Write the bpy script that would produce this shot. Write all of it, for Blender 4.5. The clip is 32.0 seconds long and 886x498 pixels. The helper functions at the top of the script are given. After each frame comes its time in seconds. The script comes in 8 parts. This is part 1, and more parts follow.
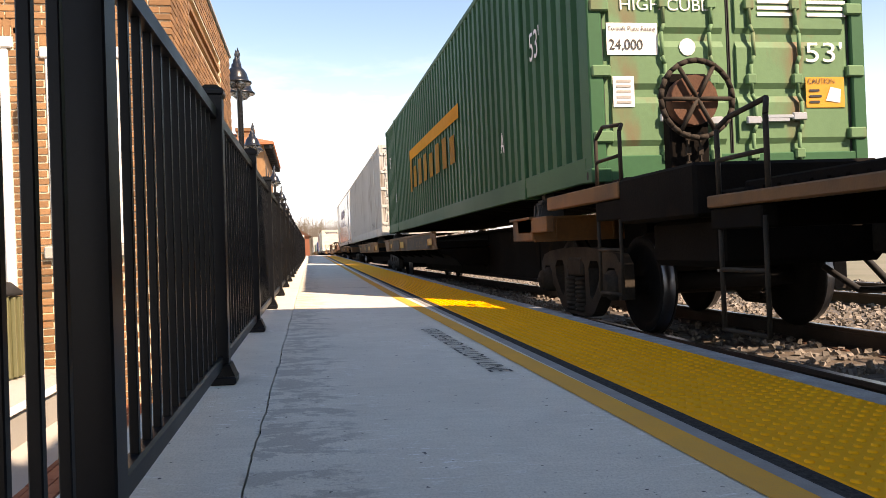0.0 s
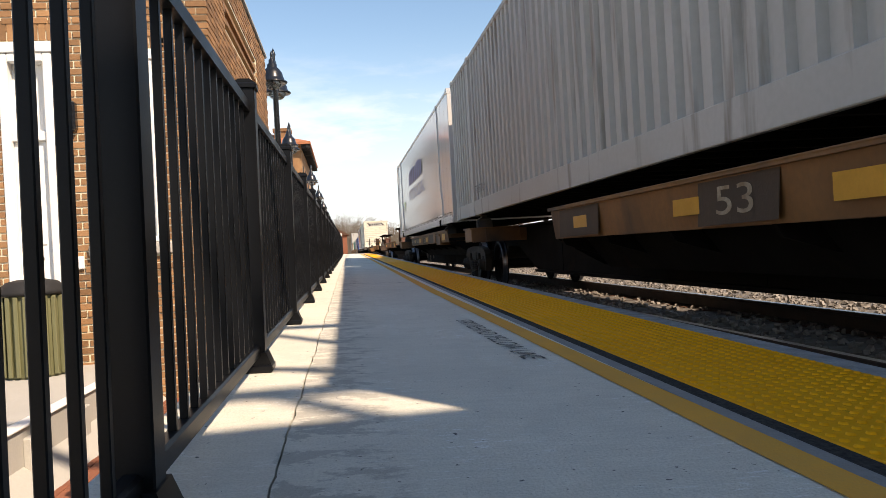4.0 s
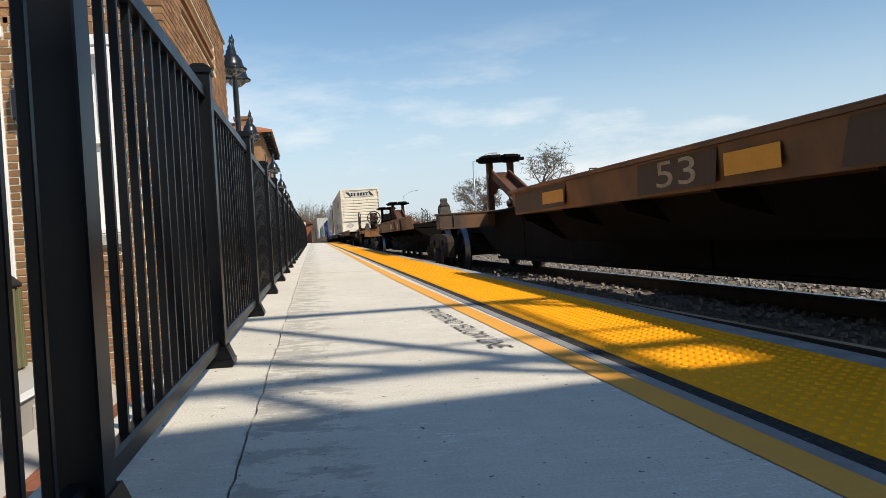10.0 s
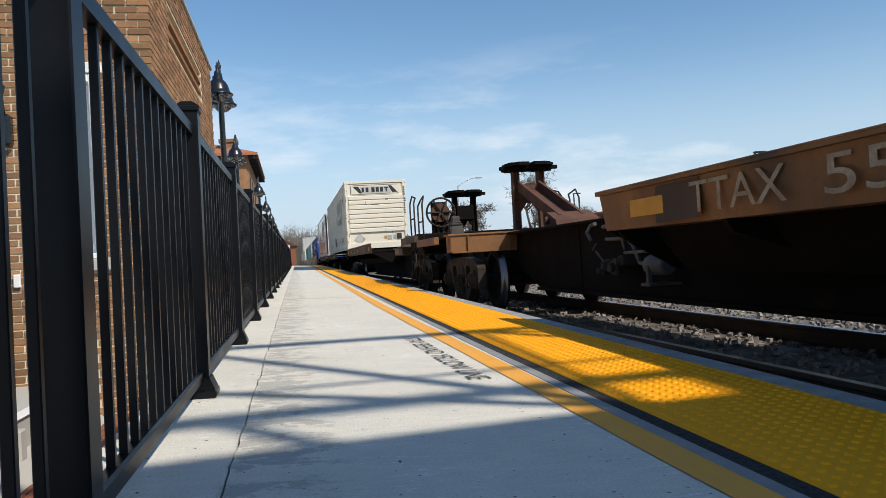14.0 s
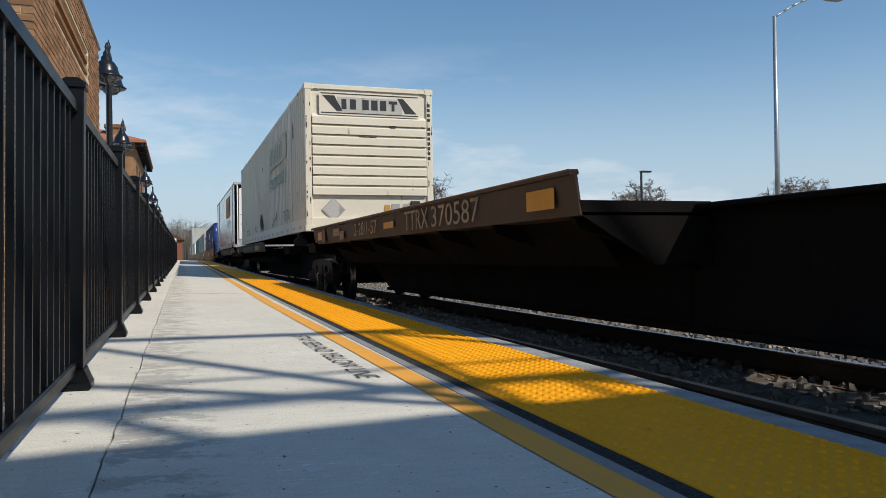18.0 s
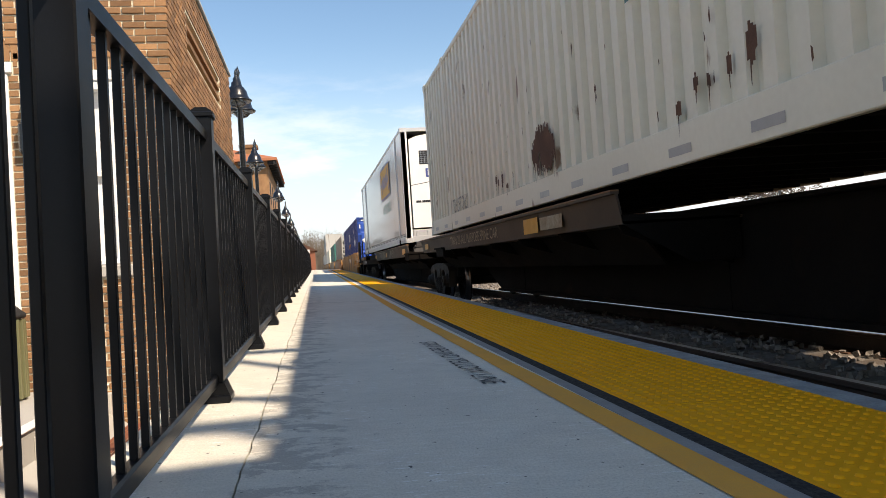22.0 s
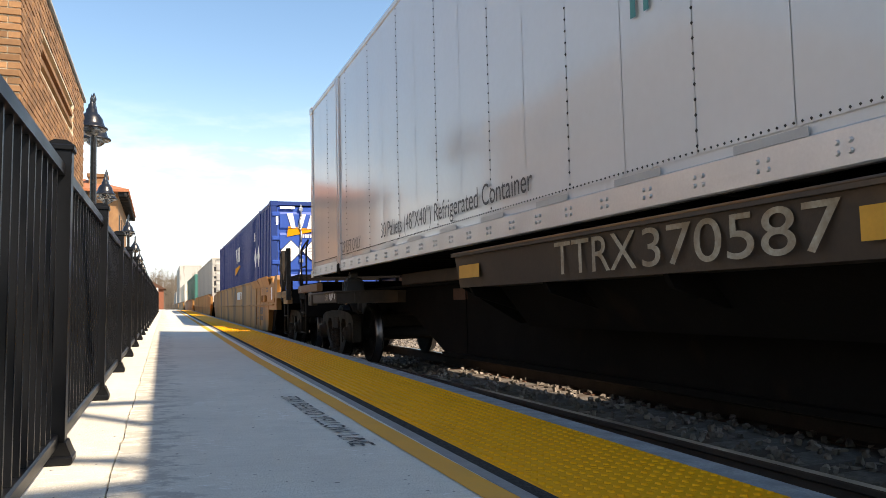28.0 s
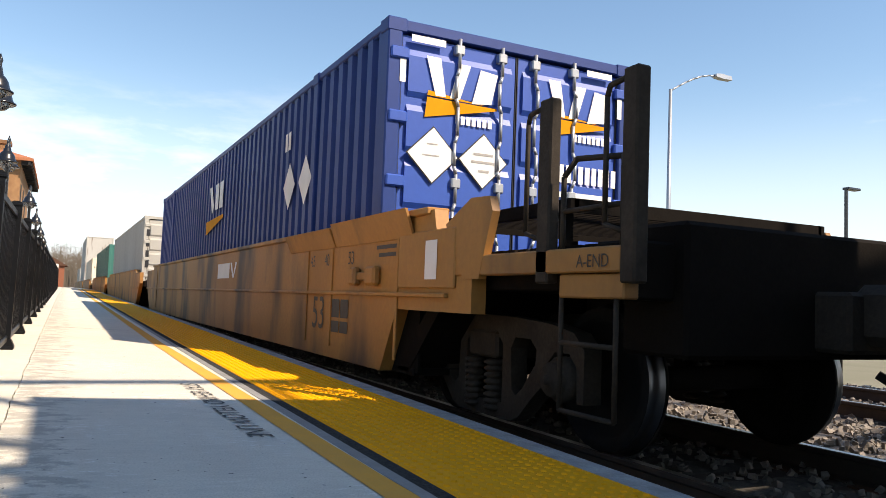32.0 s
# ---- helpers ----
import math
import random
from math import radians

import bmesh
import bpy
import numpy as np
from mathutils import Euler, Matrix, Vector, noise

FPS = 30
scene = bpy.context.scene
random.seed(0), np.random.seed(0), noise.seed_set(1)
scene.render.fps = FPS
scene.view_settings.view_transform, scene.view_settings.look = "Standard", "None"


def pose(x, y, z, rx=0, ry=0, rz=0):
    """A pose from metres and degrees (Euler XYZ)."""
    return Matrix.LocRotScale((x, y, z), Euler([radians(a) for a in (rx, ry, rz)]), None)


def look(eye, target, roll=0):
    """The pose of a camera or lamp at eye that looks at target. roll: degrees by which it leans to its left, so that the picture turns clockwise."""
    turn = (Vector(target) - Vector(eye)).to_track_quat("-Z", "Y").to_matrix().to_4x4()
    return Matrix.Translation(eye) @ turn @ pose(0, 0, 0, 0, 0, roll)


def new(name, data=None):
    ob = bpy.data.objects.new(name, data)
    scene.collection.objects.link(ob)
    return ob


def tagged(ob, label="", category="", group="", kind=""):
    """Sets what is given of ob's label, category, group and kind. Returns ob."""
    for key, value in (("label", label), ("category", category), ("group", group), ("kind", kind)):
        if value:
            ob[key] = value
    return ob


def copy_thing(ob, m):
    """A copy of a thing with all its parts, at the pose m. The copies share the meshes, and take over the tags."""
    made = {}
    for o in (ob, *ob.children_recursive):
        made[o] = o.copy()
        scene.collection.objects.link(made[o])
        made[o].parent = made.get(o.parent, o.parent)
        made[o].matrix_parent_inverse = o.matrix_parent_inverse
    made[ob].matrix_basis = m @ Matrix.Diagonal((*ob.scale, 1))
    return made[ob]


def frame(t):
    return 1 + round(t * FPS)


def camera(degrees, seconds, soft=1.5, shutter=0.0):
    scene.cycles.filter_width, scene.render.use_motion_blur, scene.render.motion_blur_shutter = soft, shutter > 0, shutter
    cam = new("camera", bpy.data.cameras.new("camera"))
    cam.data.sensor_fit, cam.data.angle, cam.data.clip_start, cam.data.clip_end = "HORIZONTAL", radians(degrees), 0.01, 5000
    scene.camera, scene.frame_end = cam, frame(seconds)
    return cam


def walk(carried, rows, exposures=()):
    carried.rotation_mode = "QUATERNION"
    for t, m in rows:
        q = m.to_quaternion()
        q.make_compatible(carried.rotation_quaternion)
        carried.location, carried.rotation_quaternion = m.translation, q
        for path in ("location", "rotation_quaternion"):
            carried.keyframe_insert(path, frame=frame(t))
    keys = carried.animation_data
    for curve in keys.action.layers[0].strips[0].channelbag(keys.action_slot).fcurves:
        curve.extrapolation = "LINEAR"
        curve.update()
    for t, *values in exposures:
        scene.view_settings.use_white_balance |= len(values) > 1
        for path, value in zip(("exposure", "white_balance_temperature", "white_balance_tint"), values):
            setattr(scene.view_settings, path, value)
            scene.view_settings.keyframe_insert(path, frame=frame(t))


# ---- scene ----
cam = camera(60.0, 32.0, soft=0.7)
PATH = [
    (0, (-0.048, 0.376, 0.465), (0.305, 2.345, 0.466), -2.4),
    (0.5, (-0.043, 0.351, 0.456), (0.346, 2.312, 0.433), -2.9),
    (1, (-0.035, 0.314, 0.453), (0.335, 2.28, 0.471), -3.7),
    (1.5, (-0.039, 0.339, 0.457), (0.299, 2.31, 0.491), -3.9),
    (2, (-0.034, 0.316, 0.451), (0.27, 2.293, 0.469), -4.6),
    (2.5, (-0.03, 0.348, 0.45), (0.274, 2.324, 0.464), -3.4),
    (3, (-0.02, 0.321, 0.444), (0.33, 2.29, 0.435), -4.1),
    (3.5, (-0.02, 0.324, 0.441), (0.368, 2.286, 0.451), -3.6),
    (4, (-0.03, 0.354, 0.429), (0.227, 2.337, 0.427), -3.2),
    (4.5, (-0.027, 0.382, 0.426), (0.218, 2.367, 0.401), -3.5),
    (6.5, (-0.014, 0.397, 0.429), (0.296, 2.372, 0.39), -4.8),
    (7, (-0.012, 0.418, 0.425), (0.314, 2.391, 0.384), -4.2),
    (7.5, (-0.011, 0.416, 0.429), (0.323, 2.388, 0.397), -4.5),
    (8, (-0.01, 0.414, 0.424), (0.328, 2.384, 0.387), -4.2),
    (8.5, (-0.015, 0.412, 0.428), (0.321, 2.383, 0.393), -4.2),
    (9, (-0.011, 0.415, 0.424), (0.331, 2.385, 0.39), -4.2),
    (9.5, (-0.015, 0.409, 0.427), (0.332, 2.378, 0.392), -4.0),
    (10, (-0.021, 0.413, 0.432), (0.324, 2.383, 0.392), -3.9),
    (10.5, (-0.019, 0.409, 0.431), (0.335, 2.376, 0.38), -3.7),
    (11, (-0.018, 0.41, 0.431), (0.361, 2.373, 0.378), -3.4),
    (11.5, (-0.016, 0.385, 0.447), (0.439, 2.333, 0.433), -4.1),
    (12, (-0.021, 0.353, 0.48), (0.5, 2.284, 0.517), -5.0),
    (12.5, (-0.027, 0.319, 0.488), (0.429, 2.265, 0.551), -4.7),
    (13, (-0.021, 0.333, 0.481), (0.405, 2.286, 0.543), -3.6),
    (13.5, (-0.016, 0.337, 0.475), (0.367, 2.299, 0.5), -3.5),
    (14, (-0.016, 0.326, 0.474), (0.372, 2.288, 0.492), -3.5),
    (14.5, (-0.02, 0.325, 0.478), (0.472, 2.262, 0.543), -4.0),
    (16.5, (-0.019, 0.319, 0.455), (0.62, 2.215, 0.46), -2.0),
    (17, (-0.019, 0.315, 0.449), (0.623, 2.209, 0.424), -1.5),
    (17.5, (-0.02, 0.334, 0.453), (0.622, 2.228, 0.462), -1.9),
    (18, (-0.022, 0.32, 0.456), (0.632, 2.21, 0.473), -0.9),
    (18.5, (-0.024, 0.317, 0.468), (0.68, 2.188, 0.53), -0.8),
    (19, (-0.007, 0.288, 0.488), (0.88, 2.076, 0.614), 0.2),
    (19.5, (-0.002, 0.232, 0.495), (0.992, 1.963, 0.62), -0.4),
    (20, (-0.028, 0.231, 0.494), (0.857, 2.016, 0.665), -1.4),
    (20.5, (-0.022, 0.253, 0.468), (0.799, 2.073, 0.584), -1.7),
    (21, (-0.003, 0.332, 0.496), (0.524, 2.255, 0.651), -5.3),
    (21.5, (0.009, 0.331, 0.481), (0.399, 2.291, 0.558), -4.4),
    (22, (0.009, 0.333, 0.473), (0.348, 2.304, 0.504), -3.8),
    (22.5, (0.005, 0.318, 0.472), (0.312, 2.294, 0.514), -4.1),
    (23, (0.011, 0.32, 0.464), (0.303, 2.298, 0.497), -3.9),
    (23.5, (0.024, 0.387, 0.425), (0.316, 2.366, 0.386), -0.7),
    (24, (0.028, 0.413, 0.416), (0.367, 2.383, 0.352), -0.8),
    (24.5, (0.008, 0.414, 0.448), (0.487, 2.355, 0.4), -2.3),
    (26.5, (-0.05, 0.345, 0.515), (0.721, 2.175, 0.749), -1.6),
    (27, (-0.052, 0.373, 0.518), (0.713, 2.214, 0.677), -1.7),
    (27.5, (-0.045, 0.393, 0.519), (0.672, 2.255, 0.658), -1.2),
    (28, (-0.046, 0.397, 0.518), (0.648, 2.267, 0.656), -1.3),
    (28.5, (-0.046, 0.399, 0.519), (0.633, 2.276, 0.656), -0.6),
    (29, (-0.046, 0.402, 0.522), (0.619, 2.282, 0.677), -0.2),
    (29.5, (-0.044, 0.387, 0.515), (0.648, 2.257, 0.665), 0.8),
    (30, (-0.043, 0.367, 0.512), (0.751, 2.196, 0.668), 2.8),
    (30.5, (-0.027, 0.417, 0.5), (0.899, 2.185, 0.622), 4.0),
    (31, (-0.039, 0.377, 0.512), (0.854, 2.162, 0.649), 2.7),
    (31.5, (-0.019, 0.435, 0.508), (0.873, 2.221, 0.638), 2.4),
    (32, (-0.03, 0.398, 0.514), (0.86, 2.184, 0.648), 2.2),
]
EXPOSURES = [(0.0, 1.45, 9700, 24), (1.0, 1.45, 9400, 22), (3.0, 1.04, 8900, 19), (4.0, 1.0, 8700, 18), (7.0, 0.93, 8500, 16), (8.0, 0.68, 8100, 14), (10.0, 0.43, 7400, 11), (13.0, 0.40, 6850, 10), (18.0, 0.14, 6850, 9), (19.0, 0.28, 6750, 10), (20.0, 0.28, 6900, 10), (21.0, 0.58, 7600, 12), (22.0, 0.91, 8200, 15), (24.0, 0.72, 8100, 15), (27.0, 1.22, 8300, 15), (28.0, 1.29, 8500, 15), (29.0, 1.0, 8400, 15), (31.0, 1.19, 8500, 16), (32.0, 1.06, 8300, 16)]
walk(cam, [(t, look(e, g, r)) for t, e, g, r in PATH], EXPOSURES)

# ---------------------------------------------------------------- light
SUN_DIR = Vector((0.64, -0.80, 1.0)).normalized()
sun = new("sun", bpy.data.lights.new("sun", "SUN"))
sun.data.energy, sun.data.angle, sun.data.color = 3.5, radians(0.53), (1.0, 0.955, 0.89)
sun.matrix_world = look((60, -70, 90), Vector((60, -70, 90)) - SUN_DIR)

world = bpy.data.worlds.new("sky")
scene.world = world
world.use_nodes = True
nt = world.node_tree
nt.nodes.clear()
sky = nt.nodes.new("ShaderNodeTexSky")
sky.sky_type, sky.sun_disc = "NISHITA", False
sky.sun_elevation, sky.sun_rotation = math.asin(SUN_DIR.z), math.atan2(SUN_DIR.x, SUN_DIR.y)
sky.air_density, sky.dust_density, sky.ozone_density = 1.0, 0.25, 1.2
coord = nt.nodes.new("ShaderNodeTexCoord")
stretch = nt.nodes.new("ShaderNodeMapping")
stretch.inputs["Scale"].default_value = (1.3, 1.3, 5.0)
wisps = nt.nodes.new("ShaderNodeTexNoise")
wisps.inputs["Scale"].default_value, wisps.inputs["Detail"].default_value = 1.6, 9.0
wisps.inputs["Roughness"].default_value = 0.62
cover = nt.nodes.new("ShaderNodeValToRGB")
cover.color_ramp.elements[0].position, cover.color_ramp.elements[1].position = 0.50, 0.66
cover.color_ramp.elements[1].color = (0.75, 0.75, 0.75, 1)
clouds = nt.nodes.new("ShaderNodeMixRGB")
clouds.inputs["Color2"].default_value = (6.6, 7.0, 7.6, 1)
back = nt.nodes.new("ShaderNodeBackground")
back.inputs["Strength"].default_value = 0.112
out = nt.nodes.new("ShaderNodeOutputWorld")
nt.links.new(coord.outputs["Generated"], stretch.inputs["Vector"])
nt.links.new(stretch.outputs["Vector"], wisps.inputs["Vector"])
nt.links.new(wisps.outputs["Fac"], cover.inputs["Fac"])
# clouds keep to a low bank, and haze pales the horizon
height = nt.nodes.new("ShaderNodeSeparateXYZ")
low = nt.nodes.new("ShaderNodeMapRange")
low.inputs["From Min"].default_value, low.inputs["From Max"].default_value = 0.27, 0.13
gate = nt.nodes.new("ShaderNodeMath")
gate.operation = "MULTIPLY"
near = nt.nodes.new("ShaderNodeMapRange")
near.interpolation_type = "SMOOTHERSTEP"
near.inputs["From Min"].default_value, near.inputs["From Max"].default_value = 0.30, -0.02
near.inputs["To Max"].default_value = 0.85
haze = nt.nodes.new("ShaderNodeMixRGB")
haze.inputs["Color2"].default_value = (3.4, 4.5, 6.1, 1)
nt.links.new(coord.outputs["Generated"], height.inputs["Vector"])
nt.links.new(height.outputs["Z"], low.inputs["Value"])
nt.links.new(height.outputs["Z"], near.inputs["Value"])
nt.links.new(low.outputs["Result"], gate.inputs[0])
nt.links.new(cover.outputs["Color"], gate.inputs[1])
nt.links.new(gate.outputs[0], clouds.inputs["Fac"])
nt.links.new(near.outputs["Result"], haze.inputs["Fac"])
deep = nt.nodes.new("ShaderNodeHueSaturation")
deep.inputs["Saturation"].default_value, deep.inputs["Value"].default_value = 1.22, 1.0
nt.links.new(sky.outputs["Color"], deep.inputs["Color"])
nt.links.new(deep.outputs["Color"], haze.inputs["Color1"])
nt.links.new(haze.outputs["Color"], clouds.inputs["Color1"])
nt.links.new(clouds.outputs["Color"], back.inputs["Color"])
nt.links.new(back.outputs["Background"], out.inputs["Surface"])


# ---------------------------------------------------------------- materials
def mat(name, col, rough=0.6, metal=0.0, col2=None, fine=30.0, coarse=1.5, amount=0.5, bump=0.15, bump_scale=60.0,
        stain=None, stain_at=(0.55, 0.75), stain_scale=2.0, streak=1.0, per_piece=0.0, spec=0.5, coat=0.0):
    """A procedural surface: two colours mixed by coarse and fine noise, a stain with its own shape, fine relief."""
    m = bpy.data.materials.new(name)
    m.use_nodes = True
    n, l = m.node_tree.nodes, m.node_tree.links
    b = n["Principled BSDF"]
    b.inputs["Roughness"].default_value, b.inputs["Metallic"].default_value = rough, metal
    b.inputs["Specular IOR Level"].default_value = spec
    b.inputs["Coat Weight"].default_value = coat
    b.inputs["Coat Roughness"].default_value = 0.12
    tc = n.new("ShaderNodeTexCoord")
    def noise_at(scale, detail=5.0, stretch_z=1.0):
        mp = n.new("ShaderNodeMapping")
        mp.inputs["Scale"].default_value = (1, 1, stretch_z)
        nz = n.new("ShaderNodeTexNoise")
        nz.inputs["Scale"].default_value, nz.inputs["Detail"].default_value = scale, detail
        l.new(tc.outputs["Object"], mp.inputs["Vector"])
        l.new(mp.outputs["Vector"], nz.inputs["Vector"])
        return nz.outputs["Fac"]
    def ramp(fac, a, c):
        r = n.new("ShaderNodeMapRange")
        r.inputs["From Min"].default_value, r.inputs["From Max"].default_value = a, c
        l.new(fac, r.inputs["Value"])
        return r.outputs["Result"]
    def mix(fac, c1, c2):
        x = n.new("ShaderNodeMixRGB")
        for sock, v in ((x.inputs["Fac"], fac), (x.inputs["Color1"], c1), (x.inputs["Color2"], c2)):
            if isinstance(v, (tuple, float, int)):
                sock.default_value = v if not isinstance(v, tuple) else (*v[:3], 1)
            else:
                l.new(v, sock)
        return x.outputs["Color"]
    col2 = col2 or tuple(c * 0.72 for c in col)
    cn, fn = noise_at(coarse, 6.0, streak), noise_at(fine, 6.0)
    c = mix(ramp(cn, 0.35, 0.68), col, tuple(a * (1 - amount) + q * amount for a, q in zip(col, col2)))
    c = mix(ramp(fn, 0.3, 0.75), c, mix(amount * 0.8, c, col2))
    if stain:
        sn = noise_at(stain_scale, 8.0, streak)
        c = mix(ramp(sn, *stain_at), c, stain)
    if per_piece:
        oi = n.new("ShaderNodeObjectInfo")
        ge = n.new("ShaderNodeNewGeometry")
        ad = n.new("ShaderNodeMath")
        ad.operation = "ADD"
        l.new(oi.outputs["Random"], ad.inputs[0])
        l.new(ge.outputs["Random Per Island"], ad.inputs[1])
        fr = n.new("ShaderNodeMath")
        fr.operation = "FRACT"
        l.new(ad.outputs[0], fr.inputs[0])
        hv = n.new("ShaderNodeHueSaturation")
        l.new(ramp(fr.outputs[0], 0.0, 1.0), hv.inputs["Fac"])
        mr = n.new("ShaderNodeMapRange")
        mr.inputs["To Min"].default_value, mr.inputs["To Max"].default_value = 1 - per_piece, 1 + per_piece
        l.new(fr.outputs[0], mr.inputs["Value"])
        l.new(mr.outputs["Result"], hv.inputs["Value"])
        hv.inputs["Fac"].default_value = 1.0
        for k in list(hv.inputs["Fac"].links):
            l.remove(k)
        l.new(c, hv.inputs["Color"])
        c = hv.outputs["Color"]
    l.new(c, b.inputs["Base Color"])
    rr = n.new("ShaderNodeMapRange")
    rr.inputs["To Min"].default_value, rr.inputs["To Max"].default_value = max(0.02, rough - 0.10), min(1.0, rough + 0.12)
    l.new(cn, rr.inputs["Value"])
    l.new(rr.outputs["Result"], b.inputs["Roughness"])
    if bump:
        bp = n.new("ShaderNodeBump")
        bp.inputs["Strength"].default_value, bp.inputs["Distance"].default_value = bump, 0.01
        l.new(noise_at(bump_scale, 6.0), bp.inputs["Height"])
        l.new(bp.outputs["Normal"], b.inputs["Normal"])
    return m


def broomed_concrete():
    """Pale cast concrete with a broom finish across it, pale chips, dark specks and damp patches along the long crack."""
    m = bpy.data.materials.new("platform_concrete")
    m.use_nodes = True
    n, l = m.node_tree.nodes, m.node_tree.links
    b = n["Principled BSDF"]
    b.inputs["Roughness"].default_value, b.inputs["Specular IOR Level"].default_value = 0.88, 0.3
    tc = n.new("ShaderNodeTexCoord")
    def noise(scale, stretched=(1, 1, 1), detail=6.0, rough=0.55):
        mp, nz = n.new("ShaderNodeMapping"), n.new("ShaderNodeTexNoise")
        mp.inputs["Scale"].default_value = stretched
        nz.inputs["Scale"].default_value, nz.inputs["Detail"].default_value, nz.inputs["Roughness"].default_value = scale, detail, rough
        l.new(tc.outputs["Object"], mp.inputs["Vector"])
        l.new(mp.outputs["Vector"], nz.inputs["Vector"])
        return nz.outputs["Fac"]
    def span(v, a, c, lo=0.0, hi=1.0):
        r = n.new("ShaderNodeMapRange")
        for k, q in (("From Min", a), ("From Max", c), ("To Min", lo), ("To Max", hi)):
            r.inputs[k].default_value = q
        l.new(v, r.inputs["Value"])
        return r.outputs["Result"]
    def calc(op, a, c):
        x = n.new("ShaderNodeMath")
        x.operation = op
        for s, q in zip(x.inputs, (a, c)):
            if isinstance(q, float):
                s.default_value = q
            else:
                l.new(q, s)
        return x.outputs[0]
    def mix(fac, c1, c2):
        x = n.new("ShaderNodeMixRGB")
        l.new(fac, x.inputs["Fac"])
        for s, q in ((x.inputs["Color1"], c1), (x.inputs["Color2"], c2)):
            if isinstance(q, tuple):
                s.default_value = (*q, 1)
            else:
                l.new(q, s)
        return x.outputs["Color"]
    c = mix(span(noise(0.9), 0.35, 0.66), (0.745, 0.705, 0.605), (0.66, 0.625, 0.535))
    c = mix(span(noise(5.0), 0.45, 0.70, 0.0, 0.40), c, (0.56, 0.53, 0.46))
    broom = noise(1.0, (7.0, 34.0, 1.0), 8.0, 0.72)
    c = mix(span(broom, 0.47, 0.64, 0.0, 0.34), c, (0.55, 0.525, 0.45))
    chips = calc("MULTIPLY", span(noise(1.0, (16.0, 60.0, 1.0), 6.0, 0.62), 0.575, 0.62), span(noise(1.3, (1, 1, 1), 3.0), 0.46, 0.62, 0.12, 1.0))
    c = mix(span(chips, 0.0, 1.0, 0.0, 0.9), c, (0.88, 0.88, 0.85))
    c = mix(span(noise(130.0), 0.45, 0.66, 0.0, 0.45), c, (0.47, 0.45, 0.39))
    c = mix(span(noise(38.0, (1, 1, 1), 2.0), 0.70, 0.73), c, (0.12, 0.115, 0.11))
    xyz = n.new("ShaderNodeSeparateXYZ")
    l.new(tc.outputs["Object"], xyz.inputs["Vector"])
    damp = calc("MULTIPLY", span(xyz.outputs["X"], 0.22, -0.12), span(xyz.outputs["X"], -0.22, -0.165))
    damp = calc("MULTIPLY", damp, span(noise(5.5, (1, 1.6, 1), 10.0, 0.75), 0.44, 0.58))
    c = mix(span(damp, 0.25, 0.50, 0.0, 0.55), c, (0.30, 0.285, 0.25))
    l.new(c, b.inputs["Base Color"])
    bp = n.new("ShaderNodeBump")
    bp.inputs["Strength"].default_value, bp.inputs["Distance"].default_value = 0.7, 0.008
    l.new(calc("ADD", calc("MULTIPLY", broom, 0.8), noise(110.0)), bp.inputs["Height"])
    l.new(bp.outputs["Normal"], b.inputs["Normal"])
    return m


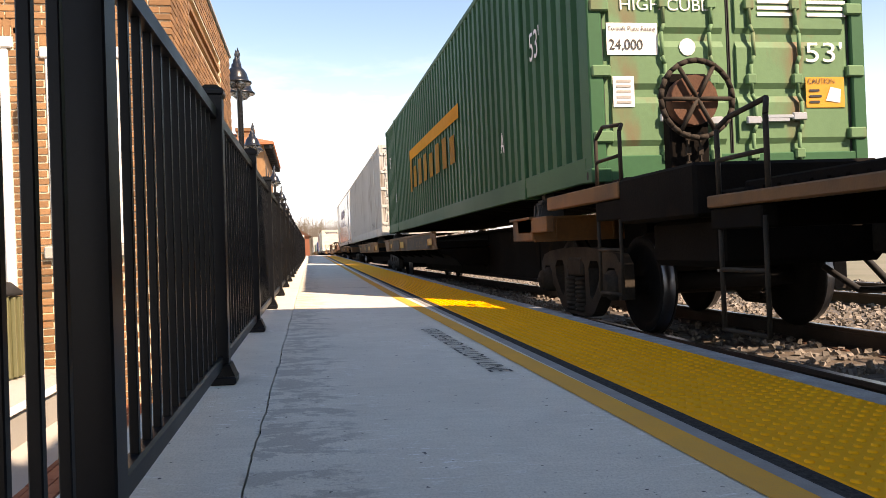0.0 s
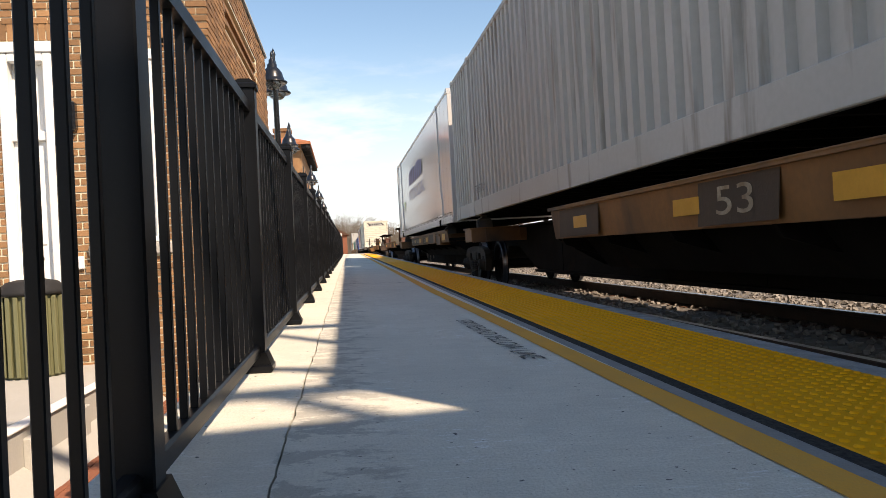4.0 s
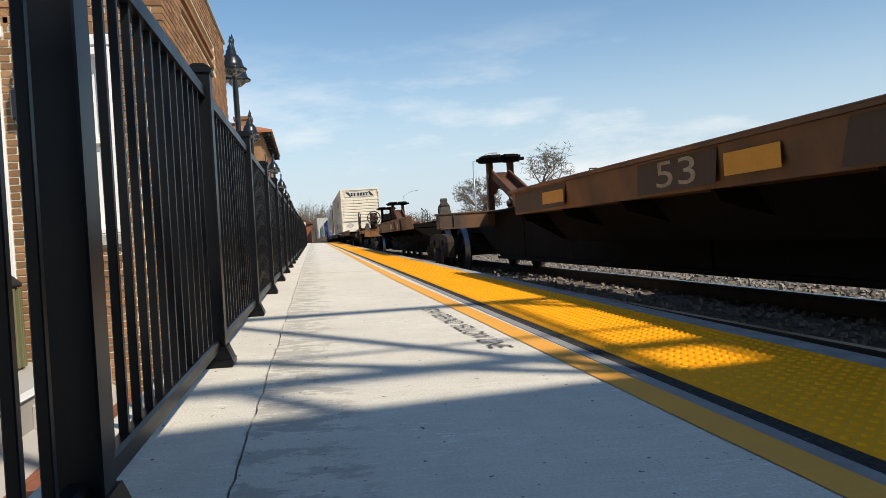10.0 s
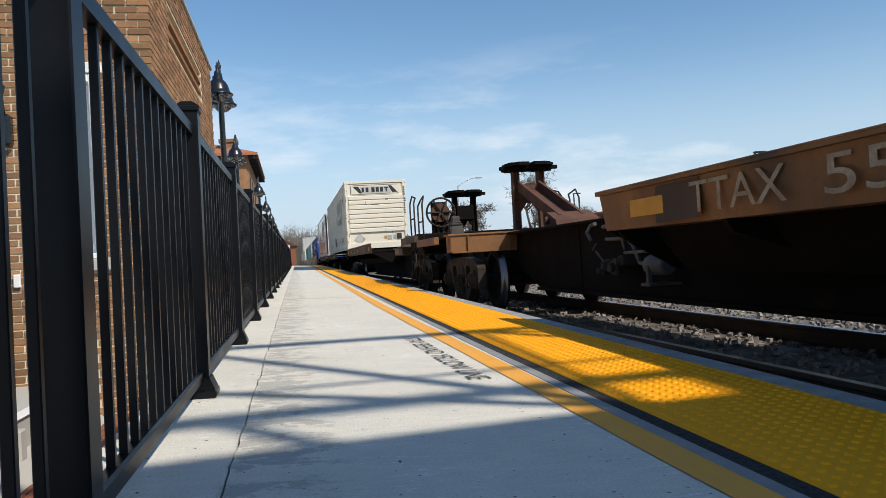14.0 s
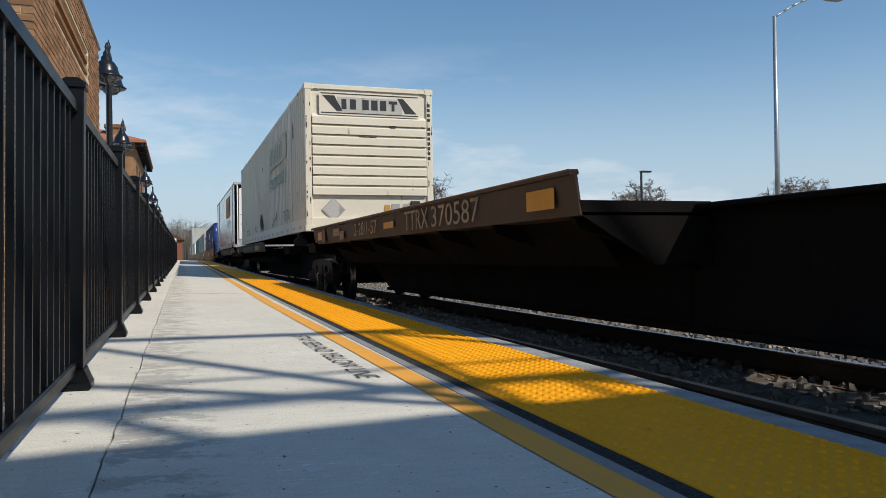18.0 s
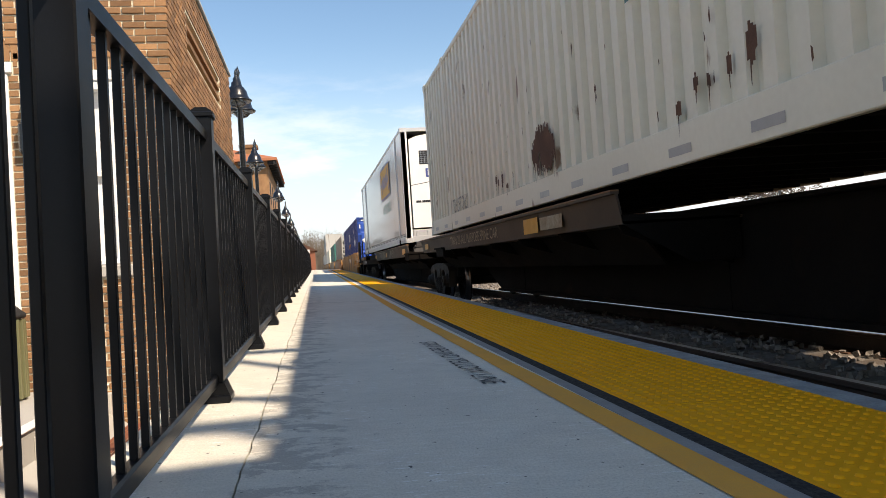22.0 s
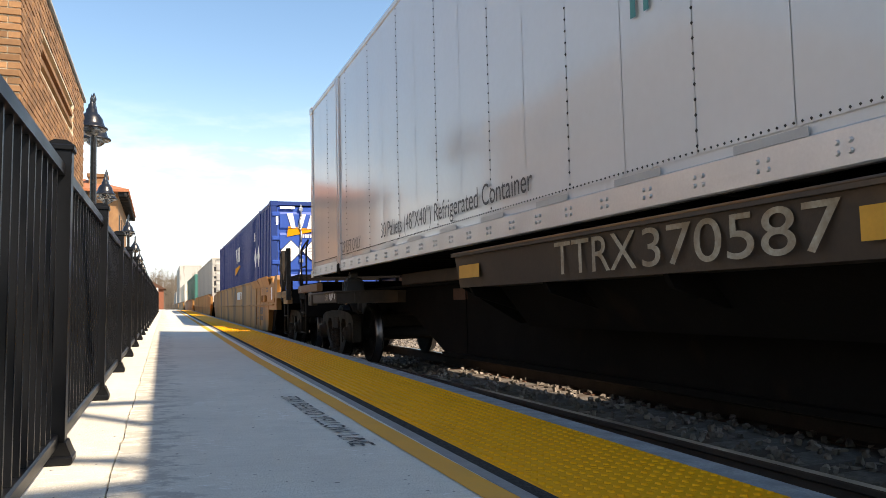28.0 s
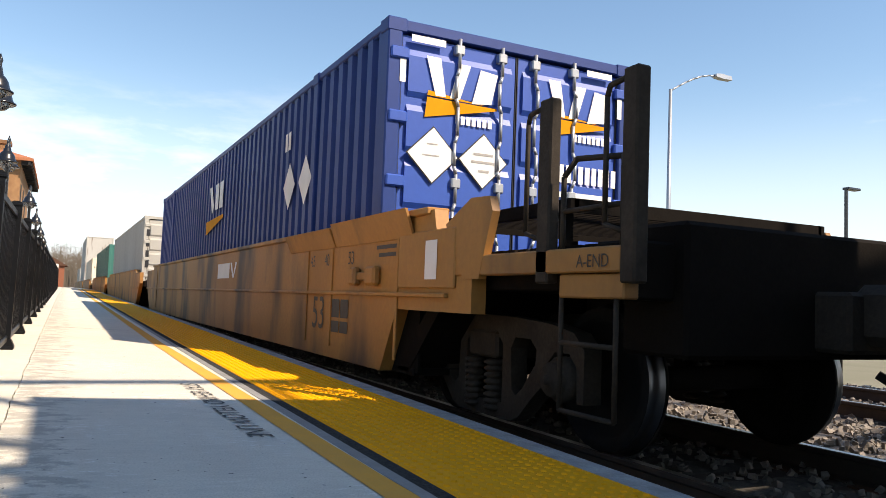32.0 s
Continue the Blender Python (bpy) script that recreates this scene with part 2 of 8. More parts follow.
M = {
    "concrete": broomed_concrete(),
    "edge": mat("edge_concrete", (0.40, 0.415, 0.405), 0.9, col2=(0.20, 0.205, 0.205), fine=75, coarse=9, amount=0.85, bump=0.5, bump_scale=120),
    "walk": mat("walk_concrete", (0.44, 0.425, 0.385), 0.85, fine=60, coarse=1.2, amount=0.4, bump=0.2),
    "tactile": mat("yellow_tactile", (0.95, 0.405, 0.012), 0.62, col2=(0.82, 0.325, 0.010), fine=60, coarse=2.0, amount=0.4, bump=0.12, bump_scale=90, spec=0.12,
                   stain=(0.30, 0.19, 0.03), stain_at=(0.70, 0.85), stain_scale=9, per_piece=0.05),
    "line": mat("orange_line_paint", (0.84, 0.385, 0.06), 0.85, col2=(0.66, 0.34, 0.10), fine=120, coarse=5, amount=0.5, bump=0.2, bump_scale=160, spec=0.15),
    "joint": mat("joint_sealant", (0.016, 0.016, 0.017), 0.95, col2=(0.11, 0.11, 0.105), fine=110, coarse=60, amount=0.40, bump=0.6, bump_scale=120, spec=0.08),
    "black": mat("fence_black", (0.0045, 0.005, 0.006), 0.36, col2=(0.008, 0.009, 0.011), fine=140, coarse=3, amount=0.5, bump=0.03, bump_scale=220, spec=0.18),
    "lampblack": mat("lamp_black", (0.010, 0.011, 0.013), 0.25, fine=80, coarse=5, amount=0.4, bump=0.02, spec=0.6),
    "stencil": mat("stencil_black", (0.028, 0.028, 0.029), 0.9, col2=(0.13, 0.125, 0.12), fine=110, coarse=30, amount=0.7, bump=0.1),
    "brick": mat("brick", (0.34, 0.185, 0.085), 0.9, col2=(0.19, 0.095, 0.048), fine=40, coarse=3, amount=0.6, bump=0.3, bump_scale=90, per_piece=0.30),
    "mortar": mat("mortar", (0.74, 0.67, 0.50), 0.95, fine=90, coarse=4, amount=0.4, bump=0.3, bump_scale=120),
    "paver": mat("brick_paving", (0.27, 0.09, 0.045), 0.85, col2=(0.17, 0.06, 0.035), fine=50, coarse=4, amount=0.5, bump=0.2, per_piece=0.22),
    "white": mat("white_paint", (0.80, 0.79, 0.76), 0.45, col2=(0.70, 0.69, 0.65), fine=30, coarse=2, amount=0.3, bump=0.05),
    "olive": mat("olive_bin", (0.15, 0.15, 0.075), 0.5, fine=40, coarse=3, amount=0.35, bump=0.08),
    "rail": mat("rail_steel", (0.085, 0.06, 0.045), 0.7, metal=0.4, col2=(0.05, 0.035, 0.028), fine=60, coarse=5, amount=0.6, bump=0.2),
    "railtop": mat("rail_head", (0.34, 0.33, 0.32), 0.34, metal=1.0, fine=60, coarse=5, amount=0.4, bump=0.05),
    "tie": mat("tie_wood", (0.10, 0.075, 0.055), 0.9, col2=(0.055, 0.043, 0.035), fine=50, coarse=4, amount=0.6, bump=0.4, bump_scale=60, per_piece=0.25),
    "ballast": mat("ballast_bed", (0.17, 0.15, 0.13), 0.95, col2=(0.08, 0.07, 0.06), fine=55, coarse=14, amount=0.9, bump=1.0, bump_scale=40),
    "stone": mat("ballast_stone", (0.26, 0.23, 0.195), 0.9, col2=(0.13, 0.11, 0.095), fine=50, coarse=9, amount=0.6, bump=0.3, per_piece=0.40),
    "ground": mat("dry_ground", (0.22, 0.20, 0.15), 0.95, col2=(0.14, 0.14, 0.08), fine=12, coarse=0.35, amount=0.7, bump=0.5, bump_scale=8),
    "asphalt": mat("asphalt", (0.055, 0.055, 0.056), 0.9, fine=60, coarse=1, amount=0.4, bump=0.3, bump_scale=90),
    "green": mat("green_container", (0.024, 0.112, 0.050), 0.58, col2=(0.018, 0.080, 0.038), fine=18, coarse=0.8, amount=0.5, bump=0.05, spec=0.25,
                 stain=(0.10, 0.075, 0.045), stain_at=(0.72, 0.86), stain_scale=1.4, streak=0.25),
    # door green set paler to carry the sunlight on it; stains are its own
    "greendoor_lit": mat("green_door_lit", (0.115, 0.235, 0.118), 0.65, col2=(0.08, 0.165, 0.085), fine=25, coarse=1.5, amount=0.5, bump=0.08,
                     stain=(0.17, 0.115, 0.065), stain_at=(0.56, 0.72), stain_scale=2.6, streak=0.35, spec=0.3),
    "cream": mat("cream_container", (0.74, 0.68, 0.555), 0.5, col2=(0.62, 0.56, 0.44), fine=20, coarse=0.9, amount=0.45, bump=0.05,
                 stain=(0.21, 0.11, 0.06), stain_at=(0.66, 0.70), stain_scale=3.2, streak=0.4),
    "creamlite": mat("pale_container", (0.49, 0.48, 0.45), 0.6, spec=0.25, col2=(0.38, 0.37, 0.335), fine=20, coarse=0.9, amount=0.45, bump=0.05,
                 stain=(0.20, 0.165, 0.13), stain_at=(0.57, 0.72), stain_scale=4.5, streak=0.12),
    "speckled": mat("speckled_door", (0.56, 0.56, 0.525), 0.55, col2=(0.40, 0.40, 0.37), fine=24, coarse=2.2, amount=0.6, bump=0.06,
                 stain=(0.07, 0.05, 0.04), stain_at=(0.585, 0.62), stain_scale=19, streak=0.8),
    "stripe": mat("dusty_concrete", (0.30, 0.305, 0.30), 0.92, col2=(0.20, 0.20, 0.195), fine=80, coarse=7, amount=0.7, bump=0.35, bump_scale=120),
    "panel": mat("white_panel_gloss", (0.58, 0.57, 0.555), 0.14, col2=(0.52, 0.51, 0.49), fine=14, coarse=0.7, amount=0.4, bump=0.035, bump_scale=2.2,
                 stain=(0.74, 0.74, 0.74), stain_at=(0.70, 0.74), stain_scale=1.1, streak=0.35, spec=0.5),
    "alu": mat("bare_aluminium", (0.62, 0.61, 0.59), 0.42, metal=0.55, col2=(0.45, 0.44, 0.42), fine=60, coarse=3, amount=0.4, bump=0.06),
    # side blue darkened for its shade; the sunlit doors keep the brighter tone
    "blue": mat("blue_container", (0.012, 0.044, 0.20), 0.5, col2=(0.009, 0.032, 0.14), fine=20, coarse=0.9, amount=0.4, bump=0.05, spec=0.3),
    "bluedoor_lit": mat("blue_door_lit", (0.02, 0.085, 0.40), 0.42, col2=(0.016, 0.065, 0.30), fine=20, coarse=0.9, amount=0.4, bump=0.05),
    "grey": mat("grey_container", (0.42, 0.41, 0.37), 0.6, fine=20, coarse=0.9, amount=0.4, bump=0.05, stain=(0.2, 0.15, 0.1), stain_at=(0.7, 0.85), streak=0.3),
    "teal": mat("teal_container", (0.03, 0.16, 0.13), 0.5, fine=20, coarse=0.9, amount=0.4, bump=0.05),
    "tan": mat("railcar_yellow", (0.24, 0.10, 0.026), 0.62, col2=(0.13, 0.06, 0.022), fine=22, coarse=1.0, amount=0.7, bump=0.12,
               stain=(0.042, 0.028, 0.020), stain_at=(0.50, 0.68), stain_scale=1.2, streak=0.5),
    "tanbright": mat("well_car_yellow", (0.42, 0.19, 0.040), 0.6, col2=(0.25, 0.115, 0.033), fine=22, coarse=0.8, amount=0.6, bump=0.08,
               stain=(0.075, 0.045, 0.026), stain_at=(0.47, 0.66), stain_scale=1.5, streak=0.35),
    # grime taken near black: the colour also holds the shade under the cars
    "grime_shade": mat("railcar_grime_shade", (0.011, 0.009, 0.0075), 0.9, col2=(0.006, 0.005, 0.0045), fine=30, coarse=2.0, amount=0.8, bump=0.2,
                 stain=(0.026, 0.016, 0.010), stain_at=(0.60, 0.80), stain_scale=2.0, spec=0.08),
    "sillbrown": mat("sill_brown", (0.070, 0.044, 0.026), 0.7, col2=(0.036, 0.024, 0.017), fine=22, coarse=1.0, amount=0.7, bump=0.12,
                 stain=(0.16, 0.085, 0.035), stain_at=(0.62, 0.82), stain_scale=1.2, streak=0.5),
    "truck": mat("truck_steel", (0.046, 0.036, 0.027), 0.8, col2=(0.018, 0.014, 0.011), fine=40, coarse=5, amount=0.7, bump=0.25, spec=0.25),
    "steelgrey": mat("cast_steel", (0.050, 0.045, 0.040), 0.75, metal=0.0, col2=(0.025, 0.022, 0.020), fine=60, coarse=6, amount=0.7, bump=0.2),
    "pipegrey": mat("pipe_grey", (0.095, 0.09, 0.083), 0.65, metal=0.0, col2=(0.045, 0.038, 0.032), fine=50, coarse=6, amount=0.6, bump=0.1),
    "rust": mat("rust", (0.13, 0.055, 0.028), 0.85, col2=(0.07, 0.03, 0.018), fine=40, coarse=4, amount=0.8, bump=0.3),
    # wheel steel set near black to carry the shade beneath the train
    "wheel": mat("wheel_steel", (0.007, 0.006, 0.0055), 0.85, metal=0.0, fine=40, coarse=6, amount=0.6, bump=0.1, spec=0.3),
    "tread": mat("tread_steel", (0.20, 0.20, 0.21), 0.32, metal=1.0, fine=40, coarse=6, amount=0.2, bump=0.02),
    "reflector": mat("yellow_reflector", (0.62, 0.29, 0.02), 0.5, fine=60, coarse=9, amount=0.4, bump=0.05),
    "greytape": mat("grey_tape", (0.38, 0.37, 0.35), 0.4, fine=60, coarse=9, amount=0.3, bump=0.05),
    "fademark": mat("faded_mark_paint", (0.20, 0.145, 0.085), 0.85, col2=(0.09, 0.05, 0.025), fine=45, coarse=9, amount=0.8, bump=0.05),
    "markpaint": mat("mark_paint", (0.42, 0.37, 0.28), 0.8, col2=(0.20, 0.13, 0.07), fine=45, coarse=9, amount=0.8, bump=0.05),
    "inkblack": mat("black_lettering", (0.020, 0.020, 0.022), 0.5, fine=60, coarse=8, amount=0.4, bump=0.02),
    "inkblue": mat("blue_lettering", (0.045, 0.075, 0.25), 0.4, fine=60, coarse=6, amount=0.4, bump=0.02),
    "leafgreen": mat("leaf_green_print", (0.16, 0.34, 0.05), 0.4, col2=(0.05, 0.16, 0.04), fine=60, coarse=6, amount=0.4, bump=0.02),
    "inkgreen": mat("green_lettering", (0.03, 0.20, 0.17), 0.4, fine=60, coarse=6, amount=0.4, bump=0.02),
    "inkwhite": mat("white_lettering", (0.78, 0.78, 0.76), 0.5, fine=60, coarse=6, amount=0.2, bump=0.02),
    "inkorange": mat("orange_lettering", (0.72, 0.29, 0.012), 0.7, spec=0.08, col2=(0.56, 0.23, 0.015), fine=30, coarse=4, amount=0.4, bump=0.02),
    "inkochre": mat("ochre_lettering", (0.46, 0.20, 0.015), 0.7, spec=0.08, col2=(0.24, 0.14, 0.03), fine=30, coarse=5, amount=0.6, bump=0.02),
    "markgrey": mat("faded_grey_marking", (0.19, 0.20, 0.15), 0.6, col2=(0.34, 0.32, 0.24), fine=30, coarse=8, amount=0.7, bump=0.02),
    "markcream": mat("faded_yellow_board", (0.60, 0.54, 0.36), 0.55, col2=(0.5, 0.45, 0.33), fine=20, coarse=3, amount=0.5, bump=0.02),
    "danger": mat("orange_sign", (0.75, 0.17, 0.06), 0.5, fine=40, coarse=4, amount=0.3, bump=0.03),
    "galv": mat("galvanised", (0.42, 0.44, 0.46), 0.4, metal=0.7, fine=60, coarse=4, amount=0.3, bump=0.03),
    "bark": mat("bark", (0.17, 0.135, 0.11), 0.9, fine=25, coarse=4, amount=0.6, bump=0.3),
    "rooftile": mat("clay_tiles", (0.36, 0.13, 0.06), 0.8, fine=20, coarse=3, amount=0.6, bump=0.3, per_piece=0.2),
    "hill": mat("bare_woods", (0.15, 0.115, 0.09), 1.0, col2=(0.09, 0.08, 0.06), fine=1.2, coarse=0.12, amount=0.8, bump=0),
    "dark": mat("dark_void", (0.012, 0.012, 0.013), 0.8, fine=20, coarse=4, amount=0.3, bump=0.05),
}
glass = bpy.data.materials.new("lamp_glass")
glass.use_nodes = True
glass.node_tree.nodes["Principled BSDF"].inputs["Transmission Weight"].default_value = 0.9
glass.node_tree.nodes["Principled BSDF"].inputs["Roughness"].default_value = 0.15
M["glass"] = glass


# ---------------------------------------------------------------- mesh helpers
def box(bm, x0, x1, y0, y1, z0, z1, mi=0, b=0.0):
    """A box between two corners; b chamfers its edges."""
    x0, x1 = min(x0, x1), max(x0, x1)
    y0, y1 = min(y0, y1), max(y0, y1)
    z0, z1 = min(z0, z1), max(z0, z1)
    if b <= 0:
        v = [bm.verts.new(p) for p in ((x0, y0, z0), (x1, y0, z0), (x1, y1, z0), (x0, y1, z0), (x0, y0, z1), (x1, y0, z1), (x1, y1, z1), (x0, y1, z1))]
        for q in ((3, 2, 1, 0), (4, 5, 6, 7), (0, 1, 5, 4), (1, 2, 6, 5), (2, 3, 7, 6), (3, 0, 4, 7)):
            bm.faces.new([v[i] for i in q]).material_index = mi
        return
    b = min(b, (x1 - x0) * 0.45, (y1 - y0) * 0.45, (z1 - z0) * 0.45)
    lo, hi = (x0, y0, z0), (x1, y1, z1)
    c = {}
    for k in range(8):
        s = [(k >> a) & 1 for a in range(3)]
        for a in range(3):
            p = [(hi[i] if s[i] else lo[i]) if i == a else (hi[i] - b if s[i] else lo[i] + b) for i in range(3)]
            c[k, a] = bm.verts.new(p)
    def face(vs, n):
        f = bm.faces.new(vs)
        f.normal_update()
        if f.normal.dot(Vector(n)) < 0:
            f.normal_flip()
        f.material_index = mi
    for a in range(3):
        o = [i for i in range(3) if i != a]
        for s in (0, 1):
            ks = []
            for u, w in ((0, 0), (1, 0), (1, 1), (0, 1)):
                ks.append((s << a) | (u << o[0]) | (w << o[1]))
            n = [0, 0, 0]
            n[a] = 1 if s else -1
            face([c[k, a] for k in ks], n)
    for a in range(3):
        p, q = [i for i in range(3) if i != a]
        for u in (0, 1):
            for w in (0, 1):
                k0 = (u << p) | (w << q)
                k1 = k0 | (1 << a)
                n = [0, 0, 0]
                n[p], n[q] = (1 if u else -1), (1 if w else -1)
                face([c[k0, p], c[k1, p], c[k1, q], c[k0, q]], n)
    for k in range(8):
        n = [1 if (k >> a) & 1 else -1 for a in range(3)]
        face([c[k, 0], c[k, 1], c[k, 2]], n)


def rod(bm, p0, p1, r, seg=8, r1=None, mi=0, smooth=True):
    """A round bar from p0 to p1."""
    p0, p1 = Vector(p0), Vector(p1)
    d = (p1 - p0).normalized()
    a = d.orthogonal().normalized()
    c = d.cross(a)
    rings = []
    for p, q in ((p0, r), (p1, r if r1 is None else r1)):
        rings.append([bm.verts.new(p + q * (math.cos(2 * math.pi * i / seg) * a + math.sin(2 * math.pi * i / seg) * c)) for i in range(seg)])
    for i in range(seg):
        f = bm.faces.new((rings[0][i], rings[0][(i + 1) % seg], rings[1][(i + 1) % seg], rings[1][i]))
        f.smooth, f.material_index = smooth, mi
    for ring in (rings[0][::-1], rings[1]):
        bm.faces.new(ring).material_index = mi


def bent(bm, pts, r, seg=6):
    """A bent round bar through the points."""
    for p, q in zip(pts, pts[1:]):
        rod(bm, p, q, r, seg)


def lathe(bm, profile, origin, axis="z", seg=16, mi=None):
    """Turns (radius, height) pairs round an axis through origin."""
    rings = []
    for r, h in profile:
        ring = []
        for i in range(seg):
            a = 2 * math.pi * i / seg
            u, w = r * math.cos(a), r * math.sin(a)
            p = {"z": (u, w, h), "x": (h, u, w), "y": (w, h, u)}[axis]
            ring.append(bm.verts.new(Vector(origin) + Vector(p)))
        rings.append(ring)
    for k in range(len(rings) - 1):
        for i in range(seg):
            f = bm.faces.new((rings[k][i], rings[k][(i + 1) % seg], rings[k + 1][(i + 1) % seg], rings[k + 1][i]))
            f.smooth = True
            if mi:
                f.material_index = mi[k]
    bm.faces.new(rings[0][::-1])
    bm.faces.new(rings[-1])


def prism(bm, poly, axis, a0, a1, mi=0):
    """A polygon in the plane across an axis, drawn out from a0 to a1."""
    def at(p, a):
        return {"x": (a, p[0], p[1]), "y": (p[0], a, p[1]), "z": (p[0], p[1], a)}[axis]
    v0, v1 = [bm.verts.new(at(p, a0)) for p in poly], [bm.verts.new(at(p, a1)) for p in poly]
    n = len(poly)
    fs = [bm.faces.new(v0[::-1]), bm.faces.new(v1)]
    for i in range(n):
        fs.append(bm.faces.new((v0[i], v0[(i + 1) % n], v1[(i + 1) % n], v1[i])))
    for f in fs:
        f.material_index = mi
    bmesh.ops.recalc_face_normals(bm, faces=fs)


def band(bm, pts, w, x0, x1, mi=0):
    """A thick band along points (y, z) in the upright plane, between x0 and x1."""
    for (ya, za), (yb, zb) in zip(pts, pts[1:]):
        d = Vector((yb - ya, zb - za)).normalized()
        n = Vector((-d.y, d.x)) * w / 2
        e = d * w * 0.18
        prism(bm, [(ya - e.x - n.x, za - e.y - n.y), (yb + e.x - n.x, zb + e.y - n.y), (yb + e.x + n.x, zb + e.y + n.y), (ya - e.x + n.x, za - e.y + n.y)], "x", x0, x1, mi)


def mesh_of(bm, name, *mats):
    me = bpy.data.meshes.new(name)
    bm.normal_update()
    bm.to_mesh(me)
    bm.free()
    for m in mats:
        me.materials.append(m)
    return me


def part(name, bm, material, parent, label=""):
    mats = material if isinstance(material, (list, tuple)) else (material,)
    ob = new(name, mesh_of(bm, name, *mats))
    ob.parent = parent
    return tagged(ob, label=label)


def thing(name, label, category, group="", kind="", at=(0, 0, 0)):
    ob = new(name)
    ob.location = at
    return tagged(ob, label=label, category=category, group=group, kind=kind)


def quads(name, verts, faces, material, parent=None):
    me = bpy.data.meshes.new(name)
    me.from_pydata([tuple(v) for v in verts], [], [tuple(f) for f in faces])
    me.materials.append(material)
    me.update()
    ob = new(name, me)
    ob.parent = parent
    return ob


SIDE = Matrix(((0, 0, -1), (-1, 0, 0), (0, 1, 0)))    # lettering on a face towards the platform
FRONT = Matrix(((1, 0, 0), (0, 0, -1), (0, 1, 0)))    # lettering on a face towards -y
FLOOR = Matrix(((0, 1, 0), (-1, 0, 0), (0, 0, 1)))    # lettering on the floor, read towards the track


def lettering(body, material, parent, origin, width, height, turn, name="lettering", label=""):
    """Words with a flat face, fitted to a width and height; origin is the lower left corner as read."""
    cu = bpy.data.curves.new("words", "FONT")
    cu.body, cu.size, cu.extrude = body, 1.0, 0.0
    ob = bpy.data.objects.new("words", cu)
    scene.collection.objects.link(ob)
    bpy.context.view_layer.update()
    me = bpy.data.meshes.new_from_object(ob.evaluated_get(bpy.context.evaluated_depsgraph_get()))
    bpy.data.objects.remove(ob)
    xs, ys = [v.co.x for v in me.vertices], [v.co.y for v in me.vertices]
    kx, ky = width / (max(xs) - min(xs)), height / (max(ys) - min(ys))
    m = turn.to_4x4()
    m.translation = origin
    for v in me.vertices:
        v.co = m @ Vector(((v.co.x - min(xs)) * kx, (v.co.y - min(ys)) * ky, 0))
    me.materials.clear()
    me.materials.append(material)
    o = new(name, me)
    o.parent = parent
    return tagged(o, label=label)


def patch(parent, turn, origin, outlines, material, name="marking", label=""):
    """Flat painted shapes: outlines as lists of (right, up) points from the origin."""
    bm = bmesh.new()
    m = turn.to_4x4()
    m.translation = origin
    for o in outlines:
        bm.faces.new([bm.verts.new(m @ Vector((*p, 0))) for p in o])
    return part(name, bm, material, parent, label)


def rect(x0, y0, x1, y1):
    return [(x0, y0), (x1, y0), (x1, y1), (x0, y1)]

# ---------------------------------------------------------------- setting
RAIL_Z, TRACK_X = -0.33, 3.64
Y0 = -14.0

# one sheet of ground to the horizon, with the track bed on it
bm = bmesh.new()
gx = [-2500, -300, -60, -8, 12, 40, 120, 400, 2500]
gy = [-1500, -200, -40, 0, 40, 120, 300, 800, 3500]
gv = [[bm.verts.new((x, y, -1.02)) for x in gx] for y in gy]
for j in range(len(gy) - 1):
    for i in range(len(gx) - 1):
        bm.faces.new((gv[j][i], gv[j][i + 1], gv[j + 1][i + 1], gv[j + 1][i]))
ground = new("ground", mesh_of(bm, "ground", M["ground"]))
tagged(ground, "dry late-winter ground with sparse grass beyond the tracks", "ground", kind="structure")

bm = bmesh.new()
prism(bm, [(1.62, -1.05), (12.6, -1.05), (10.6, -0.50), (1.62, -0.50)], "y", -60, 420)
tagged(new("track_bed", mesh_of(bm, "track_bed", M["ballast"])), "grey-brown crushed stone track bed beside the platform", "ballast", kind="structure")

# platform slab: body, fence strip joined by an open crack, edge strip
FALL, RISE, DRIFT = 0.0387, 0.0076, 0.0061      # slope to the track, rise along the line, turn towards the track
LAY = Matrix(((1, DRIFT, 0, -DRIFT * 3.4), (-DRIFT, 1, 0, 0), (-FALL, RISE, 1, -FALL * 0.385 - RISE * 3.4 - 0.002), (0, 0, 0, 1)))
def laid(x, y):
    """Where a spot of the platform's plan lies on its sloping top."""
    return LAY @ Vector((x, y, 0))
YP = 58.0
platform = thing("platform", "pale concrete station platform with a yellow warning strip along its edge", "platform", kind="structure")
platform.matrix_world = Matrix.Translation(laid(0, 0)) @ Euler((RISE, FALL, -DRIFT)).to_matrix().to_4x4()
bm = bmesh.new()
rng = random.Random(3)
box(bm, -0.56, 1.88, Y0, YP, -1.05, -0.03)
part("slab", bm, M["concrete"], platform)
crack = [(-0.189 + rng.uniform(-0.0035, 0.0035) + 0.003 * math.sin(i * 0.35), 0.4 + 0.06 * i) for i in range(760)]
bm = bmesh.new()
prev = None
for (cx, cy) in [(-0.188, Y0)] + crack + [(-0.188, YP)]:
    row = [bm.verts.new((x, cy, z)) for x, z in ((-0.56, 0.0), (cx - 0.0025, 0.0), (cx - 0.002, -0.02))]
    if prev:
        for i in range(2):
            bm.faces.new((prev[i], prev[i + 1], row[i + 1], row[i]))
    prev = row
part("fence_strip", bm, M["concrete"], platform)
bm = bmesh.new()
prev = None
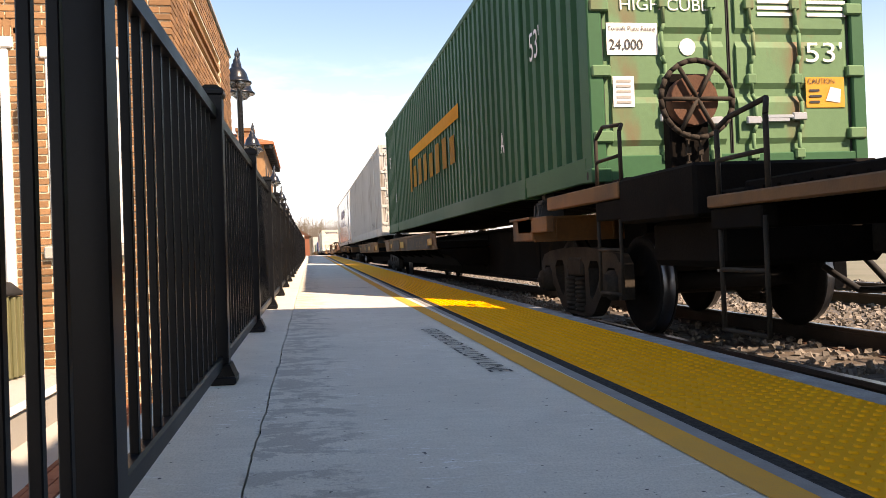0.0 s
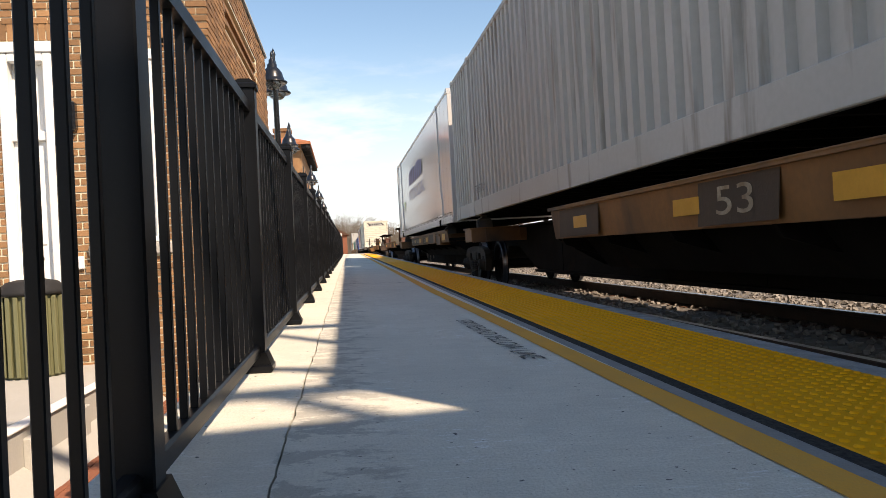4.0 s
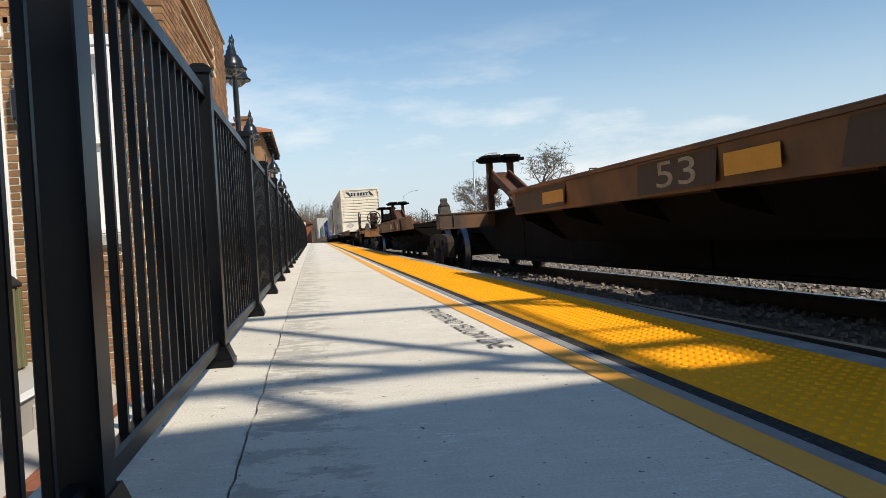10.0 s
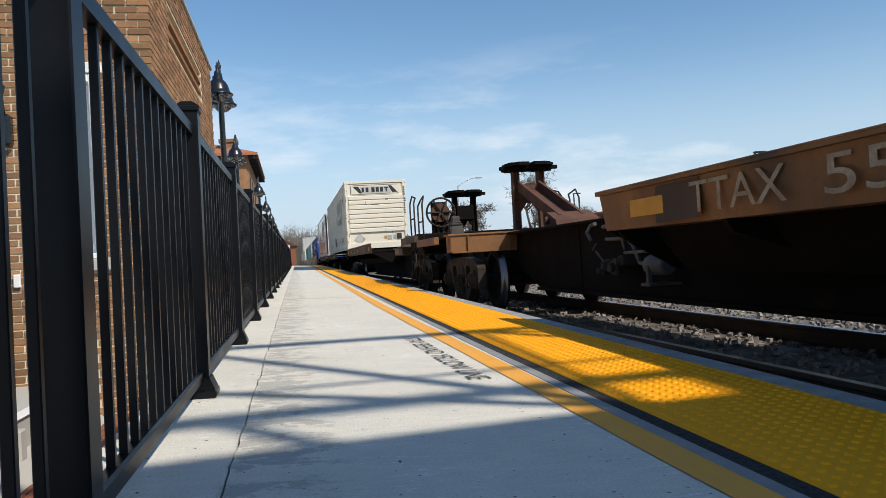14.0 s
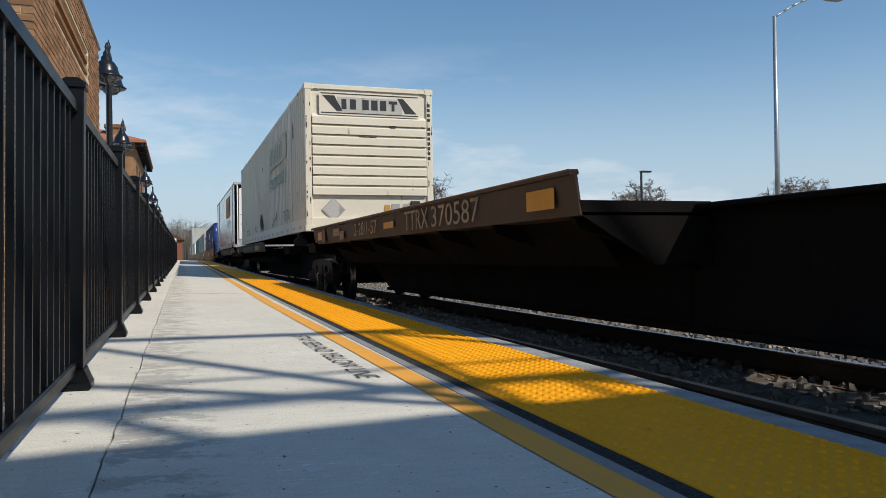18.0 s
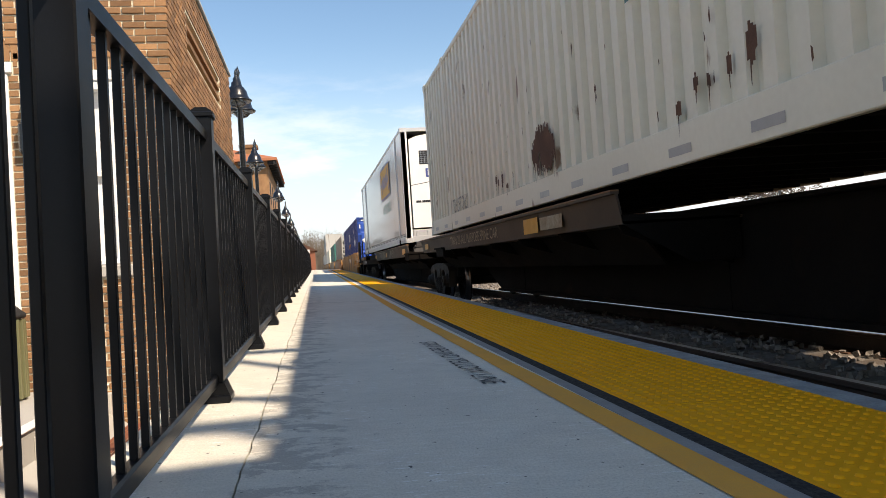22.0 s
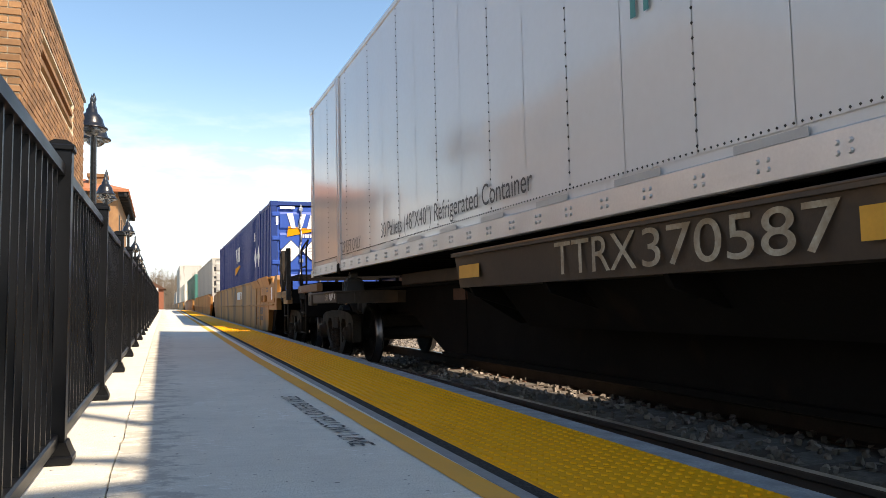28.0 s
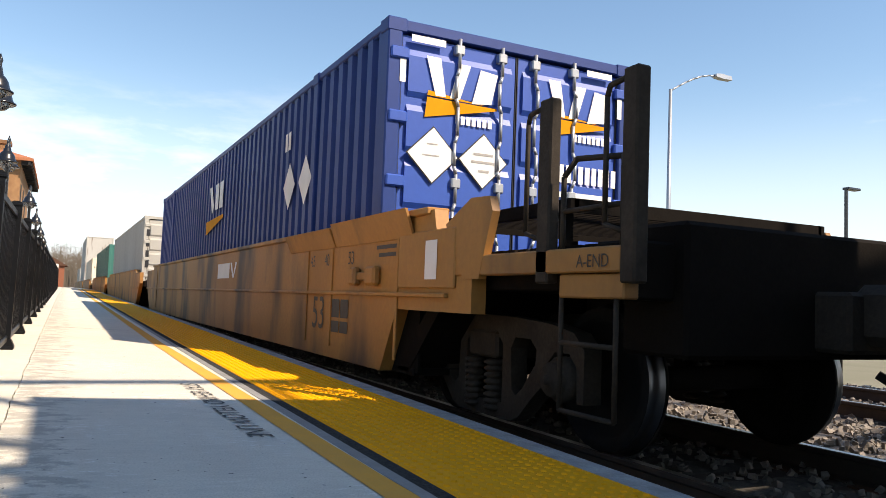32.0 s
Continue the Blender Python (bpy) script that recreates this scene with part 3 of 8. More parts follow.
for (cx, cy) in [(-0.188, Y0)] + crack + [(-0.188, YP)]:
    row = [bm.verts.new((x, cy, z)) for x, z in ((cx + 0.002, -0.02), (cx + 0.0025, 0.0), (1.008, 0.0))]
    if prev:
        for i in range(2):
            bm.faces.new((prev[i], prev[i + 1], row[i + 1], row[i]))
    prev = row
part("walking_strip", bm, M["concrete"], platform)
bm = bmesh.new()
box(bm, 0.957, 1.006, Y0, YP, -0.01, 0.0025)
part("margin_strip", bm, M["stripe"], platform, "dusty concrete margin beside the joint")
bm = bmesh.new()
box(bm, -0.56, -0.36, Y0, YP, -0.03, -0.022)
box(bm, -0.30, 1.00, Y0, YP, -0.03, -0.022)
part("crack_bed", bm, M["joint"], platform)
bm = bmesh.new()
box(bm, 1.0085, 1.068, Y0, YP, -0.03, 0.0005)
part("joint_strip", bm, M["joint"], platform, "black crumbling joint sealant")
bm = bmesh.new()
box(bm, 1.744, 1.885, Y0, YP, -0.35, 0.002, b=0.006)
part("edge_strip", bm, M["edge"], platform, "rough pale concrete edge")
bm = bmesh.new()
prev = None
for i in range(288):
    y = Y0 + i * 0.25
    lean = -0.010 * min(max(y - 2.4, -3.0), 6.0)
    e = [0.848 + lean + rng.uniform(-0.002, 0.002), 0.953 + lean + rng.uniform(-0.002, 0.002)]
    row = [bm.verts.new((x, y, 0.0035)) for x in e]
    if prev:
        bm.faces.new((prev[0], prev[1], row[1], row[0]))
    prev = row
row = [bm.verts.new((0.788, YP, 0.0035)), bm.verts.new((0.893, YP, 0.0035))]
bm.faces.new((prev[0], prev[1], row[1], row[0]))
part("painted_line", bm, M["line"], platform, "worn orange painted line")
bm = bmesh.new()
for y in (10.4, 16.5, 22.6, 28.7, 34.8):
    box(bm, -0.16, 0.72, y, y + 0.004, 0.0004, 0.001)
part("control_joint", bm, M["joint"], platform)

# tactile warning panels, each a plate; raised domes on the near ones
PANEL = 1.22
def plate_mesh():
    bm = bmesh.new()
    box(bm, 1.070, 1.742, 0.0015, PANEL - 0.0015, -0.03, 0.004, b=0.003)
    return mesh_of(bm, "tactile_panel", M["tactile"])
pm = plate_mesh()
for i in range(0, 47):
    o = new("tactile_panel", pm)
    o.location, o.parent = (0, 0.35 + (i - 3) * PANEL, 0), platform
bm = bmesh.new()
box(bm, 1.070, 1.742, 0.35 + 44 * PANEL, YP, -0.03, 0.004)
part("far_panels", bm, M["tactile"], platform)
dv, df = [], []
def dome_rows(y_from, y_to, seg):
    y = y_from
    while y < y_to:
        for k in range(13):
            x = 1.070 + 0.026 + k * 0.0517
            b0 = len(dv)
            for r, h in ((0.0125, 0.004), (0.0108, 0.0084), (0.0066, 0.0098)):
                for s in range(seg):
                    a = 2 * math.pi * s / seg
                    dv.append((x + r * math.cos(a), y + r * math.sin(a), h))
            for q in range(2):
                for s in range(seg):
                    df.append((b0 + q * seg + s, b0 + q * seg + (s + 1) % seg, b0 + (q + 1) * seg + (s + 1) % seg, b0 + (q + 1) * seg + s))
            df.append(tuple(b0 + 2 * seg + s for s in range(seg)))
        y += 0.0517
dome_rows(0.6, 7.0, 8)
dome_rows(7.0, 24.0, 6)
domes = quads("domes", dv, df, M["tactile"], platform)
for f in domes.data.polygons:
    f.use_smooth = True
tagged(domes, kind="stuff")

words = lettering("STAY BEHIND YELLOW LINE", M["stencil"], platform, (0, 0, 0), 1.70, 0.10, FLOOR, "stencilled_words", "black worn stencilled words")
words.location, words.rotation_euler = (0.625, 5.11, 0.004), (0, 0, 0.025)
bm = bmesh.new()
box(bm, -0.2, 2.2, YP, 150, -1.02, laid(0.8, YP).z - 0.02)
tagged(new("far_platform", mesh_of(bm, "far_platform", M["concrete"])), "far end of the pale concrete platform", "platform", kind="structure")

# platform behind the fence: lower brick walk, pale ledge, depot floor
bm = bmesh.new()
box(bm, -1.90, -0.565, Y0, 60, -1.05, -0.835)
tagged(new("pavement_bed", mesh_of(bm, "pavement_bed", M["mortar"])), "sand bed under the brick walk", "pavement", kind="structure")
bm = bmesh.new()
box(bm, -12.0, -1.90, Y0, 60, -1.05, -0.46, b=0.012)
ledge = tagged(new("pavement", mesh_of(bm, "pavement", M["walk"])), "pale raised concrete walk along the brick depot", "pavement", kind="structure")
bm = bmesh.new()
for i in range(60):
    y = -4 + i * 0.9
    box(bm, -1.905, -1.85, y, y + 0.12, -0.83, -0.52, b=0.01)
prism(bm, [(-1.90, -0.834), (-1.72, -0.834), (-1.90, -0.68)], "y", -6, 50)
part("ledge_rib", bm, M["walk"], ledge)
bm = bmesh.new()
box(bm, -1.98, -1.88, -6, 60, -0.462, -0.445, b=0.006)
part("ledge_nosing", bm, M["white"], ledge)

# ---------------------------------------------------------------- depot (brick station building)
DX, DY, DEND, DT, DB = -1.18, 7.78, 13.75, 3.84, -0.84     # side wall, front wall, far end, top, base
depot = thing("depot_building", "brown brick railway depot with white door and window frames", "building", kind="structure")
openings = [(-3.05, -2.585, -0.46, 2.42), (-2.28, -1.66, 0.64, 2.33), (-5.6, -4.4, 0.12, 2.10)]     # in the front wall: x from, x to, z from, z to
bm = bmesh.new()
xs = sorted({-9.0, DX - 0.008, *[o[0] for o in openings], *[o[1] for o in openings]})
for a, c in zip(xs, xs[1:]):
    hit = [o for o in openings if o[0] <= a and c <= o[1]]
    if hit:
        if hit[0][2] > DB + 0.01:
            box(bm, a, c, DY + 0.008, DY + 0.30, DB, hit[0][2])
        box(bm, a, c, DY + 0.008, DY + 0.30, hit[0][3], DT)
    else:
        box(bm, a, c, DY + 0.008, DY + 0.30, DB, DT)
GY0, GY1, GZ0, GZ1 = 9.05, 12.15, 2.98, 3.40      # the recessed band of three grooves in the side wall
box(bm, DX - 0.30, DX - 0.008, DY + 0.30, DEND, DB, GZ0)
box(bm, DX - 0.30, DX - 0.008, DY + 0.30, DEND, GZ1, DT)
box(bm, DX - 0.30, DX - 0.008, DY + 0.30, GY0, GZ0, GZ1)
box(bm, DX - 0.30, DX - 0.008, GY1, DEND, GZ0, GZ1)
box(bm, -9.0, DX - 0.30, DEND - 0.3, DEND, DB, DT)
box(bm, -9.0, -8.7, DY + 0.3, DEND - 0.3, DB, DT)
part("wall_backing", bm, M["mortar"], depot)
bm = bmesh.new()
box(bm, DX - 0.30, DX - 0.12, GY0, GY1, GZ0, GZ1)
for z in (GZ0 + 0.10, GZ0 + 0.26):
    box(bm, DX - 0.13, DX - 0.01, GY0, GY1, z, z + 0.055)
part("recessed_courses", bm, M["brick"], depot)
bm = bmesh.new()
box(bm, -9.0, DX + 0.03, DY - 0.03, DEND + 0.03, DT, DT + 0.06, b=0.015)
part("coping", bm, M["walk"], depot, "weathered stone coping")
bm = bmesh.new()
box(bm, -8.7, DX - 0.30, DY + 0.3, DEND - 0.3, DT - 0.5, DT - 0.4)
part("roof", bm, M["asphalt"], depot)
def white_frame(x0, x1, z0, z1, door):
    bm = bmesh.new()
    w = 0.08
    for a, c, d, e in ((x0, x0 + w, z0, z1), (x1 - w, x1, z0, z1), (x0 + w, x1 - w, z1 - w, z1)):
        box(bm, a, c, DY - 0.015, DY + 0.16, d, e, b=0.008)
    box(bm, x0 - 0.04, x1 + 0.04, DY - 0.03, DY + 0.02, z1, z1 + 0.10, b=0.01)
    if not door:
        box(bm, x0, x1, DY - 0.02, DY + 0.16, z0, z0 + 0.05, b=0.008)
    fr = part("door_frame" if door else "window_frame", bm, M["white"], depot, "white painted timber")
    bm = bmesh.new()
    if door:
        box(bm, x0 + w, x1 - w, DY + 0.06, DY + 0.11, z0 + 0.02, z0 + 2.08, b=0.006)
        for q in (0.22, 1.12):
            box(bm, x0 + w + 0.06, x1 - w - 0.06, DY + 0.05, DY + 0.07, z0 + q, z0 + q + 0.78, b=0.012)
        part("door_leaf", bm, M["white"], fr)
        bm = bmesh.new()
        box(bm, x0 + w, x1 - w, DY + 0.02, DY + 0.14, z0 + 2.08, z0 + 2.17, b=0.008)
        part("transom_bar", bm, M["white"], fr)
        bm = bmesh.new()
        box(bm, x0 + w, x1 - w, DY + 0.10, DY + 0.12, z0 + 2.17, z1 - w)
        part("transom_panel", bm, M["white"], fr)
        for q in (0.3, 1.05, 1.8):
            bm = bmesh.new()
            rod(bm, (x1 - w - 0.01, DY + 0.045, z0 + q), (x1 - w - 0.01, DY + 0.045, z0 + q + 0.11), 0.012, 6)
            part("hinge", bm, M["galv"], fr)
        bm = bmesh.new()
        rod(bm, (x0 + w + 0.09, DY + 0.03, z0 + 1.0), (x0 + w + 0.22, DY + 0.03, z0 + 1.0), 0.012, 6)
        part("handle", bm, M["galv"], fr)
    else:
        box(bm, x0 + w, x1 - w, DY + 0.11, DY + 0.13, z0, z1 - w)
        part("blind_panel", bm, M["white"], fr)
        bm = bmesh.new()
        box(bm, x0 - 0.06, x1 + 0.06, DY - 0.05, DY + 0.12, z0 - 0.115, z0 - 0.002, b=0.012)
        part("sill", bm, M["walk"], fr, "pale stone window sill")
        zc = (z0 + z1) / 2
        bm = bmesh.new()
        box(bm, x0 + w, x1 - w, DY + 0.05, DY + 0.11, zc - 0.025, zc + 0.025, b=0.006)
        part("meeting_rail", bm, M["white"], fr)
for o in openings:
    white_frame(*o, o[2] < 0)
bm = bmesh.new()
box(bm, -2.50, -2.38, DY - 0.10, DY + 0.0, 1.68, 1.96, b=0.02)
bent(bm, [(-2.44, DY - 0.05, 1.96), (-2.44, DY - 0.09, 2.12), (-2.44, DY - 0.02, 2.22)], 0.014, 6)
part("wall_lamp", bm, M["lampblack"], depot, "small black wall lamp")
bm = bmesh.new()
box(bm, -2.45, -2.39, DY - 0.03, DY, 0.42, 0.54, b=0.008)
part("wall_socket", bm, M["white"], depot)

# olive litter bin by the depot door
bin_ = thing("litter_bin", "olive green slatted litter bin beside the white depot door", "litter bin", at=(-2.68, 7.30, -0.46))
bm = bmesh.new()
lathe(bm, [(0.235, 0.0), (0.245, 0.02), (0.245, 0.68), (0.24, 0.70)], (0, 0, 0), seg=18)
part("drum", bm, M["olive"], bin_)
bm = bmesh.new()
for i in range(22):
    a = 2 * math.pi * i / 22
    x, y = 0.258 * math.cos(a), 0.258 * math.sin(a)
    box(bm, x - 0.018, x + 0.018, y - 0.018, y + 0.018, 0.02, 0.68, b=0.005)
part("slats", bm, M["olive"], bin_)
bm = bmesh.new()
lathe(bm, [(0.28, 0.69), (0.285, 0.72), (0.20, 0.80), (0.11, 0.82), (0.11, 0.80)], (0, 0, 0), seg=18)
part("lid", bm, M["dark"], bin_)

# second depot block further on: tiled hip roof with wide bracketed eaves, chimney
tower = thing("far_depot_house", "brick depot block with orange clay tile hip roof and deep bracketed eaves", "building", kind="structure")
TX0, TX1, TY0, TY1, TZ = -11.0, -2.62, 55.7, 70.0, 8.35
bm = bmesh.new()
box(bm, TX0, TX1, TY0, TY1, -0.46, TZ)
part("wall", bm, M["brick"], tower)
bm = bmesh.new()
E = 0.70
v = [bm.verts.new(p) for p in ((TX0 - E, TY0 - E, TZ - 0.05), (TX1 + E, TY0 - E, TZ - 0.05), (TX1 + E, TY1 + E, TZ - 0.05), (TX0 - E, TY1 + E, TZ - 0.05),
                               (TX0 - E, TY0 - E, TZ + 0.12), (TX1 + E, TY0 - E, TZ + 0.12), (TX1 + E, TY1 + E, TZ + 0.12), (TX0 - E, TY1 + E, TZ + 0.12),
                               (-6.8, TY0 + 4.5, TZ + 1.9), (-6.8, TY1 - 4.5, TZ + 1.9))]
for q in ((3, 2, 1, 0), (0, 1, 5, 4), (1, 2, 6, 5), (2, 3, 7, 6), (3, 0, 4, 7), (4, 5, 8), (5, 6, 9, 8), (6, 7, 9), (7, 4, 8, 9)):
    bm.faces.new([v[i] for i in q])
part("roof", bm, M["rooftile"], tower, "orange clay tile roof")
bm = bmesh.new()
for i in range(12):
    y = TY0 - E + 0.2 + i * 1.4
    box(bm, TX1 + 0.02, TX1 + E - 0.05, y, y + 0.14, TZ - 0.32, TZ - 0.06, b=0.01)
for i in range(8):
    x = TX1 + E - 0.3 - i * 1.2
    box(bm, x, x + 0.14, TY0 - E + 0.05, TY0 - 0.02, TZ - 0.32, TZ - 0.06, b=0.01)
part("eave_bracket", bm, M["dark"], tower)
bm = bmesh.new()
box(bm, -4.5, -3.4, 56.6, 57.7, TZ, TZ + 1.25, b=0.02)
box(bm, -4.6, -3.3, 56.5, 57.8, TZ + 1.1, TZ + 1.35, b=0.02)
part("chimney", bm, M["brick"], tower)
bm = bmesh.new()
for z in (5.4, 1.4):
    for x in (-4.2, -6.4, -8.6):
        box(bm, x - 0.5, x + 0.5, TY0 - 0.03, TY0 + 0.02, z, z + 1.6, b=0.01)
    for y in (57.5, 61, 64.5):
        box(bm, TX1 - 0.02, TX1 + 0.03, y - 0.5, y + 0.5, z, z + 1.6, b=0.01)
part("window", bm, M["dark"], tower)

# ---------------------------------------------------------------- fence
POST_Y, PITCH, PX = 3.37, 1.83, -0.385
def fence_panel(PITCH=1.83, count=14):
    t = thing("fence_panel", "black powder-coated steel picket fence panel with square post", "fence", "picket fence panels along the platform")
    bm = bmesh.new()
    box(bm, -0.0385, 0.0385, -0.0385, 0.0385, 0.0, 1.090, b=0.004)
    post = part("post", bm, M["black"], t)
    bm = bmesh.new()
    box(bm, -0.046, 0.046, -0.046, 0.046, 1.077, 1.100, b=0.005)
    prism(bm, [(-0.046, 1.100), (0.046, 1.100), (0.02, 1.117), (-0.02, 1.117)], "y", -0.03, 0.03)
    part("cap", bm, M["black"], post)
    bm = bmesh.new()
    box(bm, -0.066, 0.066, -0.066, 0.066, 0.0, 0.03, b=0.006)
    prism(bm, [(-0.062, 0.03), (0.062, 0.03), (0.043, 0.075), (-0.043, 0.075)], "y", -0.055, 0.055)
    part("base_flange", bm, M["black"], post)
    bm = bmesh.new()
    prism(bm, [(-0.019, 0.99), (0.019, 0.99), (0.019, 1.028), (0.010, 1.038), (-0.010, 1.038), (-0.019, 1.028)], "y", 0.0385, PITCH - 0.0385)
    part("top_rail", bm, M["black"], t)
    bm = bmesh.new()
    prism(bm, [(-0.019, 0.062), (0.019, 0.062), (0.019, 0.098), (0.012, 0.104), (-0.012, 0.104), (-0.019, 0.098)], "y", 0.0385, PITCH - 0.0385)
    part("bottom_rail", bm, M["black"], t)
    bm = bmesh.new()
    box(bm, -0.009, 0.009, -0.009, 0.009, 0.10, 0.995, b=0.002)
    me = mesh_of(bm, "picket", M["black"])
    for i in range(count):
        p = new("picket", me)
        p.location, p.parent = (0, 0.0385 + (PITCH - 0.077) * (i + 1) / (count + 1), 0), t
    return t
panel = fence_panel()
def on_platform(y):
    return pose(*laid(PX, y), math.degrees(RISE), 0.8, -math.degrees(DRIFT))
panel.matrix_basis = on_platform(POST_Y)
for i in range(1, 26):
    copy_thing(panel, on_platform(POST_Y + i * PITCH))
near_panel = fence_panel(POST_Y - 1.70, 13)
near_panel.matrix_basis = on_platform(1.70)
copy_thing(panel, on_platform(1.70 - PITCH))
copy_thing(panel, on_platform(1.70 - 2 * PITCH))

# ---------------------------------------------------------------- twin-headed street lamps behind the fence
def twin_lamp(x, y, base, top):
    t = thing("street_lamp", "black twin-headed period street lamp with bell shades and glass bowls", "street lamp", "period lamps along the platform", at=(x, y, base))
    H = top - base
    bm = bmesh.new()
    lathe(bm, [(0.17, 0.0), (0.17, 0.12), (0.13, 0.18), (0.12, 0.7), (0.08, 0.8), (0.062, 0.95), (0.05, H - 0.55), (0.06, H - 0.5), (0.045, H - 0.45), (0.03, H - 0.1), (0.045, H - 0.05), (0.0005, H + 0.08)], (0, 0, 0), seg=14)
    part("pole", bm, M["lampblack"], t)
    for s in (-1, 1):
        bm = bmesh.new()
        pts = [Vector((0, 0, H - 0.35)) + Vector((0, s * r, h)) for r, h in ((0.0, 0.0), (0.12, 0.16), (0.28, 0.24), (0.42, 0.22), (0.46, 0.10))]
        bent(bm, pts, 0.022, 8)
        bent(bm, [(0, s * 0.02, H - 0.65), (0, s * 0.16, H - 0.45), (0, s * 0.20, H - 0.22)], 0.012, 6)
        arm = part("arm", bm, M["lampblack"], t)
        o = (0, s * 0.46, H - 0.80)
        bm = bmesh.new()
        lathe(bm, [(0.245, 0.10), (0.262, 0.115), (0.262, 0.13), (0.215, 0.16), (0.195, 0.21), (0.175, 0.29), (0.13, 0.36), (0.092, 0.39), (0.088, 0.45), (0.06, 0.47), (0.055, 0.53), (0.028, 0.56), (0.024, 0.60), (0.032, 0.62), (0.0005, 0.72)], o, seg=20)
        part("shade", bm, M["lampblack"], t, "glossy black bell-shaped shade")
        bm = bmesh.new()
        lathe(bm, [(0.04, -0.01), (0.10, 0.01), (0.145, 0.05), (0.165, 0.10), (0.165, 0.115)], o, seg=16)
        part("bowl", bm, M["glass"], t, "clear glass bowl")
    return t
twin_lamp(-1.13, 15.0, -0.83, 4.28)
for x, y in ((-1.39, 22.9), (-1.2, 33.5), (-1.2, 43.0), (-1.2, 52.5), (-1.2, 62.0), (-1.2, 71.5), (-1.2, 81.0)):
    twin_lamp(x, y, -0.83 if y < 55 else -1.02, 4.25)

# ---------------------------------------------------------------- track
def rail_mesh():
    bm = bmesh.new()
    pr = [(-0.075, -0.172), (0.075, -0.172), (0.07, -0.158), (0.012, -0.145), (0.010, -0.045), (0.036, -0.03), (0.037, -0.006), (0.028, 0.0), (-0.028, 0.0), (-0.037, -0.006), (-0.036, -0.03), (-0.010, -0.045), (-0.012, -0.145), (-0.07, -0.158)]
    prism(bm, pr, "y", -60, 420)
    for f in bm.faces:
        if f.normal.z > 0.9 and abs(f.calc_center_median().x) < 0.01 and f.calc_center_median().z > -0.01:
            f.material_index = 1
    return mesh_of(bm, "rail", M["rail"], M["railtop"])
rm = rail_mesh()
track = thing("railway_track", "steel rails on weathered wooden ties in crushed stone", "railway track", kind="structure")
for x in (TRACK_X - 0.755, TRACK_X + 0.755):
    o = new("rail", rm)
    o.location, o.parent = (x, 0, RAIL_Z), track
track_b = thing("second_railway_track", "second steel rail track on wooden ties past the first", "railway track", kind="structure")
for x in (TRACK_X + 4.2 - 0.755, TRACK_X + 4.2 + 0.755):
    o = new("rail", rm)
    o.location, o.parent = (x, 0, RAIL_Z), track_b
bm = bmesh.new()
box(bm, -1.3, 1.3, -0.115, 0.115, -0.17, 0.0, b=0.012)
tie = mesh_of(bm, "tie", M["tie"])
for i in range(110):
    for tr, x in ((track, TRACK_X), (track_b, TRACK_X + 4.2)):
        if tr is track_b and i > 60:
            continue
        o = new("tie", tie)
        o.location, o.parent = (x + rng.uniform(-0.03, 0.03), -3 + i * 0.53, RAIL_Z - 0.168), tr
        o.rotation_euler = (0, 0, rng.uniform(-0.01, 0.01))
bm = bmesh.new()
for y in range(0, 40):
    for x in (TRACK_X - 0.755, TRACK_X + 0.755):
        box(bm, x - 0.17, x + 0.17, -3 + y * 0.53 - 0.09, -3 + y * 0.53 + 0.09, RAIL_Z - 0.178, RAIL_Z - 0.158, b=0.003)
part("tie_plate", bm, M["rust"], track)

# loose crushed stone, thick near the camera
def stones(n, xr, yr, z0, size, seed, name):
    r = np.random.RandomState(seed)
    base = np.array([(x, y, z) for x in (-1, 1) for y in (-1, 1) for z in (-1, 1)], float) * 0.72
    tri = np.array([(0, 1, 3), (0, 3, 2), (4, 6, 7), (4, 7, 5), (0, 4, 5), (0, 5, 1), (2, 3, 7), (2, 7, 6), (0, 2, 6), (0, 6, 4), (1, 5, 7), (1, 7, 3)])
    c = np.stack([r.uniform(*xr, n), yr[0] + (yr[1] - yr[0]) * r.uniform(0, 1, n) ** 1.5, np.full(n, z0)], 1)
    c[:, 2] += r.uniform(-0.015, 0.02, n)
    s = size * r.uniform(0.55, 1.3, (n, 1, 3))
    v = base[None] * s * (1 + r.uniform(-0.45, 0.30, (n, 8, 3)))
    a, e = r.uniform(0, 6.28, n), r.uniform(0, 6.28, n)
    rz = np.zeros((n, 3, 3))
    rz[:, 0, 0], rz[:, 0, 1], rz[:, 1, 0], rz[:, 1, 1], rz[:, 2, 2] = np.cos(a), -np.sin(a), np.sin(a), np.cos(a), 1
    rx = np.zeros((n, 3, 3))
    rx[:, 1, 1], rx[:, 1, 2], rx[:, 2, 1], rx[:, 2, 2], rx[:, 0, 0] = np.cos(e), -np.sin(e), np.sin(e), np.cos(e), 1
    v = np.einsum("nij,nkj->nki", rz @ rx, v) + c[:, None]
    f = (tri[None] + 8 * np.arange(n)[:, None, None]).reshape(-1, 3)
    o = quads(name, v.reshape(-1, 3).tolist(), f.tolist(), M["stone"])
    return tagged(o, "loose grey-brown crushed ballast stones between and beside the rails", "ballast", kind="stuff")
stones(15000, (1.65, 10.4), (-2, 26), -0.495, 0.030, 5, "ballast_stones")
stones(9000, (4.5, 10.4), (2, 60), -0.495, 0.038, 6, "far_ballast_stones")

# ---------------------------------------------------------------- the train
# Local space of every rail vehicle: x across from the track's centre (- towards the platform), y along, z from the rail top.
MOVERS, WHEELSETS = [], []


def travelled(t):
    """Metres the slowing train has run at t seconds."""
    return 6.352 * t - 0.06452 * t * t + 0.000164 * t ** 3


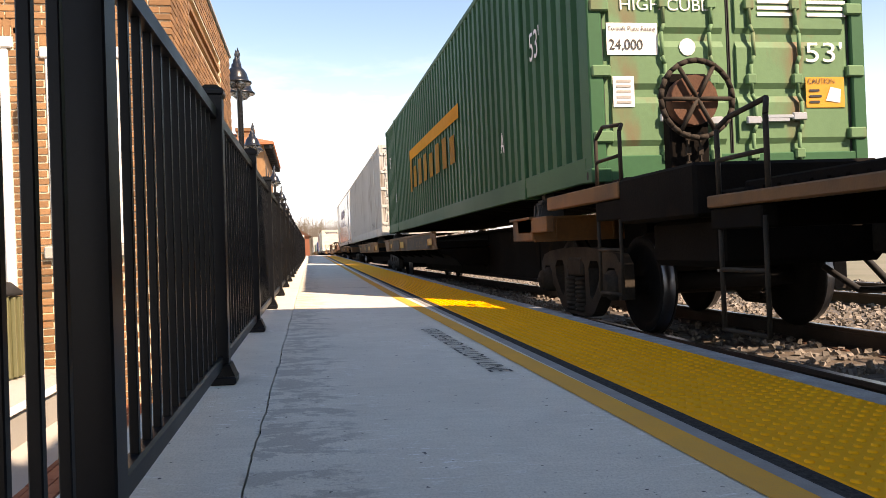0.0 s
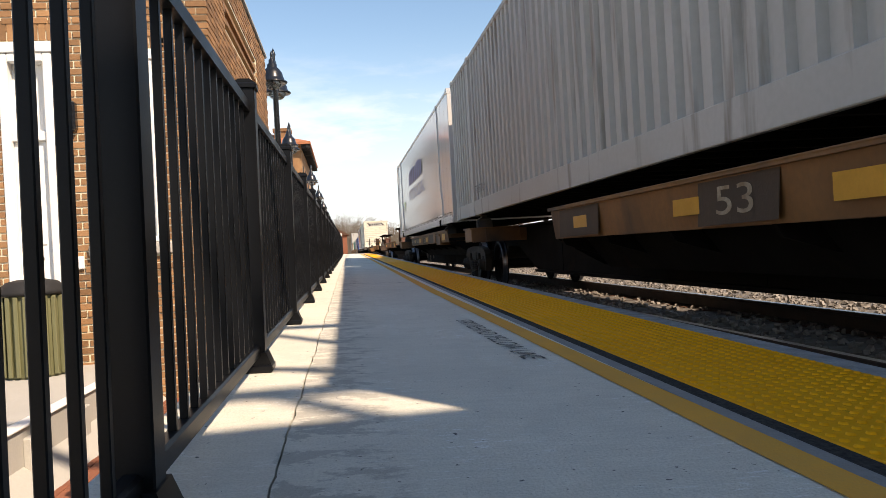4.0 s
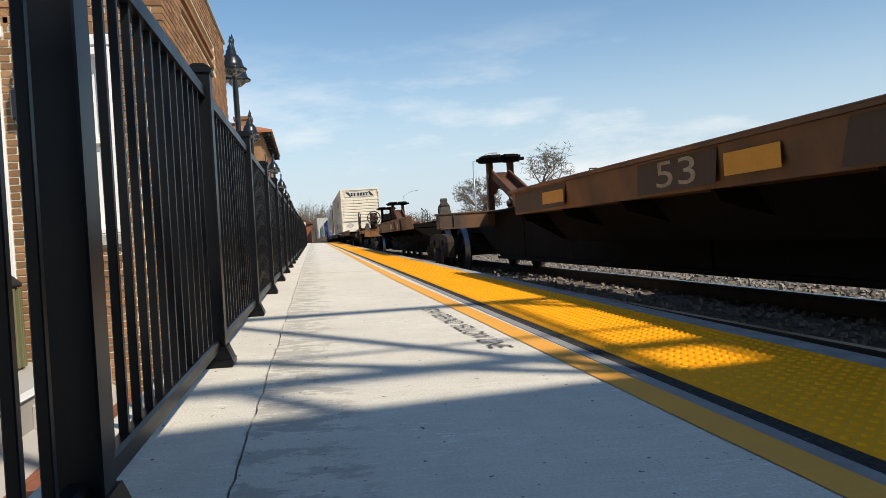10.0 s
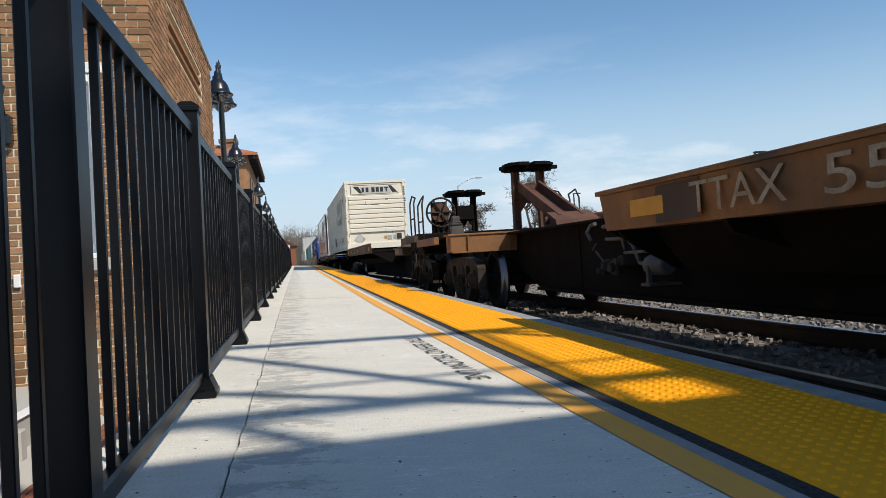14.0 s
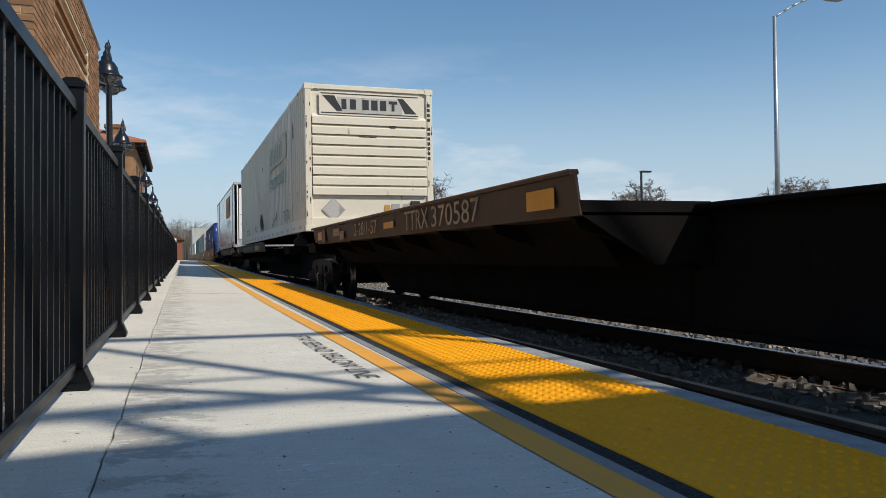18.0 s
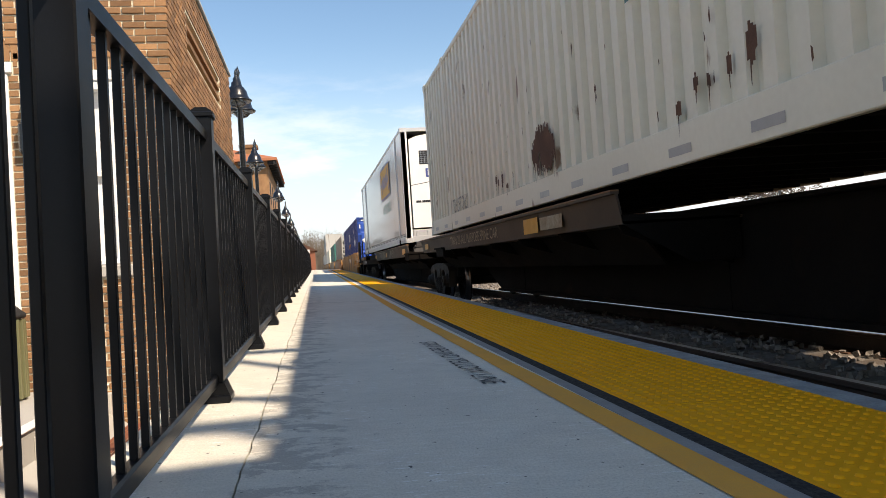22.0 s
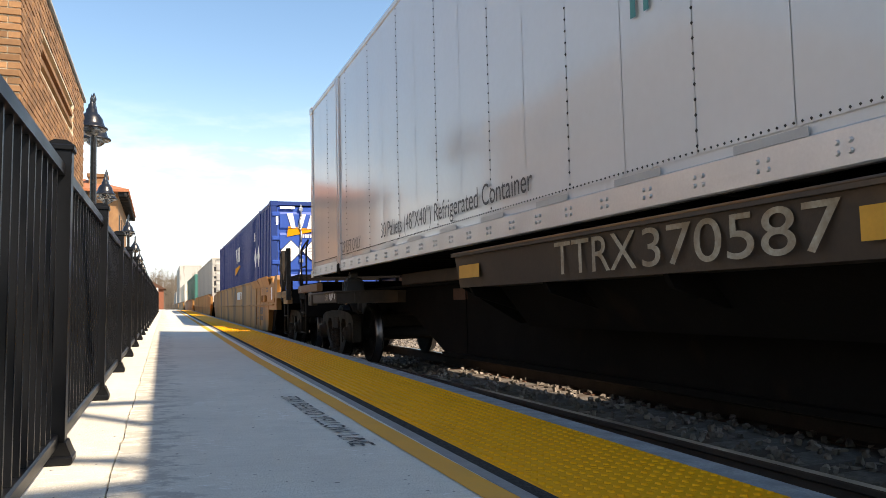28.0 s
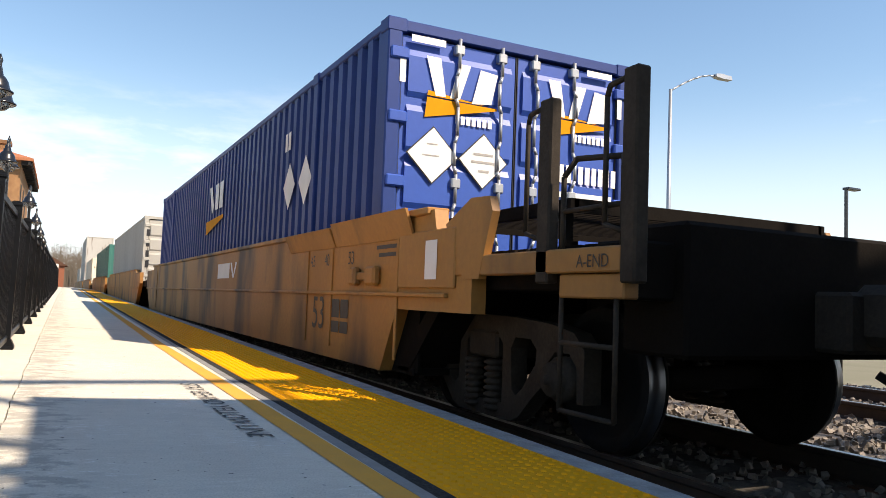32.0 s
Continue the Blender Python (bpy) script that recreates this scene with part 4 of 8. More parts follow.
def vehicle(name, label, category, u, group=""):
    ob = thing(name, label, category, group, at=(TRACK_X, u, RAIL_Z))
    MOVERS.append((ob, u))
    return ob


def wheelset_mesh():
    bm = bmesh.new()
    for s in (-1, 1):
        pr = [(0.0005, 0.755), (0.10, 0.755), (0.12, 0.725), (0.33, 0.715), (0.345, 0.785), (0.418, 0.79), (0.422, 0.745), (0.426, 0.71), (0.447, 0.70), (0.447, 0.675), (0.36, 0.668), (0.33, 0.69), (0.12, 0.69), (0.10, 0.66), (0.0005, 0.66)]
        mi = [0, 0, 0, 0, 0, 1, 1, 1, 0, 0, 0, 0, 0, 0]
        lathe(bm, [(r, s * h) for r, h in pr], (0, 0, 0), "x", 36, mi)
    rod(bm, (-1.12, 0, 0), (1.12, 0, 0), 0.075, 12)
    bmesh.ops.recalc_face_normals(bm, faces=bm.faces)
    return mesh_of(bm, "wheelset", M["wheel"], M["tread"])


WHEEL = wheelset_mesh()


def sideframe_mesh(s):
    """A cast side frame: one plate with a spring window, two tapered windows and open jaws over the bearings."""
    outer = [(-1.10, 0.30), (-1.10, 0.60), (-1.00, 0.69), (-0.78, 0.73), (-0.30, 0.76), (0.30, 0.76), (0.78, 0.73), (1.00, 0.69), (1.10, 0.60), (1.10, 0.30),
             (1.04, 0.30), (1.03, 0.50), (0.96, 0.57), (0.82, 0.57), (0.75, 0.50), (0.73, 0.38), (0.62, 0.30), (0.44, 0.14), (0.34, 0.10),
             (-0.34, 0.10), (-0.44, 0.14), (-0.62, 0.30), (-0.73, 0.38), (-0.75, 0.50), (-0.82, 0.57), (-0.96, 0.57), (-1.03, 0.50), (-1.04, 0.30)]
    holes = [[(-0.24, 0.20), (-0.24, 0.58), (-0.20, 0.62), (0.20, 0.62), (0.24, 0.58), (0.24, 0.20)]]
    for q in (-1, 1):
        holes.append([(q * y, z) for y, z in ((0.36, 0.30), (0.34, 0.56), (0.39, 0.63), (0.56, 0.63), (0.63, 0.57), (0.62, 0.48), (0.48, 0.32), (0.41, 0.27))])
    bm = bmesh.new()
    edges = []
    for loop in [outer] + holes:
        vs = [bm.verts.new((s * 0.95, y, z)) for y, z in loop]
        edges += [bm.edges.new((vs[i], vs[(i + 1) % len(vs)])) for i in range(len(vs))]
    fs = [g for g in bmesh.ops.triangle_fill(bm, use_beauty=True, use_dissolve=False, edges=edges)["geom"] if isinstance(g, bmesh.types.BMFace)]
    out = bmesh.ops.extrude_face_region(bm, geom=fs)
    bmesh.ops.translate(bm, vec=(s * 0.12, 0, 0), verts=[g for g in out["geom"] if isinstance(g, bmesh.types.BMVert)])
    bmesh.ops.recalc_face_normals(bm, faces=bm.faces)
    return mesh_of(bm, "sideframe", M["truck"])


def spring_mesh():
    bm = bmesh.new()
    pr = []
    for k in range(8):
        pr += [(0.050, 0.14 + k * 0.042), (0.072, 0.152 + k * 0.042), (0.072, 0.166 + k * 0.042), (0.050, 0.178 + k * 0.042)]
    lathe(bm, pr, (0, 0, 0), "z", 10)
    return mesh_of(bm, "spring", M["truck"])


def bearing_mesh(s):
    bm = bmesh.new()
    pr = [(0.135, s * 0.90), (0.135, s * 1.08), (0.118, s * 1.10), (0.10, s * 1.11), (0.10, s * 1.145), (0.085, s * 1.16), (0.03, s * 1.165), (0.028, s * 1.185), (0.0005, s * 1.187)]
    lathe(bm, pr, (0, 0, 0), "x", 16)
    bmesh.ops.recalc_face_normals(bm, faces=bm.faces)
    return mesh_of(bm, "axle_bearing", M["truck"])


def bolster_mesh():
    bm = bmesh.new()
    box(bm, -1.09, 1.09, -0.19, 0.19, 0.48, 0.66, b=0.02)
    box(bm, -0.45, 0.45, -0.25, 0.25, 0.60, 0.78, b=0.02)
    for y in (-0.62, 0.62):
        box(bm, -0.75, 0.75, y - 0.05, y + 0.05, 0.30, 0.40, b=0.01)
    return mesh_of(bm, "bolster", M["truck"])


SHARED = {("frame", -1): sideframe_mesh(-1), ("frame", 1): sideframe_mesh(1), "spring": spring_mesh(),
          ("bearing", -1): bearing_mesh(-1), ("bearing", 1): bearing_mesh(1), "bolster": bolster_mesh()}


def truck(car, y):
    b = new("truck_bolster", SHARED["bolster"])
    b.location, b.parent = (0, y, 0), car
    for s in (-1, 1):
        o = new("sideframe", SHARED["frame", s])
        o.parent = b
        for x in (s * 0.94, s * 1.06):
            for dy in (-0.13, 0.13):
                q = new("spring", SHARED["spring"])
                q.location, q.parent = (x, dy, 0), b
        for dy in (-0.89, 0.89):
            q = new("axle_bearing", SHARED["bearing", s])
            q.location, q.parent = (0, dy, 0.42), b
    for dy in (-0.89, 0.89):
        w = new("wheelset", WHEEL)
        w.location, w.parent = (0, y + dy, 0.42), car
        WHEELSETS.append((w, y + dy))


def hitch(car, y, sign=True, rusty=True, d=-1):
    """A raised trailer hitch: tapered portal legs, gusseted crosshead, two-lobed fifth-wheel plate, diagonal strut."""
    body = M["rust"] if rusty else M["grime_shade"]
    foot, head = 1.06, 2.04
    bm = bmesh.new()
    for s in (-1, 1):
        prism(bm, [(s * 0.26, foot), (s * 0.16, foot), (s * 0.15, head), (s * 0.25, head)], "y", y - 0.012, y + 0.012)
        for lo, hi in ((0.155, 0.175), (0.245, 0.265)):
            prism(bm, [(s * hi, foot), (s * lo, foot), (s * (lo - 0.01), head), (s * (hi - 0.01), head)], "y", y - 0.055, y + 0.055)
        prism(bm, [(s * 0.16, 1.40), (s * 0.04, 1.56), (s * 0.16, 1.56)], "y", y - 0.05, y + 0.05)
        box(bm, s * 0.12, s * 0.32, y - 0.12, y + 0.12, foot - 0.01, foot + 0.04, b=0.008)
    box(bm, -0.18, 0.18, y - 0.07, y + 0.07, 1.56, 1.84, b=0.012)
    box(bm, -0.20, 0.20, y - 0.09, y + 0.09, 1.545, 1.575, b=0.006)
    legs = part("hitch_frame", bm, body, car, "rusty trailer hitch frame")
    for s in (-1, 1):
        bm = bmesh.new()
        lobe = [(s * 0.04, y - 0.28), (s * 0.22, y - 0.30), (s * 0.36, y - 0.20), (s * 0.40, y), (s * 0.35, y + 0.20), (s * 0.22, y + 0.28), (s * 0.08, y + 0.30), (s * 0.02, y + 0.08)]
        prism(bm, lobe, "z", 2.105, 2.14)
        prism(bm, [(p * 0.9, y + (q - y) * 0.88) for p, q in lobe], "z", 2.138, 2.158)
        part("hitch_lobe", bm, M["grime_shade"], legs)
        bm = bmesh.new()
        box(bm, s * 0.10, s * 0.34, y - 0.16, y + 0.16, 2.03, 2.108, b=0.012)
        box(bm, s * 0.34, s * 0.46, y - 0.10, y - 0.02, 2.05, 2.11, b=0.010)
        part("lobe_bracket", bm, M["grime_shade"], legs)
    bm = bmesh.new()
    box(bm, -0.30, 0.30, y - 0.10, y + 0.10, 2.05, 2.106, b=0.012)
    rod(bm, (-0.40, y + 0.05, 2.06), (0.40, y + 0.05, 2.06), 0.03, 10)
    part("lock_bar", bm, M["grime_shade"], legs)
    bm = bmesh.new()
    for s in (-1, 1):
        band(bm, [(y + d * 0.04, 1.80), (y + d * 1.75, 1.20)], 0.15, s * 0.16 - 0.022, s * 0.16 + 0.022)
    band(bm, [(y + d * 0.10, 1.72), (y + d * 1.70, 1.16)], 0.03, -0.16, 0.16)
    part("diagonal_strut", bm, body, legs)
    bm = bmesh.new()
    prism(bm, [(y + d * 1.50, 1.06), (y + d * 2.05, 1.06), (y + d * 2.0, 1.18), (y + d * 1.66, 1.30), (y + d * 1.52, 1.22)], "x", -0.30, 0.30)
    for s in (-1, 1):
        rod(bm, (s * 0.30, y + d * 1.72, 1.19), (s * 0.36, y + d * 1.72, 1.19), 0.05, 10)
    part("strut_foot", bm, body, legs)
    if sign:
        bm = bmesh.new()
        box(bm, 0.62, 0.64, y - 1.6, y + 0.15, 1.06, 1.29, b=0.004)
        sg = part("danger_sign", bm, M["danger"], car, "orange warning board on the deck")
        lettering("DANGER KEEP OFF", M["inkblack"], sg, (0.616, y - 0.12, 1.17), 1.35, 0.085, SIDE)
        patch(sg, SIDE, (0.616, y + 0.08, 1.15), [[(0.02, 0.0), (0.14, 0.0), (0.08, 0.12)]], M["inkblack"])


def side_sill(car, ya, yb, lo, hi, words=(), col="tan", flare=True, repaint=(), splice=True):
    """The bent side plate of a spine unit, on both sides, with its shelf, lip and brackets."""
    for s in (-1, 1):
        bm = bmesh.new()
        X = 1.46
        poly = [(s * X, hi), (s * (X - 0.02), hi), (s * (X - 0.05), lo + 0.02), (s * 0.45, lo + 0.02), (s * 0.45, lo), (s * (X - 0.04), lo)]
        prism(bm, poly, "y", ya, yb)
        box(bm, s * (X - 0.03), s * (X + 0.035), ya, yb, hi, hi + 0.02)
        sill = part("side_sill", bm, M[col], car, "weathered brown side sill")
        bm = bmesh.new()
        box(bm, s * (X - 0.03), s * (X + 0.038), ya, yb, hi + 0.018, hi + 0.032, b=0.004)
        part("top_lip", bm, M["tan"], sill)
        n = max(3, int((yb - ya) / 1.25))
        for i in range(n + 1):
            y = ya + 0.15 + (yb - ya - 0.3) * i / n
            bm = bmesh.new()
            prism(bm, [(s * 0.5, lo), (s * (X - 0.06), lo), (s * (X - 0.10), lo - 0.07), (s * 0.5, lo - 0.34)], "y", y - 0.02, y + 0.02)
            part("bracket", bm, M["grime_shade"], sill)
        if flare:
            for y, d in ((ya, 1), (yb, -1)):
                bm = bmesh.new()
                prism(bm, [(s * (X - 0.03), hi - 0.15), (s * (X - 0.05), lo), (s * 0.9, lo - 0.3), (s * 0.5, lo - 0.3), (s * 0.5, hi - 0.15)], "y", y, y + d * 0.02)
                part("sill_end", bm, M["grime_shade"], sill)
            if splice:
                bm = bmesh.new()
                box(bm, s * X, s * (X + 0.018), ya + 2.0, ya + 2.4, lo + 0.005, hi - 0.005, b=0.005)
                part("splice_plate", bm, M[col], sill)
            # inner plate coloured near black for the shade below the sill
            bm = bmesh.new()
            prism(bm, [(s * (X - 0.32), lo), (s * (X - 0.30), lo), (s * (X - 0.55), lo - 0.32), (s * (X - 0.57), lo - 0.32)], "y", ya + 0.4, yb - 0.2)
            part("inner_plate", bm, M["grime_shade"], sill)
        for y, w in repaint:
            if s < 0:
                patch(sill, SIDE, (-X - 0.0025, y, lo + 0.012), [[(0.0, 0), (w, 0.01), (w * 1.04, hi - lo - 0.02), (w * 0.03, hi - lo - 0.025)]], M["sillbrown"], "repaint_patch", "darker brown repainted patch")
        if s < 0:
            for body, u, w, h, m in words:
                if body:
                    lettering(body, M[m], sill, (-X - 0.006, u, lo + 0.5 * (hi - lo) - h / 2 + 0.01), w, h, SIDE)
                else:
                    patch(sill, SIDE, (-X - 0.004, u, lo + 0.5 * (hi - lo) - h / 2), [rect(0, 0, w, h)], M[m], "reflector")


def pedestal(beam, s, y, z, out=1.16, k=1.0):
    """A container pedestal: tapered cast foot with ribs, seat plate, locking cone."""
    bm = bmesh.new()
    v = []
    for zz, hx, hy in ((z, 0.13 * k, 0.13 * k), (z + 0.13, 0.085 * k, 0.075 * k)):
        v.append([bm.verts.new((s * out + hx * i, y + hy * j, zz)) for i, j in ((-1, -1), (1, -1), (1, 1), (-1, 1))])
    bm.faces.new(v[0][::-1]), bm.faces.new(v[1])
    for i in range(4):
        bm.faces.new((v[0][i], v[0][(i + 1) % 4], v[1][(i + 1) % 4], v[1][i]))
    for q in (-0.08 * k, 0.08 * k):
        prism(bm, [(y + 1.1 * q - 0.01, z), (y + 1.1 * q + 0.02, z), (y + 0.6 * q + 0.02, z + 0.13), (y + 0.6 * q - 0.01, z + 0.13)], "x", s * out - 0.135 * k, s * out + 0.135 * k)
    box(bm, s * out - 0.11 * k, s * out + 0.11 * k, y - 0.10 * k, y + 0.10 * k, z + 0.13, z + 0.155, b=0.005)
    box(bm, s * out - 0.09 * k, s * out + 0.09 * k, y - 0.08 * k, y + 0.08 * k, z + 0.157, z + 0.18, b=0.006)
    ped = part("pedestal", bm, M["steelgrey"], beam, "grey cast container pedestal")
    bm = bmesh.new()
    prism(bm, [(y - 0.05, z + 0.18), (y + 0.05, z + 0.18), (y + 0.05, z + 0.235), (y + 0.025, z + 0.26), (y - 0.025, z + 0.26), (y - 0.05, z + 0.235)], "x", s * out - 0.05, s * out + 0.05)
    rod(bm, (s * out - 0.06, y, z + 0.22), (s * out + 0.06, y, z + 0.22), 0.016, 8)
    part("locking_cone", bm, M["steelgrey"], ped)


def cross_beam(car, y, lo, hi, length=0.7, col="tan", pedestals=True, badge=False, seat=0.0):
    """A cross beam over the truck that carries the container's corners."""
    bm = bmesh.new()
    box(bm, -1.46, 1.46, y - length / 2, y + length / 2, lo, hi, b=0.012)
    box(bm, -1.49, 1.49, y - length / 2 - 0.02, y + length / 2 + 0.02, hi - 0.015, hi + 0.012, b=0.004)
    beam = part("cross_beam", bm, M[col], car)
    for s in (-1, 1):
        for x in (1.20, 0.60):
            bm = bmesh.new()
            box(bm, s * x - 0.008, s * x + 0.008, y - length / 2 - 0.03, y - length / 2 + 0.004, lo + 0.01, hi - 0.016)
            part("web_stiffener", bm, M[col], beam)
        bm = bmesh.new()
        box(bm, s * 0.50, s * 1.44, y - length / 2 - 0.05, y - length / 2 + 0.003, lo - 0.012, lo + 0.010, b=0.003)
        part("bottom_flange", bm, M[col], beam)
    if badge:
        ring = [[(0.13 + r * math.cos(a * 0.2618), 0.135 + r * math.sin(a * 0.2618)) for a in range(24)] for r in (0.088, 0.076)]
        patch(beam, SIDE, (-1.4625, y + 0.13, lo), ring[:1], M["inkblack"], "badge_ring")
        patch(beam, SIDE, (-1.4645, y + 0.13, lo), ring[1:], M[col], "badge_face")
        lettering("20FT", M["inkblack"], beam, (-1.467, y + 0.066, lo + 0.102), 0.125, 0.065, SIDE)
    if pedestals:
        for s in (-1, 1):
            pedestal(beam, s, y + seat, hi + 0.012, 1.33 if badge else 1.16, 0.72 if badge else 1.0)


def spine(car, y0, y1, deep=0.31, rear=2.9):
    bm = bmesh.new()
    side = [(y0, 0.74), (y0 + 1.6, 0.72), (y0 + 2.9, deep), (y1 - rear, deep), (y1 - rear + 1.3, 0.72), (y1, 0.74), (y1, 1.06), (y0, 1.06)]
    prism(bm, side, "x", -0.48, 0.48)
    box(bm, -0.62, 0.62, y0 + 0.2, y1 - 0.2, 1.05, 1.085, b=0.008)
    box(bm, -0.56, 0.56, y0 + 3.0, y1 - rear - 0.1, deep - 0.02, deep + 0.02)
    sp = part("spine_beam", bm, M["grime_shade"], car, "deep dark steel centre beam")
    for y in (y0 + 3.4, y0 + 6.4, y1 - 4.4):
        bm = bmesh.new()
        box(bm, -0.49, -0.483, y, y + 0.02, deep + 0.02, 1.04)
        part("weld_seam", bm, M["grime_shade"], sp)
    return sp


def pipes(car, y):
    """Brake gear on the beam's side: bent grey pipes, valve cluster, cylinder on its bracket."""
    runs = (("brake_pipe", 0.026, [(-0.16, 0.79), (-0.16, 0.90), (-0.13, 0.96), (-0.06, 0.99), (0.30, 0.99)]),
            ("brake_pipe", 0.026, [(0.62, 0.86), (0.67, 0.95), (0.60, 1.02), (0.45, 1.03)]),
            ("brake_pipe", 0.018, [(0.30, 1.0), (0.05, 0.96), (-0.12, 0.94), (-0.17, 0.86), (-0.17, 0.76)]),
            ("branch_pipe", 0.022, [(0.24, 0.87), (-0.26, 0.86), (-0.34, 0.80), (-0.50, 0.64), (-0.64, 0.62)]),
            ("branch_pipe", 0.020, [(-0.36, 0.85), (-0.66, 0.86), (-0.78, 0.82)]),
            ("branch_pipe", 0.020, [(-0.16, 0.73), (-0.72, 0.74), (-0.88, 0.78), (-1.0, 0.84)]),
            ("branch_pipe", 0.014, [(0.58, 0.77), (0.46, 0.83)]), ("branch_pipe", 0.014, [(0.52, 0.76), (0.30, 0.66), (0.20, 0.60)]))
    for name, r, pts in runs:
        bm = bmesh.new()
        bent(bm, [(-0.66 - 0.02 * (k % 2), y + dy, z) for k, (dy, z) in enumerate(pts)], r * 0.8, 8)
        part(name, bm, M["pipegrey"], car, "dull grey steel pipe")
    bm = bmesh.new()
    lathe(bm, [(0.05, -1.02), (0.085, -1.01), (0.085, -0.72), (0.06, -0.69), (0.03, -0.66), (0.03, -0.60)], (-0.68, y, 0.62), "y", 16)
    cyl = part("brake_cylinder", bm, M["pipegrey"], car, "grey brake cylinder on a bracket")
    bm = bmesh.new()
    box(bm, -0.78, -0.74, y - 0.84, y - 0.80, 0.47, 0.62, b=0.006)
    box(bm, -0.80, -0.50, y - 0.90, y - 0.74, 0.45, 0.475, b=0.005)
    part("cylinder_bracket", bm, M["pipegrey"], cyl)
    bm = bmesh.new()
    for dy, z, q in ((0.10, 0.62, 0.06), (-0.06, 0.60, 0.075), (0.22, 0.57, 0.045), (-0.20, 0.66, 0.05)):
        box(bm, -0.74, -0.48, y + dy - q, y + dy + q, z - q, z + q, b=0.02)
        rod(bm, (-0.78, y + dy, z), (-0.70, y + dy, z), q * 0.6, 10)
    part("control_valve", bm, M["truck"], car)


def brake_wheel(car, x, y, z, d, r=0.29):
    """A hand brake: mast, gear box, spoked wheel, chain."""
    bm = bmesh.new()
    box(bm, x - 0.16, x + 0.16, y + d * 0.08, y + d * 0.20, 1.0, z + 0.22, b=0.012)
    mast = part("brake_mast", bm, M["grime_shade"], car)
    bm = bmesh.new()
    rod(bm, (x, y + d * 0.08, z), (x, y - d * 0.02, z), 0.19, 18)
    rod(bm, (x, y - d * 0.02, z), (x, y - d * 0.06, z), 0.05, 10)
    part("gear_case", bm, M["rust"], mast)
    bm = bmesh.new()
    n = 24
    ring = [Vector((x + r * math.cos(2 * math.pi * i / n), y - d * 0.05, z + r * math.sin(2 * math.pi * i / n))) for i in range(n + 1)]
    bent(bm, ring, 0.021, 6)
    for i in range(6):
        a = 2 * math.pi * i / 6
        rod(bm, (x, y - d * 0.055, z), (x + r * math.cos(a), y - d * 0.05, z + r * math.sin(a)), 0.017, 6)
    part("brake_wheel", bm, M["truck"], mast, "spoked hand brake wheel")
    bm = bmesh.new()
    for k in range(9):
        zz = z - 0.30 - k * 0.055
        for dx in (-0.05, 0.05):
            box(bm, x + dx - (0.006 if k % 2 else 0.018), x + dx + (0.006 if k % 2 else 0.018), y + d * 0.01, y + d * 0.035, zz, zz + 0.06)
    part("brake_chain", bm, M["truck"], mast)


def end_platform(car, y, d, brake_x=None, lo=0.86, hi=1.10, col="tan", tall=False, low_board=False, board=0.12):
    """The end of a car beyond its last truck, towards d: end sill, draft gear, coupler, steps, grab irons."""
    bm = bmesh.new()
    box(bm, -1.40, 1.40, y + d * 0.52, y + d * 0.78, lo, hi + 0.03, b=0.012)
    sill = part("end_sill", bm, M["grime_shade"], car, "near-black end sill")
    for s in (-1, 1):
        bm = bmesh.new()
        box(bm, s * 1.38, s * 1.47, y - d * 0.85, y + d * 0.79, hi - board, hi + 0.0, b=0.008)
        part("side_board", bm, M[col], sill, "weathered orange-brown side board")
        bm = bmesh.new()
        box(bm, s * 1.36, s * 1.45, y + d * 0.30, y + d * 0.79, lo, hi - board - 0.005, b=0.008)
        part("corner_board", bm, M[col if low_board else "grime_shade"], sill)
    bm = bmesh.new()
    for i in range(9):
        q = y - d * 0.55 + d * 0.125 * i
        box(bm, -1.34, 1.34, q, q + 0.09, hi - 0.01, hi + 0.03)
    part("deck_grating", bm, M["grime_shade"], car)
    bm = bmesh.new()
    box(bm, -0.30, 0.30, y - d * 1.0, y + d * 1.05, 0.66, 0.96, b=0.02)
    box(bm, -0.14, 0.14, y + d * 1.0, y + d * 1.68, 0.72, 0.92, b=0.03)
    box(bm, -0.20, 0.16, y + d * 1.60, y + d * 1.90, 0.70, 1.0, b=0.05)
    part("coupler", bm, M["truck"], car, "dark rusty knuckle coupler")
    bm = bmesh.new()
    bent(bm, [(0.35, y + d * 0.8, 0.75), (0.36, y + d * 1.2, 0.42), (0.20, y + d * 1.7, 0.38), (0.10, y + d * 1.95, 0.55)], 0.025, 8)
    part("air_hose", bm, M["dark"], car)
    for s in (-1, 1):
        bm = bmesh.new()
        for yy in (y + d * 0.30, y + d * 0.72):
            rod(bm, (s * 1.43, yy, lo + 0.06), (s * 1.43, yy, lo - 0.55), 0.014, 6)
        for zz in (lo - 0.22, lo - 0.55):
            rod(bm, (s * 1.43, y + d * 0.30, zz), (s * 1.43, y + d * 0.72, zz), 0.014, 6)
        part("sill_step", bm, M["truck"], sill)
        bm = bmesh.new()
        h = 0.75 if tall else 0.46
        y1, y2 = y + d * 0.28, y + d * 0.74
        bent(bm, [(s * 1.42, y1, hi), (s * 1.42, y1, hi + h * 0.8), (s * 1.38, y1 + d * 0.05, hi + h), (s * 1.38, y2 - d * 0.05, hi + h * 0.92), (s * 1.42, y2, hi + h * 0.8), (s * 1.42, y2, hi)], 0.015, 6)
        rod(bm, (s * 1.42, y1, hi + h * 0.42), (s * 1.42, y2, hi + h * 0.42), 0.013, 6)
        part("grab_iron", bm, M["truck"], sill)
    if brake_x is not None:
        brake_wheel(car, brake_x, y + d * 0.62, 1.84, -d)


